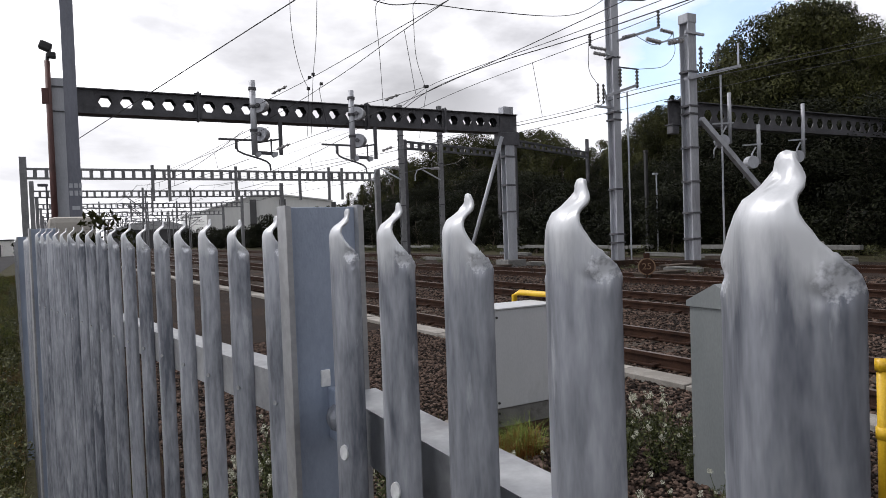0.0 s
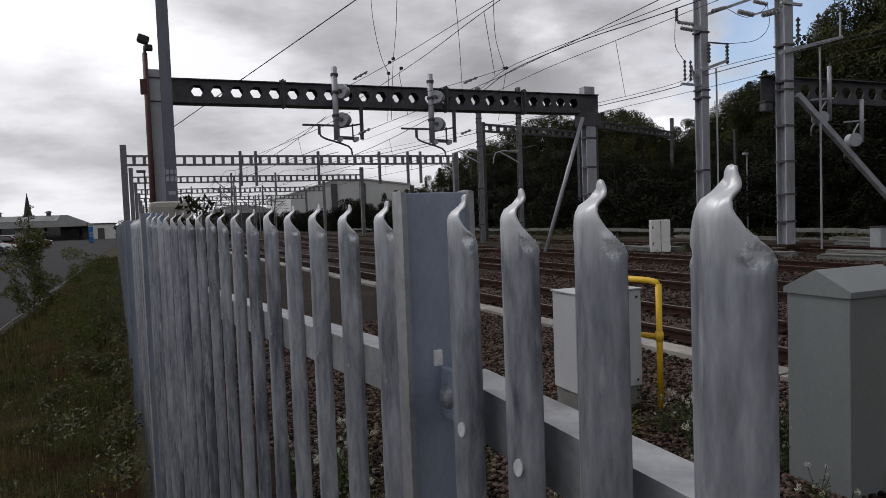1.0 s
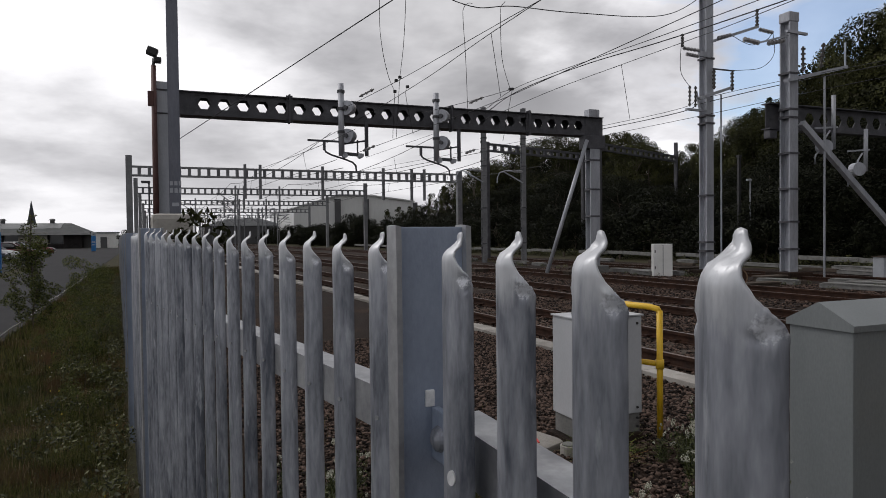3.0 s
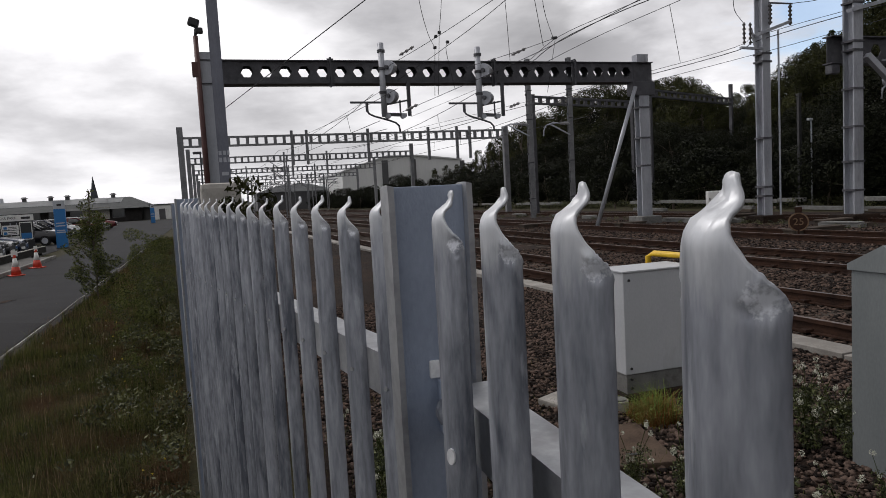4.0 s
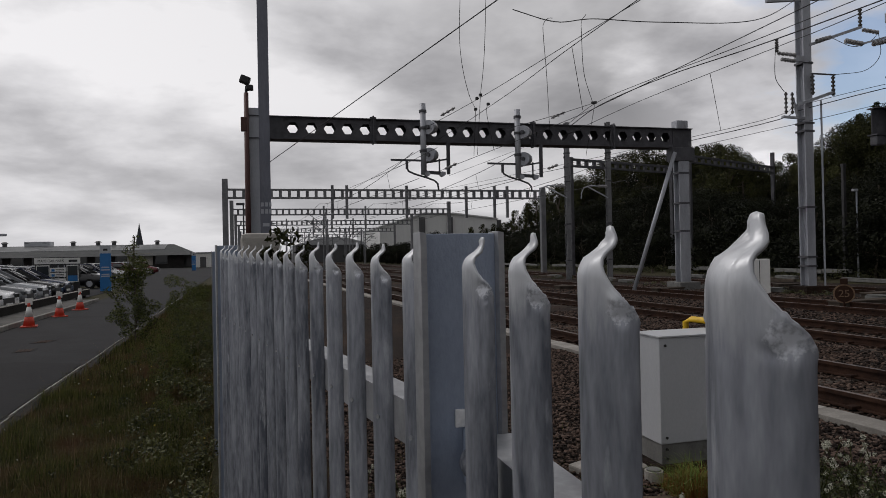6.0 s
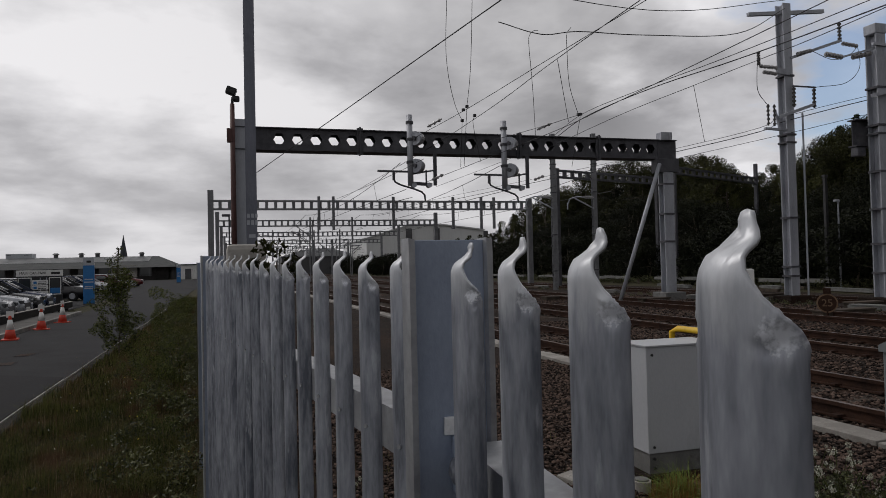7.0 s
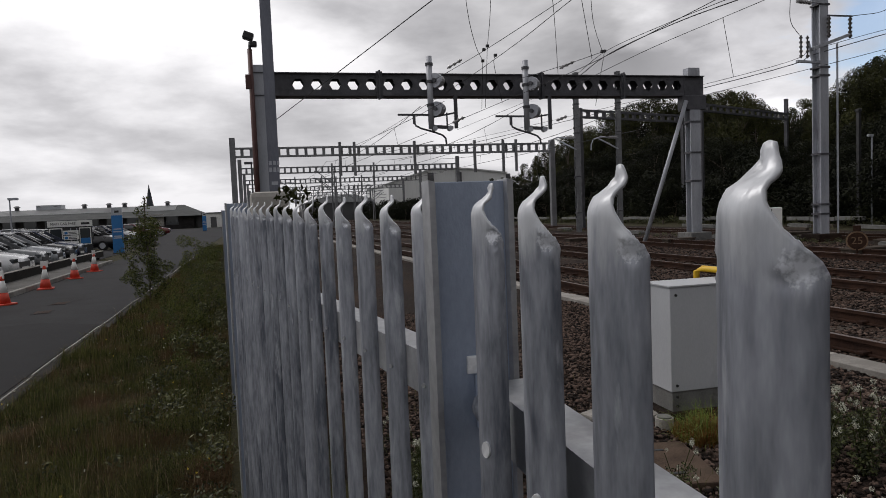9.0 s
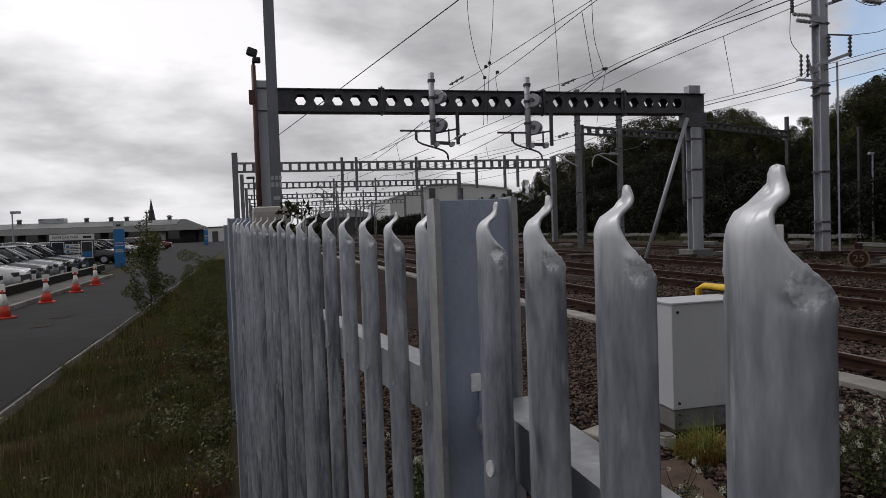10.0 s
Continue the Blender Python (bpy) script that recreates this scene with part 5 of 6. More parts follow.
def build_wood():
    bs, es = zip(*SKYLINE)
    b = 16.0
    while b < 100:
        dist = 45 / math.sin(radians(min(b, 90))) * random.uniform(0.96, 1.08)
        e = float(np.interp(b, bs, es))
        top = 1.78 + dist * math.tan(radians(e)) * random.uniform(0.95, 1.02)
        plant(random.choice(KINDS), b, dist, top, wide=random.uniform(0.62, 0.95))
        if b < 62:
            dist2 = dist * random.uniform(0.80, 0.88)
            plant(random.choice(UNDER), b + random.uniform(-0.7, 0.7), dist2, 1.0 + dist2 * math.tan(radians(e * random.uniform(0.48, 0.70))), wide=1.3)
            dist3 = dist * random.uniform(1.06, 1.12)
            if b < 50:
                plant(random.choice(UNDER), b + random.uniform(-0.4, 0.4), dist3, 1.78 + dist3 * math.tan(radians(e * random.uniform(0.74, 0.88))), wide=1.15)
        b += random.uniform(0.75, 1.15) * (1.0 if b < 62 else 3.0)
    for b, e in ((46.5, 9.6), (47.6, 10.3), (37.2, 8.2), (35.4, 8.2)):
        d = 52 / math.sin(radians(b))
        plant(FIR, b, d, 1.78 + d * math.tan(radians(e)))
    for k in range(60):
        y = -10 + k * 3.1
        x = 33.0 + SKEW * y + random.uniform(-1.2, 1.6)
        c = copy_thing(random.choice(SHRUBS), pose(x, y, ground_height(x, y) - 0.1, 0, 0, random.uniform(0, 360)))
        s = random.uniform(0.8, 1.5)
        c.scale = (s, s, s * random.uniform(0.8, 1.2))


build_wood()
for k, ob in enumerate((*KINDS, *UNDER, FIR, *SHRUBS)):
    ob.matrix_basis = pose(62 + 5 * k, -30 + 9 * k, ground_height(62 + 5 * k, -30 + 9 * k))


def blades(name, x_of, y0, y1, count, hmin, hmax, width, material, label, category="grass", bias=1.0, droop=0.55):
    """Fine grass blades, each a curved tapering strip, between two edges given as functions of y."""
    y = y0 + (y1 - y0) * rng.random(count) ** bias
    lo, hi = x_of(y)
    x = lo + (hi - lo) * rng.random(count)
    # taller and shorter patches
    patch = 0.75 + 0.25 * np.sin(x * 3.1 + 1.7 * np.sin(y * 1.3)) * np.cos(y * 2.3 + x) + 0.2 * np.sin(y * 5.1 - x * 4.3)
    h = (hmin + (hmax - hmin) * rng.random(count) ** 1.8) * patch
    a = rng.random(count) * math.tau
    lean = np.abs(rng.normal(size=count)) * droop
    w = (width * (0.6 + 0.6 * rng.random(count)))[:, None]
    side = np.stack([np.cos(a), np.sin(a), 0 * a], 1) * w
    way = np.stack([-np.sin(a), np.cos(a), 0 * a], 1) * (h * lean)[:, None]
    foot = np.stack([x, y, np.full(count, -0.03)], 1)
    up = np.stack([0 * h, 0 * h, h], 1)
    mid = foot + up * 0.6 + way * 0.28
    tip = foot + up * (1 - 0.18 * np.minimum(lean, 1.5))[:, None] + way
    v = np.stack([foot - side, foot + side, mid + side * 0.75, mid - side * 0.75, tip], 1).reshape(-1, 3)
    base = (np.arange(count) * 5)[:, None]
    loops = (base + np.array([0, 1, 2, 3, 3, 2, 4])).ravel()
    starts = (np.arange(count) * 7)[:, None] + np.array([0, 4])
    me = bpy.data.meshes.new(name)
    me.vertices.add(len(v))
    me.vertices.foreach_set("co", v.astype(np.float32).ravel())
    me.loops.add(len(loops))
    me.loops.foreach_set("vertex_index", loops.astype(np.int32))
    me.polygons.add(count * 2)
    me.polygons.foreach_set("loop_start", starts.astype(np.int32).ravel())
    me.update(calc_edges=True)
    me.materials.append(material)
    return tagged(new(name, me), label, category, "", "stuff")


def fence_x(y):
    return np.where(y < 2.7, -0.45, np.where(y < 5.4, -0.45 - 0.175 * (y - 2.7), -0.93 - 0.072 * (y - 5.4)))


def verge(y):
    return -2.88 + ROAD * y, fence_x(y)


blades("grass", verge, 2.6, 12, 150000, 0.05, 0.27, 0.0017, GRASS, "long rough green meadow grass on the verge", bias=1.25, droop=0.95)
blades("grass_near", verge, -4, 2.7, 30000, 0.05, 0.26, 0.0022, GRASS, "long rough green grass beside the fence", droop=0.95)
blades("grass_far", verge, 11, 46, 70000, 0.08, 0.30, 0.004, GRASS, "long rough green grass along the road verge", bias=1.5)
blades("dry_stalks", verge, 3.0, 24, 9000, 0.15, 0.42, 0.0009, DRYGRASS, "tall dry straw-coloured grass stalks in the verge", bias=1.3, droop=0.5)


def trackside(y):
    return fence_x(y) + 0.15, 2.4 + 0 * y


blades("trackside_grass", trackside, 2.9, 8.0, 5200, 0.04, 0.2, 0.0022, GRASS, "sparse green weeds growing through the ballast", "weeds")


def weed_plant(label, blobs, leaves, leaf, material, group, stems=8, name="leafy_shrub"):
    t = thing(name, label, "shrub", group=group)
    for k in range(stems):
        b = blobs[k % len(blobs)]
        part("stem", tube([(0.04 * math.cos(k), 0.04 * math.sin(k), -0.05), (b[0] * 0.5, b[1] * 0.5, b[2] * 0.55), (b[0], b[1], b[2])], 0.008, 5), BARK, t)
    quads("foliage", leaf_cloud(blobs, leaves, leaf), 4, material, t)
    return t


r_ = random.Random(31)
sapling = thing("sapling", "slender green sapling at the edge of the road", "shrub")
sap_blobs = []
for k in range(15):
    az, root, rise = k * 2.4 + r_.uniform(-0.4, 0.4), 0.12 + 0.10 * k, r_.uniform(0.35, 0.75)
    reach = (0.52 - 0.026 * k) * r_.uniform(0.75, 1.2)
    tip = (reach * math.cos(az), reach * math.sin(az), min(root + rise, 2.25))
    part("branch", tube([(0, 0, root), (tip[0] * 0.55, tip[1] * 0.55, root + (tip[2] - root) * 0.42), tip], 0.006, 5), BARK, sapling)
    sap_blobs += [(tip[0] * f + r_.uniform(-0.06, 0.06), tip[1] * f + r_.uniform(-0.06, 0.06), root + (tip[2] - root) * f ** 1.2, r_.uniform(0.07, 0.15)) for f in (0.35, 0.55, 0.72, 0.88, 1.02)]
sap_blobs += [(r_.uniform(-0.42, 0.42), r_.uniform(-0.42, 0.42), r_.uniform(0.12, 0.75), 0.12) for k in range(14)]
sap_blobs += [(r_.uniform(-0.07, 0.07), r_.uniform(-0.07, 0.07), z, 0.06) for z in (1.75, 1.9, 2.05, 2.2, 2.3, 2.4)]
part("stem", tube([(0, 0, -0.05), (0.03, 0.02, 0.9), (-0.02, 0.03, 1.7), (0.02, 0, 2.42)], 0.013, 6), BARK, sapling)
quads("foliage", leaf_cloud(sap_blobs, 9500, 0.021), 4, LEAF_NEAR, sapling)
sapling.matrix_basis = pose(-3.38, 17.3, 0)
sapling.scale = (1.05, 1.05, 0.94)
bush_blobs = [(r_.uniform(-0.6, 0.6), r_.uniform(-0.8, 0.8), r_.uniform(0.15, 1.0), r_.uniform(0.2, 0.36)) for k in range(16)]
bush = weed_plant("dense green bush growing against the fence", bush_blobs, 4200, 0.027, LEAF_NEAR, "verge bushes", 10)
bush.matrix_basis = pose(-2.05, 12.6, 0)
bush.scale = (0.42, 0.5, 0.55)
for x, y, s, a in ((-1.75, 11.0, 0.35, 40), (-2.0, 15.0, 0.5, 80), (-2.2, 17.5, 0.52, 140), (-2.7, 20.5, 0.6, 200), (-3.3, 25, 0.7, 250), (-3.7, 30, 1.0, 20), (-2.6, 14.2, 0.3, 110), (-1.55, 9.4, 0.3, 10)):
    c = copy_thing(bush, pose(x, y, 0, 0, 0, a))
    c.scale = (s, s, s)
over_blobs = [(r_.uniform(-0.35, 0.35), r_.uniform(-0.2, 0.2), r_.uniform(1.2, 2.15), 0.16) for k in range(9)]
over = weed_plant("dark leafy shoots rising behind the fence", over_blobs, 420, 0.06, LEAF, "", 8)
over.matrix_basis = pose(-0.35, 13.2, 0)


def flower_weed(seed):
    """White-flowered trackside weed: thin stems, narrow leaves and round clusters."""
    r = random.Random(seed)
    t = thing("flowering_weed", "green weed with clusters of small white flowers", "weed", group="white flowering weeds")
    blobs, heads = [], []
    for k in range(6):
        a, reach, h = r.uniform(0, math.tau), r.uniform(0.04, 0.2), r.uniform(0.3, 0.62)
        tip = (reach * math.cos(a), reach * math.sin(a), h)
        part("stem", tube([(0, 0, -0.04), (tip[0] * 0.4, tip[1] * 0.4, h * 0.6), tip], 0.003, 4), LEAF_NEAR, t)
        blobs += [(tip[0] * f, tip[1] * f, h * f, 0.06) for f in (0.25, 0.45, 0.65)]
        heads += [(tip[0] + r.uniform(-0.02, 0.02), tip[1] + r.uniform(-0.02, 0.02), h + r.uniform(-0.05, 0.03), r.uniform(0.014, 0.025)) for j in range(1 + (k % 2))]
    quads("foliage", leaf_cloud(blobs, 950, 0.013), 4, WEED_LEAF, t)
    quads("blossom", leaf_cloud(heads, 560, 0.0055, 1.0, shell=0.35), 4, PETAL, t, label="white flower clusters")
    return t


weeds = [flower_weed(s) for s in (1, 2, 3)]
spots = [(2.88, 5.26), (3.10, 5.36), (2.68, 5.38), (2.98, 5.01), (3.23, 5.06), (3.33, 5.46), (2.78, 5.61), (1.55, 4.7), (1.8, 5.05), (1.45, 5.2), (2.75, 5.95), (1.9, 4.5), (2.2, 4.9), (2.45, 5.2), (1.25, 4.4), (1.1, 4.9), (2.9, 5.6), (1.6, 4.2),
         (3.15, 6.0), (2.1, 4.25), (1.0, 5.6), (0.75, 5.9), (0.5, 6.4), (1.3, 3.9), (0.9, 4.2), (0.6, 4.8), (3.35, 5.7), (0.3, 5.3), (0.1, 6.1), (2.0, 3.9), (2.5, 4.4), *((0.02 + 0.11 * (k % 4), 3.15 + 0.27 * k) for k in range(13)), (2.9, 5.85), (3.05, 5.75), (3.2, 5.85), (3.0, 6.1), (3.3, 6.15)]
for k, (x, y) in enumerate(spots):
    m = pose(x + random.uniform(-0.08, 0.08), y + random.uniform(-0.08, 0.08), 0, 0, 0, random.uniform(0, 360))
    if k < 3:
        weeds[k].matrix_basis = m
    else:
        c = copy_thing(weeds[k % 3], m)
        s = random.uniform(0.5, 0.82) if x > 2.4 else random.uniform(0.65, 0.95)
        c.scale = (s, s, s)
tuft_y = lambda y: (2.15 + 0 * y, 2.40 + 0 * y)
blades("grass_tuft", tuft_y, 5.94, 6.26, 2200, 0.10, 0.36, 0.002, TUFT_DRY, "orange dead blades at the foot of a grass tuft")
blades("green_tuft", tuft_y, 5.96, 6.24, 850, 0.16, 0.48, 0.002, TUFT_GREEN, "fresh green grass tuft by the cabinet plinth", droop=0.75)


def low_weeds(name, y0, y1, clumps, leaves, size, tall, material, label, bias=1.2, near_fence=0.0):
    """Small broad leaves in low clumps through the verge."""
    y = y0 + (y1 - y0) * rng.random(clumps) ** bias
    lo, hi = verge(y)
    f = rng.random(clumps) if not near_fence else 1 - rng.random(clumps) ** (1 + near_fence) * 0.55
    blobs = np.stack([lo + (hi - lo) * f - 0.04, y, 0.02 + tall * rng.random(clumps), 0.04 + 0.11 * rng.random(clumps)], 1)
    v = leaf_cloud(blobs, leaves, size, 0.4, loose=0.9)
    v[:, 2] = np.maximum(v[:, 2], 0.004)
    return quads(name, v, 4, material, kind="stuff", label=label, category="weeds")


low_weeds("verge_weeds", 3.0, 13, 360, 13000, 0.0065, 0.10, VERGE_WEED, "low broad-leaved green weeds among the verge grass")
low_weeds("fence_weeds", 5.5, 30, 240, 16000, 0.016, 0.40, VERGE_WEED, "taller green nettles and weeds along the fence foot", near_fence=1.2)
low_weeds("sorrel_seed_heads", 3.4, 15, 190, 17000, 0.005, 0.18, SORREL, "patches of red-brown sorrel seed heads in the verge")
# small flowers scattered through the verge
verge_y = 4.2 + 9 * rng.random(90)
edge_lo, edge_hi = verge(verge_y)
dots = np.stack([edge_lo + (edge_hi - edge_lo) * rng.random(90), verge_y, 0.10 + 0.1 * rng.random(90), np.full(90, 0.006)], 1)
quads("verge_flowers", leaf_cloud(dots[:60], 420, 0.006, 1.0), 4, PETAL, kind="stuff", label="tiny white flowers scattered in the grass", category="flowers")
quads("yellow_flowers", leaf_cloud(dots[60:], 220, 0.007, 1.0), 4, YELLOW_PETAL, kind="stuff", label="tiny yellow flowers scattered in the grass", category="flowers")


# ---------------------------------------------------------------- ballast stones
def stones(name, x0, x1, y0, y1, count, r0, r1, label, dome=0.0):
    base = bmesh.new()
    bmesh.ops.create_icosphere(base, subdivisions=1, radius=1.0)
    bv = np.array([v.co for v in base.verts])
    bf = np.array([[v.index for v in f.verts] for f in base.faces])
    base.free()
    y = y0 + (y1 - y0) * rng.random(count) ** 1.15
    x = x0 + (x1 - x0) * rng.random(count) + SKEW * y
    r = r0 + (r1 - r0) * rng.random(count) ** 1.5
    v = bv[None] * (1 + 1.05 * (rng.random((count, len(bv), 1)) - 0.5)) * np.stack([1 + 0 * r, 0.6 + 0.6 * rng.random(count), 0.45 + 0.4 * rng.random(count)], 1)[:, None]
    a = rng.random(count) * math.tau
    c, s = np.cos(a)[:, None], np.sin(a)[:, None]
    v = np.stack([v[..., 0] * c - v[..., 1] * s, v[..., 0] * s + v[..., 1] * c, v[..., 2]], -1) * r[:, None, None]
    v += np.stack([x, y, 0.015 + 0.012 * rng.random(count) + dome * np.sin((x - SKEW * y - x0) / (x1 - x0) * math.pi)], 1)[:, None]
    f = (bf[None] + (np.arange(count) * len(bv))[:, None, None]).reshape(-1, 3)
    me = bpy.data.meshes.new(name)
    me.vertices.add(count * len(bv))
    me.vertices.foreach_set("co", v.astype(np.float32).ravel())
    me.loops.add(f.size)
    me.loops.foreach_set("vertex_index", f.astype(np.int32).ravel())
    me.polygons.add(len(f))
    me.polygons.foreach_set("loop_start", np.arange(0, f.size, 3, dtype=np.int32))
    me.update(calc_edges=True)
    me.materials.append(STONE)
    tagged(new(name, me), label, "ballast", "", "stuff")


stones("ballast_stones", 0.35, 5.25, 2.6, 13, 62000, 0.009, 0.027, "loose brown and grey ballast stones beside the track")
stones("ballast_stones_near", 0.2, 5.25, -4, 2.7, 16000, 0.012, 0.03, "loose brown ballast stones behind the fence")
stones("track_stones", 5.6, 10.0, 3, 20, 24000, 0.014, 0.035, "rust-stained ballast stones of the near track")
stones("far_track_stones", 10.0, 20.0, 7, 32, 22000, 0.018, 0.045, "rust-stained ballast stones of the far tracks")

slab = thing("concrete_slab", "broken pale concrete slab lying beside the cabinet", "slab", pose(2.0, 6.74, 0, 2, -3, 20))
part("slab", box(-0.24, 0.24, -0.22, 0.22, -0.02, 0.07, 0.015), CONC, slab)
for i in range(3):
    part("paint_mark", tube([(-0.15 + 0.09 * i, -0.1, 0.074), (-0.08 + 0.09 * i, 0.0, 0.074), (-0.12 + 0.09 * i, 0.1, 0.074)], 0.008, 5), RED, slab, "red sprayed mark")

plate = thing("ground_cover", "rust-brown stained flat cover slab in the ballast", "cover slab", pose(1.78, 5.72, 0, 0, 0, -12))
part("slab", box(-0.24, 0.24, -0.36, 0.36, -0.02, 0.062, 0.012), STAINED, plate)
for y in (-0.2, 0.2):
    part("lifting_slot", box(-0.05, 0.05, y - 0.015, y + 0.015, 0.062, 0.066), BLACK, plate)
pot = thing("drain_pipe_end", "pale round pipe end set in the ballast", "pipe", pose(2.2, 6.42, 0))
part("pipe", rod((0, 0, -0.02), (0, 0, 0.10), 0.07, 16), CONC, pot)
part("cap", rod((0, 0, 0.10), (0, 0, 0.112), 0.055, 16), PLINTH, pot)

trough_far = thing("cable_trough", "long pale raised cable trough beyond the tracks", "cable trough", kind="structure")
src = None
for k in range(60):
    if k % 11 in (3, 4, 8):
        continue
    y = 4 + k * 1.6
    m = Matrix.Translation((29.8 + SKEW * y, y, 0.44 + 0.03 * math.sin(k * 2.1))) @ Matrix.Rotation(-SKEW, 4, "Z")
    if src is None:
        src = part("trough_length", box(-0.15, 0.15, 0, 1.57, -0.10, 0.10, 0.01), PLINTH, trough_far)
        src.matrix_basis = m
    else:
        shared("trough_length", src, trough_far, m)
leg_src = None
for k in range(30):
    y = 4.4 + k * 3.2
    m = Matrix.Translation((29.8 + SKEW * y, y, 0))
    if leg_src is None:
        leg_src = part("trough_post", box(-0.06, 0.06, -0.06, 0.06, 0, 0.33), SLEEPER, trough_far)
        leg_src.matrix_basis = m
    else:
        shared("trough_post", leg_src, trough_far, m)
for x, y, w, h, d in ((15.2, 26.2, 1.3, 0.16, 0.4), (13.0, 30.5, 1.6, 0.14, 0.5), (20.3, 25.3, 1.1, 0.2, 0.4), (18.6, 19.4, 1.2, 0.2, 0.4), (23.2, 18.6, 0.5, 0.8, 0.4), (24.0, 18.4, 0.25, 0.9, 0.4), (15.9, 17.6, 2.0, 0.16, 0.4), (11.2, 33, 1.2, 0.2, 0.5)):
    b = thing("trackside_box", "low grey trackside equipment box on concrete", "equipment box", pose(x, y, 0, 0, 0, random.uniform(-12, 4)), "trackside boxes")
    part("body", box(-w / 2, w / 2, -d / 2, d / 2, 0, h, 0.02), SLEEPER if w > 1 else SIGN_GREY, b)
    part("lid", box(-w / 2 - 0.03, w / 2 + 0.03, -d / 2 - 0.03, d / 2 + 0.03, h, h + 0.05, 0.01), SLEEPER, b)


# loose lengths and offcuts lying between the far tracks, weeds at the foot of the bank
r_ = random.Random(52)
for k in range(34):
    y = r_.uniform(15, 44)
    x = r_.choice((18.2, 19.4, 24.6, 26.0, 27.2)) + SKEW * (y - 20) + r_.uniform(-0.6, 0.6)
    turn = math.degrees(-SKEW) + r_.uniform(-10, 10)
    if k % 3 == 0:
        ob = thing("timber_offcut", "weathered dark timber offcut lying on the ballast", "timber", pose(x, y, 0.03, 0, 0, turn), "loose timbers")
        part("timber", box(-0.12, 0.12, -r_.uniform(0.5, 1.2), r_.uniform(0.5, 1.2), 0, 0.14, 0.015), SLEEPER, ob)
    else:
        ob = thing("trough_length", "pale concrete cable trough length beside the far tracks", "cable trough", pose(x, y, 0.03, 0, 0, turn), "loose trough lengths")
        l = r_.uniform(0.5, 1.6)
        part("trough", box(-0.16, 0.16, -l, l, 0, 0.13, 0.012), PLINTH, ob)
        part("lid", box(-0.18, 0.18, -l * 0.9, l * 0.9, 0.132, 0.17, 0.008), PLINTH, ob)
foot_y = 8 + 60 * rng.random(420)
foot = np.stack([29.0 + 3.4 * rng.random(420) ** 0.7 + SKEW * foot_y, foot_y, 0.05 + 0.35 * rng.random(420), 0.14 + 0.30 * rng.random(420)], 1)
quads("bank_foot_weeds", leaf_cloud(foot, 26000, 0.05, 0.4, loose=0.6), 4, VERGE_WEED, kind="stuff", label="rough green weeds along the foot of the bank", category="weeds")
mid_y = 14 + 30 * rng.random(70)
mid = np.stack([17.6 + 1.6 * rng.random(70) + SKEW * (mid_y - 20), mid_y, 0.03 + 0.1 * rng.random(70), 0.08 + 0.14 * rng.random(70)], 1)
quads("track_weeds", leaf_cloud(mid, 4200, 0.03, 0.4, loose=0.6), 4, VERGE_WEED, kind="stuff", label="low green weeds between the far tracks", category="weeds")


# ---------------------------------------------------------------- road side: cones, barrier, sign, kiosk
def cone():
    t = thing("traffic_cone", "orange and white traffic cone with a pale top tag", "traffic cone", group="traffic cones")
    part("base", box(-0.25, 0.25, -0.25, 0.25, 0, 0.05, 0.02), CONE_ORANGE, t)
    part("lower_cone", rod((0, 0, 0.05), (0, 0, 0.34), 0.185, 20, 0.125), CONE_ORANGE, t, "", True)
    part("sleeve", rod((0, 0, 0.34), (0, 0, 0.66), 0.127, 20, 0.063), WHITE_PAINT, t, "white reflective sleeve", True)
    part("tip", rod((0, 0, 0.66), (0, 0, 0.78), 0.061, 16, 0.04), CONE_ORANGE, t, "", True)
    part("tag", box(-0.11, 0.11, -0.012, 0.012, 0.72, 0.93, 0.004), WHITE_PAINT, t, "pale plastic tag")
    return t


first_cone = cone()
first_cone.scale = (0.8, 0.8, 0.84)
for x, y, a in ((-7.10, 25.7, 30), (-7.22, 28.6, 70), (-6.75, 18.9, 140)):
    copy_thing(first_cone, pose(x, y, 0.0, 0, 0, a))
first_cone.location, first_cone.rotation_euler = (-6.95, 22.4, 0.0), (0, 0, 0.2)

rail_t = thing("knee_rail", "low dark timber knee rail in front of parked cars", "knee rail")
for k in range(17):
    y = 14 + k * 1.45
    part("post", box(-7.66 + ROAD * y, -7.54 + ROAD * y, y - 0.06, y + 0.06, 0, 0.3), TIMBER_AND_SHADE, rail_t)
    part("board", beam((-7.51 + ROAD * (y - 0.72), y - 0.72, 0.24), (-7.51 + ROAD * (y + 0.72), y + 0.72, 0.24), 0.05, 0.26), TIMBER_AND_SHADE, rail_t)
part("cap", beam((-7.53 + ROAD * 13.3, 13.3, 0.39), (-7.53 + ROAD * 37.9, 37.9, 0.39), 0.11, 0.025), EDGING, rail_t, "pale top capping")

totem = thing("totem_sign", "tall blue totem sign with a silver head", "sign", pose(-9.45, 43.0, 0, 0, 0, 6))
part("panel", box(-0.28, 0.28, -0.09, 0.09, 0.05, 2.15, 0.01), BLUE_SIGN, totem)
part("head", box(-0.28, 0.28, -0.09, 0.09, 2.155, 2.6, 0.01), SIGN_GREY, totem, "silver head panel")
part("logo", box(-0.1, 0.12, -0.094, -0.09, 2.3, 2.42), BLACK, totem)
part("foot", box(-0.31, 0.31, -0.12, 0.12, 0, 0.05), MAST_DARK, totem)
for z, w in ((1.35, 0.4), (1.2, 0.46), (0.95, 0.4), (0.85, 0.44)):
    part("text_bar", box(-w / 2, w / 2, -0.094, -0.09, z, z + 0.06), SIGN_GREY, totem)
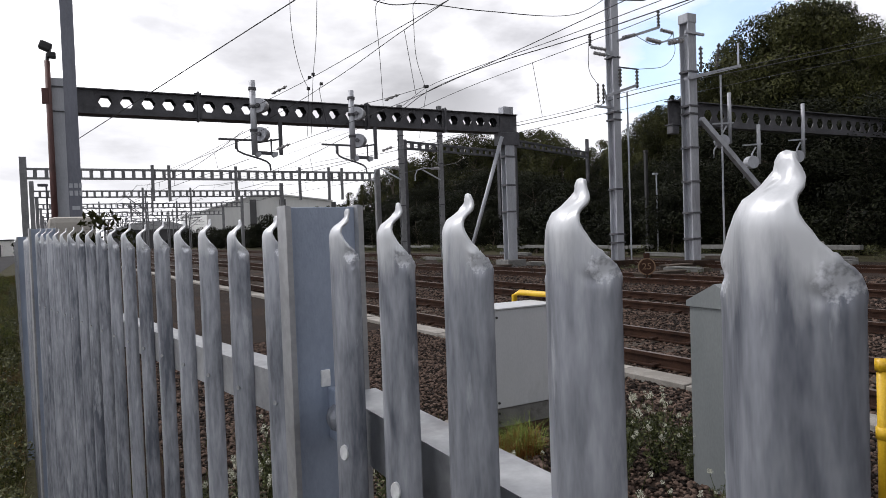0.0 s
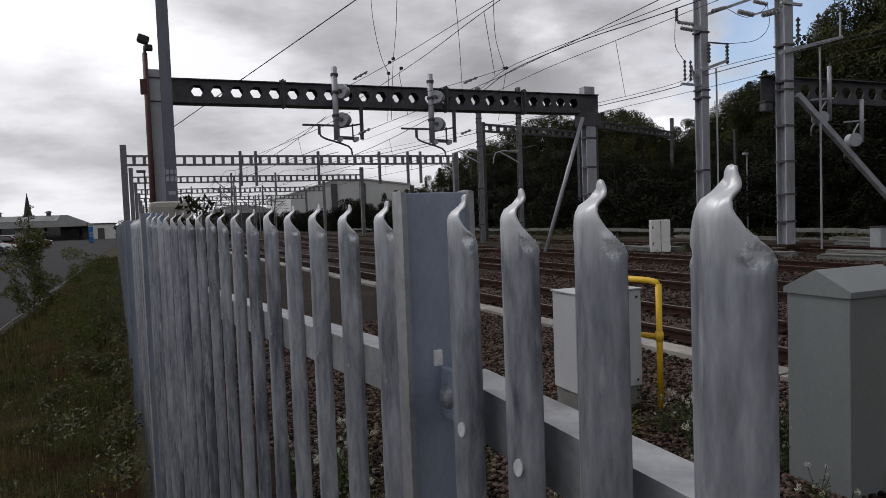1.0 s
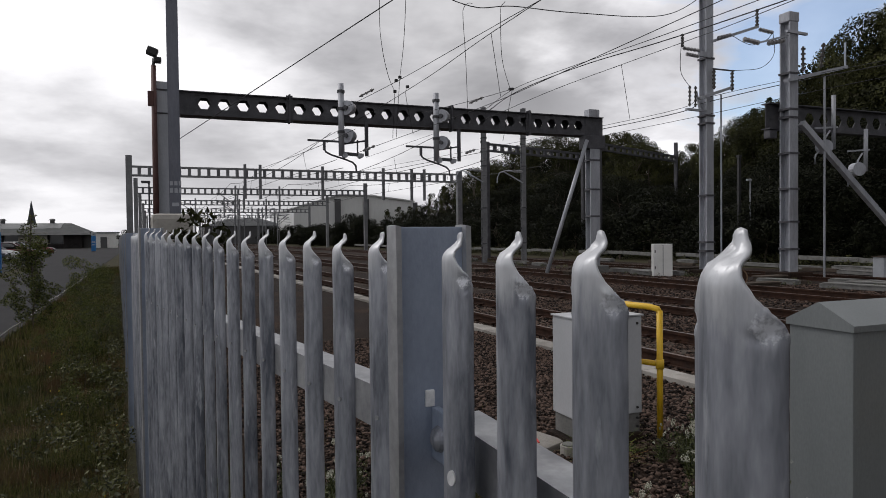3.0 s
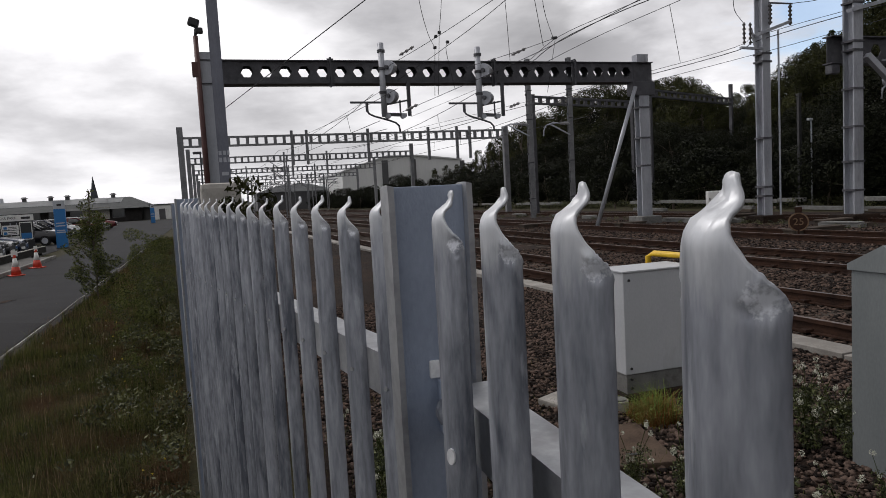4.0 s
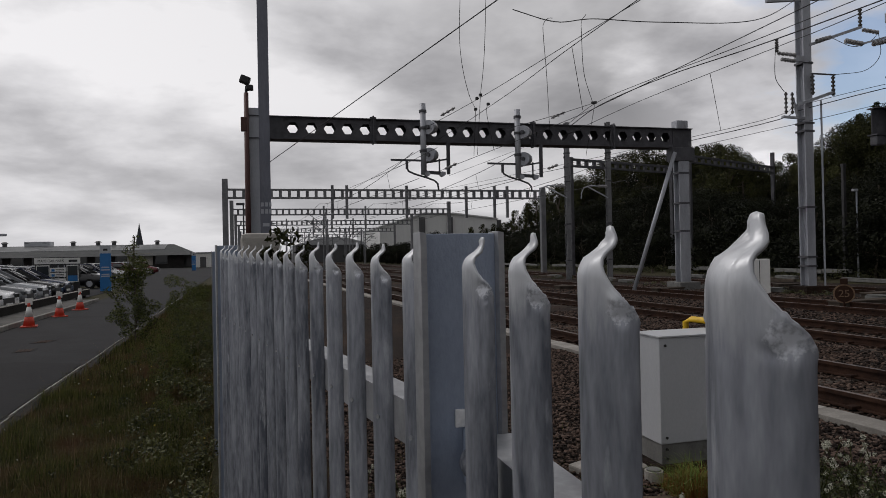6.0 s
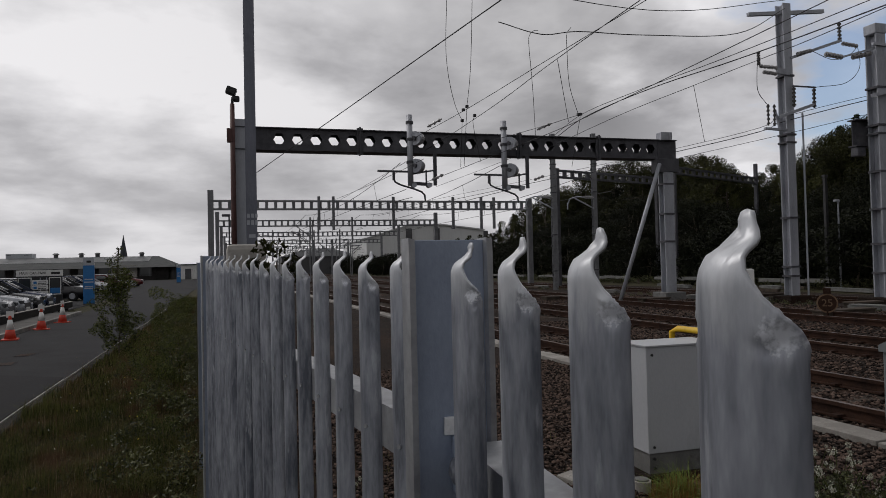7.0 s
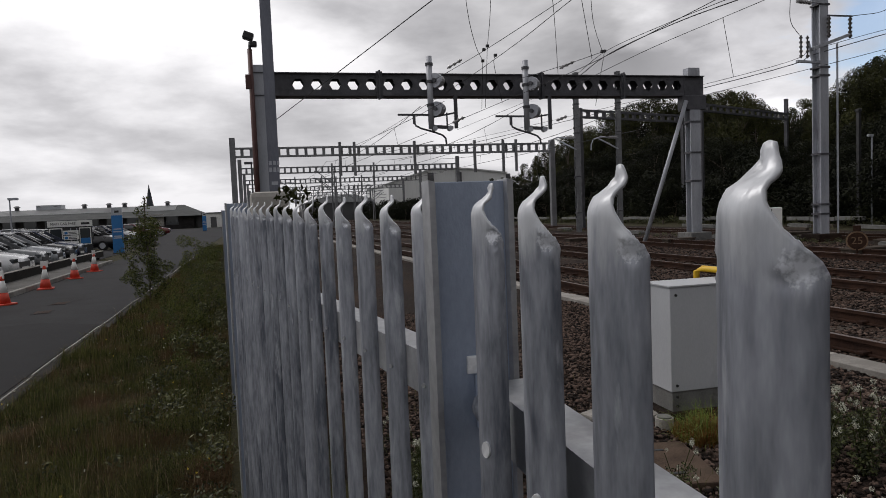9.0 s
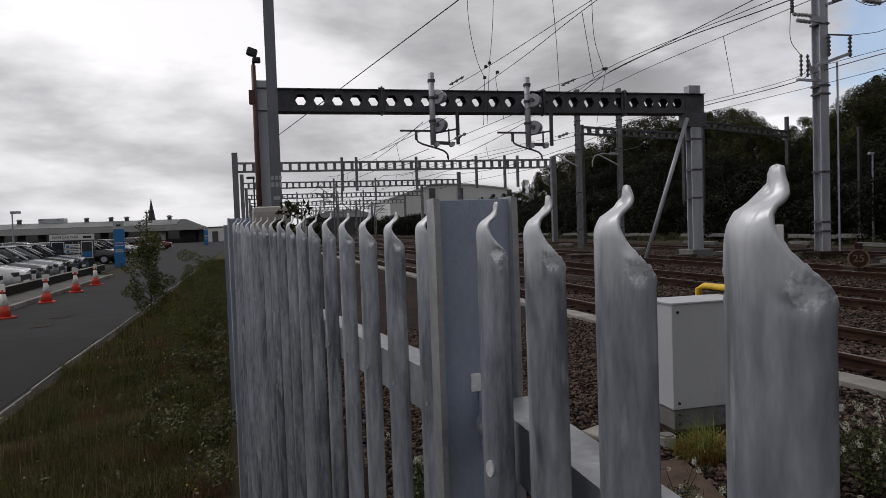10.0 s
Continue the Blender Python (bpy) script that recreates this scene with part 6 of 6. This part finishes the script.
totem2 = copy_thing(totem, pose(-11.0, 104, 0, 0, 0, 4))

kiosk = thing("car_park_kiosk", "dark framed car park notice kiosk with white header", "kiosk", pose(-11.75, 42.6, 0, 0, 0, 12))
kiosk.scale = (0.70, 0.72, 0.81)
part("back_panel", box(-1.5, 1.5, 0.0, 0.25, 0.0, 2.35), BLACK, kiosk)
part("header", box(-1.55, 1.55, -0.06, 0.27, 2.0, 2.4, 0.01), WHITE_PAINT, kiosk, "white header board")
for x0, x1, mat_ in ((-1.45, -0.55, WINDOW), (0.6, 1.42, BLUE_SIGN)):
    part("frame", box(x0, x1, -0.05, -0.002, 0.75, 1.92, 0.01), WHITE_PAINT, kiosk)
    part("glazing", box(x0 + 0.06, x1 - 0.06, -0.056, -0.052, 0.81, 1.86), WINDOW, kiosk)
part("poster", box(0.68, 1.35, -0.062, -0.058, 0.83, 1.2), BLUE_SIGN, kiosk)
for z0, z1 in ((1.45, 1.75), (1.12, 1.40), (0.42, 1.02)):
    part("notice", box(-0.5, 0.55, -0.16, -0.12, z0, z1), WHITE_PAINT, kiosk, "white notice board")
part("notice_post", box(0.0, 0.06, -0.12, -0.06, 0, 1.9), MAST, kiosk)
part("notice_post", box(0.42, 0.48, -0.12, -0.06, 0, 1.9), MAST, kiosk)
for z in (1.55, 1.22):
    part("mark", box(-0.42, -0.2, -0.166, -0.16, z - 0.06, z + 0.1), BLUE_SIGN, kiosk)
    for dz in (-0.03, 0.07):
        part("text_bar", box(-0.14, 0.42, -0.166, -0.16, z + dz - 0.02, z + dz + 0.02), BLACK, kiosk)
text_mesh("MAIN CAR PARK", 0.24, BLACK, kiosk, pose(-0.45, -0.066, 2.2, 90, 0, 0))
part("logo", box(0.75, 1.35, -0.066, -0.061, 2.12, 2.27), BLACK, kiosk)


def car(label, paint):
    """A parked car along +y: body, glasshouse, wheels, lamps."""
    t = thing("parked_car", label, "car", group="parked cars")
    W, L = 0.88, 4.2
    side = [(0.0, 0.28), (0.0, 0.62), (0.12, 0.78), (1.05, 0.95), (1.15, 0.97), (3.55, 0.98), (4.08, 0.9), (4.2, 0.7), (4.2, 0.3), (3.75, 0.22), (0.4, 0.22)]
    cab = [(0.95, 0.94), (1.75, 1.42), (2.3, 1.48), (3.1, 1.46), (3.75, 1.25), (4.02, 0.94)]

    def loft(prof, w0, w1, zlo, zhi):
        bm = bmesh.new()
        l, r = [], []
        for y, z in prof:
            f = min(max((z - zlo) / (zhi - zlo), 0), 1)
            w = w0 + (w1 - w0) * f
            l.append(bm.verts.new((-w, y, z)))
            r.append(bm.verts.new((w, y, z)))
        bm.faces.new(l)
        bm.faces.new(r[::-1])
        for i in range(len(prof)):
            j = (i + 1) % len(prof)
            bm.faces.new((l[i], r[i], r[j], l[j]))
        bmesh.ops.recalc_face_normals(bm, faces=bm.faces[:])
        return bm

    bm = loft(side, W, W * 0.94, 0.3, 1.0)
    bmesh.ops.bevel(bm, geom=bm.edges[:], offset=0.05, segments=2, affect="EDGES")
    body = part("body", bm, paint, t, "", True)
    bm = loft(cab, W * 0.93, W * 0.70, 0.94, 1.46)
    bmesh.ops.bevel(bm, geom=bm.edges[:], offset=0.03, segments=2, affect="EDGES")
    part("glasshouse", bm, CAR_GLASS, t, "dark tinted windows", True)
    bm = bmesh.new()
    box(-W * 0.70, W * 0.70, 1.75, 3.3, 1.45, 1.50, 0.02, bm=bm)
    part("roof", bm, paint, t, "", True)
    for s in (-1, 1):
        bm = bmesh.new()
        beam((s * W * 0.90, 0.98, 0.96), (s * W * 0.69, 1.78, 1.45), 0.05, 0.05, bm=bm)
        part("pillar", bm, paint, t)
        part("pillar", beam((s * W * 0.92, 2.55, 0.96), (s * W * 0.70, 2.55, 1.47), 0.07, 0.02), paint, t)
        part("pillar", beam((s * W * 0.90, 3.95, 0.96), (s * W * 0.70, 3.15, 1.46), 0.07, 0.05), paint, t)
        part("headlight", box(s * 0.66 - 0.16, s * 0.66 + 0.16, -0.01, 0.12, 0.6, 0.74, 0.02), WINDOW, t, "clear headlight")
        part("tail_light", box(s * 0.7 - 0.1, s * 0.7 + 0.1, 4.1, 4.21, 0.68, 0.88, 0.02), RED, t, "red tail light")
        part("mirror", box(s * 0.98 - 0.1, s * 0.98 + 0.1, 1.25, 1.4, 0.98, 1.1, 0.03), paint, t)
        for y in (0.78, 3.4):
            wh = part("wheel", rod((s * 0.70, y, 0.31), (s * 0.89, y, 0.31), 0.31, 20), RUBBER, t)
            part("rim", rod((s * 0.885, y, 0.31), (s * 0.90, y, 0.31), 0.19, 14), MAST, wh)
    part("grille", box(-0.42, 0.42, -0.012, 0.03, 0.42, 0.62, 0.01), BLACK, t)
    part("number_plate", box(-0.26, 0.26, -0.02, -0.012, 0.34, 0.45), WHITE_PAINT, t)
    return t


PAINTS = [("white", (0.72, 0.73, 0.74)), ("silver", (0.42, 0.44, 0.47)), ("dark blue", (0.02, 0.03, 0.07)), ("grey", (0.16, 0.17, 0.18)), ("dark red", (0.13, 0.012, 0.015)), ("black", (0.015, 0.015, 0.018))]
cars = {n: car(f"{n} parked hatchback car in a marked bay", car_paint(f"{n.replace(' ', '_')}_car_paint", c)) for n, c in PAINTS}
used = set()


def park(n, x, y, a):
    m = pose(x, y, 0, 0, 0, a)
    if n in used:
        copy_thing(cars[n], m)
    else:
        used.add(n)
        cars[n].matrix_basis = m


# bays behind the knee rail: cars nose-on to the road
for n, x, y in (("white", -8.75, 26.4), ("grey", -9.05, 29.4), ("silver", -9.35, 32.2), ("black", -9.65, 34.9), ("dark blue", -9.95, 37.6), ("white", -8.6, 23.2), ("silver", -8.5, 20.4)):
    park(n, x, y, 90 + random.uniform(-4, 4))
for n, x, y, a in (("grey", -12.4, 46.5, 80), ("black", -10.6, 49.0, 80), ("white", -13.2, 50, 80), ("silver", -12.6, 54, 80), ("dark blue", -12.5, 61, 85), ("dark red", -12.0, 70, 90), ("white", -12.7, 66, 90),
                   ("silver", -13.2, 80, 88), ("white", -19, 47, 90), ("silver", -18.5, 52, 90), ("grey", -21, 44, 90), ("white", -24, 49, 88), ("silver", -23, 55, 92), ("white", -27, 60, 90),
                   ("white", -15.5, 90, 90), ("dark red", -13.0, 86, 90), ("silver", -20, 64, 90), ("grey", -17, 70, 90), ("white", -22, 72, 90)):
    park(n, x, y, a)


# ---------------------------------------------------------------- station building, spire, shed
station = thing("station_building", "long low dark station building with a grey slate roof", "building")
part("wall", box(-75, -16.5, 140, 158, 0, 2.7), BRICK_FAR, station)
bm = bmesh.new()
e = [(-76, 138.5), (-15, 138.5), (-15, 159.5), (-76, 159.5)]
lo = [bm.verts.new((x, y, 2.45)) for x, y in e]
r1v, r2v = bm.verts.new((-76, 149, 4.7)), bm.verts.new((-19.3, 149, 4.75))
for f in ((lo[0], lo[1], r2v, r1v), (lo[1], lo[2], r2v), (lo[2], lo[3], r1v, r2v), (lo[3], lo[0], r1v), (lo[3], lo[2], lo[1], lo[0])):
    bm.faces.new(f)
part("roof", bm, ROOF_SLATE, station, "long hipped slate roof")
bm = bmesh.new()
vs = [bm.verts.new(p) for p in ((-76, 143.9, 3.66), (-20.5, 143.9, 3.68), (-20.5, 148.6, 4.72), (-76, 148.6, 4.68))]
bm.faces.new(vs)
bmesh.ops.solidify(bm, geom=bm.faces[:], thickness=0.08)
part("rooflight_strip", bm, ROOF_LIGHT, station, "pale glazed strip along the ridge")
vent = None
for k, x in enumerate((-70, -66.5, -62, -57, -54, -50, -46, -43, -38, -33.5, -30.6, -22.5)):
    v = part("roof_vent", rod((x, 149, 4.5), (x, 149, 5.3), 0.4, 10), SHED_DARK, station, "dark round roof vent")
    part("cowl", rod((x, 149, 5.3), (x, 149, 5.6), 0.68, 10, 0.3), SHED_DARK, v)
part("plant_box", box(-46.5, -42, 148.5, 151, 4.7, 5.6), SIGN_GREY, station)
for k in range(16):
    x = -73 + k * 3.5
    w = part("window", box(x - 1.0, x + 1.0, 139.94, 139.99, 0.9, 2.5), WINDOW, station)
    part("frame", box(x - 1.1, x + 1.1, 139.99, 140.02, 0.8, 2.6), SHED_DARK, w)
part("shopfront", box(-26.5, -22, 139.8, 139.99, 0.6, 2.9), EDGING, station, "cream lit shop front")
annex = thing("white_annex", "small white flat-roofed annex beside the station", "building")
part("wall", box(-14.9, -10.8, 139, 145, 0, 2.7), WHITE_PAINT, annex)
part("door", box(-13.4, -12.3, 138.93, 138.99, 0, 2.0), SHED_DARK, annex)
part("roof", box(-15.1, -10.6, 138.8, 145.2, 2.7, 2.9), ROOF_SLATE, annex)

church = thing("church_spire", "distant dark stone church spire", "spire")
part("tower", box(-53.2, -50.4, 298.6, 301.4, 0, 7.5), STONE_FAR, church)
part("spire", rod((-51.8, 300, 7.5), (-51.8, 300, 16.6), 1.55, 8, 0.05), STONE_FAR, church)

lamp = thing("street_lamp", "grey street lamp in the station car park", "street lamp", pose(-20.6, 60, 0))
part("column", rod((0, 0, 0), (0, 0, 3.8), 0.08, 8, 0.05), MAST, lamp)
part("lantern", box(-0.1, 0.6, -0.15, 0.15, 3.75, 3.95, 0.05), MAST, lamp)
lamp2 = thing("street_lamp", "slim black lamp column beside the fence", "street lamp", pose(-2.5, 58, 0))
part("column", rod((0, 0, 0), (0, 0, 6.0), 0.09, 8, 0.06), MAST_DARK, lamp2)
part("lantern", box(-0.55, 0.1, -0.12, 0.12, 5.95, 6.15, 0.05), MAST_DARK, lamp2)

shed = thing("depot_shed", "large pale grey clad depot shed beyond the tracks", "building")
bm = bmesh.new()
pr = [(23.4, 0), (50.9, 0), (50.9, 9.45), (41.3, 10.6), (33.5, 10.75), (23.4, 7.7)]
f0, f1 = [bm.verts.new((x, 150, z)) for x, z in pr], [bm.verts.new((x, 190, z)) for x, z in pr]
bm.faces.new(f0)
bm.faces.new(f1[::-1])
for i in range(6):
    bm.faces.new((f0[i], f0[(i + 1) % 6], f1[(i + 1) % 6], f1[i]))
bmesh.ops.recalc_face_normals(bm, faces=bm.faces[:])
part("wall", bm, SHED_WALL, shed)
bm = bmesh.new()
for (xa, za), (xb, zb) in (((23.1, 7.62), (33.5, 10.76)), ((33.5, 10.76), (41.3, 10.61)), ((41.3, 10.61), (51.2, 9.42))):
    vs = [bm.verts.new(c) for c in ((xa, 149.6, za), (xb, 149.6, zb), (xb, 190.4, zb), (xa, 190.4, za), (xa, 149.6, za + 0.32), (xb, 149.6, zb + 0.32), (xb, 190.4, zb + 0.32), (xa, 190.4, za + 0.32))]
    for f in ((0, 1, 5, 4), (1, 2, 6, 5), (2, 3, 7, 6), (3, 0, 4, 7), (4, 5, 6, 7), (3, 2, 1, 0)):
        bm.faces.new([vs[i] for i in f])
part("roof", bm, SHED_SIDE, shed, "shallow pitched grey roof")
part("lean_to", box(50.95, 53.1, 153, 185, 0, 9.5), SHED_DARK, shed, "darker grey lean-to")
for x in (32.4, 38.9):
    part("door", box(x, x + 1.35, 149.7, 149.96, 2.0, 10.0), SHED_DARK, shed, "tall dark doorway strip")
rib = None
for k in range(28):
    m = Matrix.Translation((23.8 + k * 0.99, 149.98, 0))
    if rib is None:
        rib = part("cladding_rib", box(-0.04, 0.04, -0.04, 0.04, 0, 7.6), SHED_WALL, shed)
        rib.matrix_basis = m
    else:
        shared("cladding_rib", rib, shed, m)
hut = thing("low_depot_building", "low grey depot roofs beyond the gantries", "building")
part("wall", box(6, 25, 175, 200, 0, 4.6), SHED_DARK, hut)
bm = bmesh.new()
pr = [(5.5, 4.5), (12, 6.3), (19, 6.3), (25.5, 4.5)]
f0 = [bm.verts.new((x, 174.5, z)) for x, z in pr]
f1 = [bm.verts.new((x, 200, z)) for x, z in pr]
bm.faces.new(f0)
bm.faces.new(f1[::-1])
for i in range(4):
    bm.faces.new((f0[i], f0[(i + 1) % 4], f1[(i + 1) % 4], f1[i]))
bmesh.ops.recalc_face_normals(bm, faces=bm.faces[:])
part("roof", bm, ROOF_LIGHT, hut, "grey pitched roof")
for x, y, s in ((21.0, 118, 1.0), (19.5, 120, 0.8), (37, 140, 1.3), (-8, 130, 1.0)):
    c = copy_thing(SHRUBS[0], pose(x, y, 0, 0, 0, x * 37))
    c.scale = (s, s, s)

post = thing("lamp_column", "slim white lamp column at the foot of the bank", "lamp column", pose(29.0, 30.2, 0))
part("column", rod((0, 0, 0), (0, 0, 4.6), 0.05, 8, 0.04), MAST, post)
part("lantern", box(-0.25, 0.05, -0.08, 0.08, 4.58, 4.7, 0.03), MAST, post)
dark_post = thing("signal_post", "dark steel post standing before the bank", "post", pose(28.6, 30.6, 0))
part("column", box(-0.08, 0.08, -0.08, 0.08, 0, 5.9, 0.01), BLACK, dark_post)
part("cap", box(-0.11, 0.11, -0.11, 0.11, 5.9, 6.05, 0.02), BLACK, dark_post)


# slim masts with cantilevers crowding the throat of the yard
r_ = random.Random(77)
for k in range(26):
    y = r_.uniform(72, 168)
    x = r_.uniform(0.03, 0.145) * y + r_.uniform(-1.0, 1.0) - 1.5
    h = r_.uniform(5.2, 7.2)
    mast = thing("cantilever_mast", "slim far grey mast with a cantilever arm", "mast", pose(x, y, 0, 0, 0, r_.uniform(-6, 6)), "far cantilever masts")
    part("column", rod((0, 0, 0), (0, 0, h), 0.09, 6), FAR_STEEL, mast)
    s = r_.choice((-1, 1))
    z = h - r_.uniform(0.3, 0.9)
    part("cantilever", rod((0, 0, z), (s * 2.2, 0, z + 0.25), 0.05, 5), FAR_STEEL, mast)
    part("strut", rod((0, 0, z - 1.3), (s * 1.9, 0, z + 0.2), 0.05, 5), FAR_STEEL, mast)
    part("registration_arm", rod((s * 0.9, 0, z - 0.6), (s * 2.6, 0, z - 0.75), 0.035, 5), FAR_STEEL, mast)
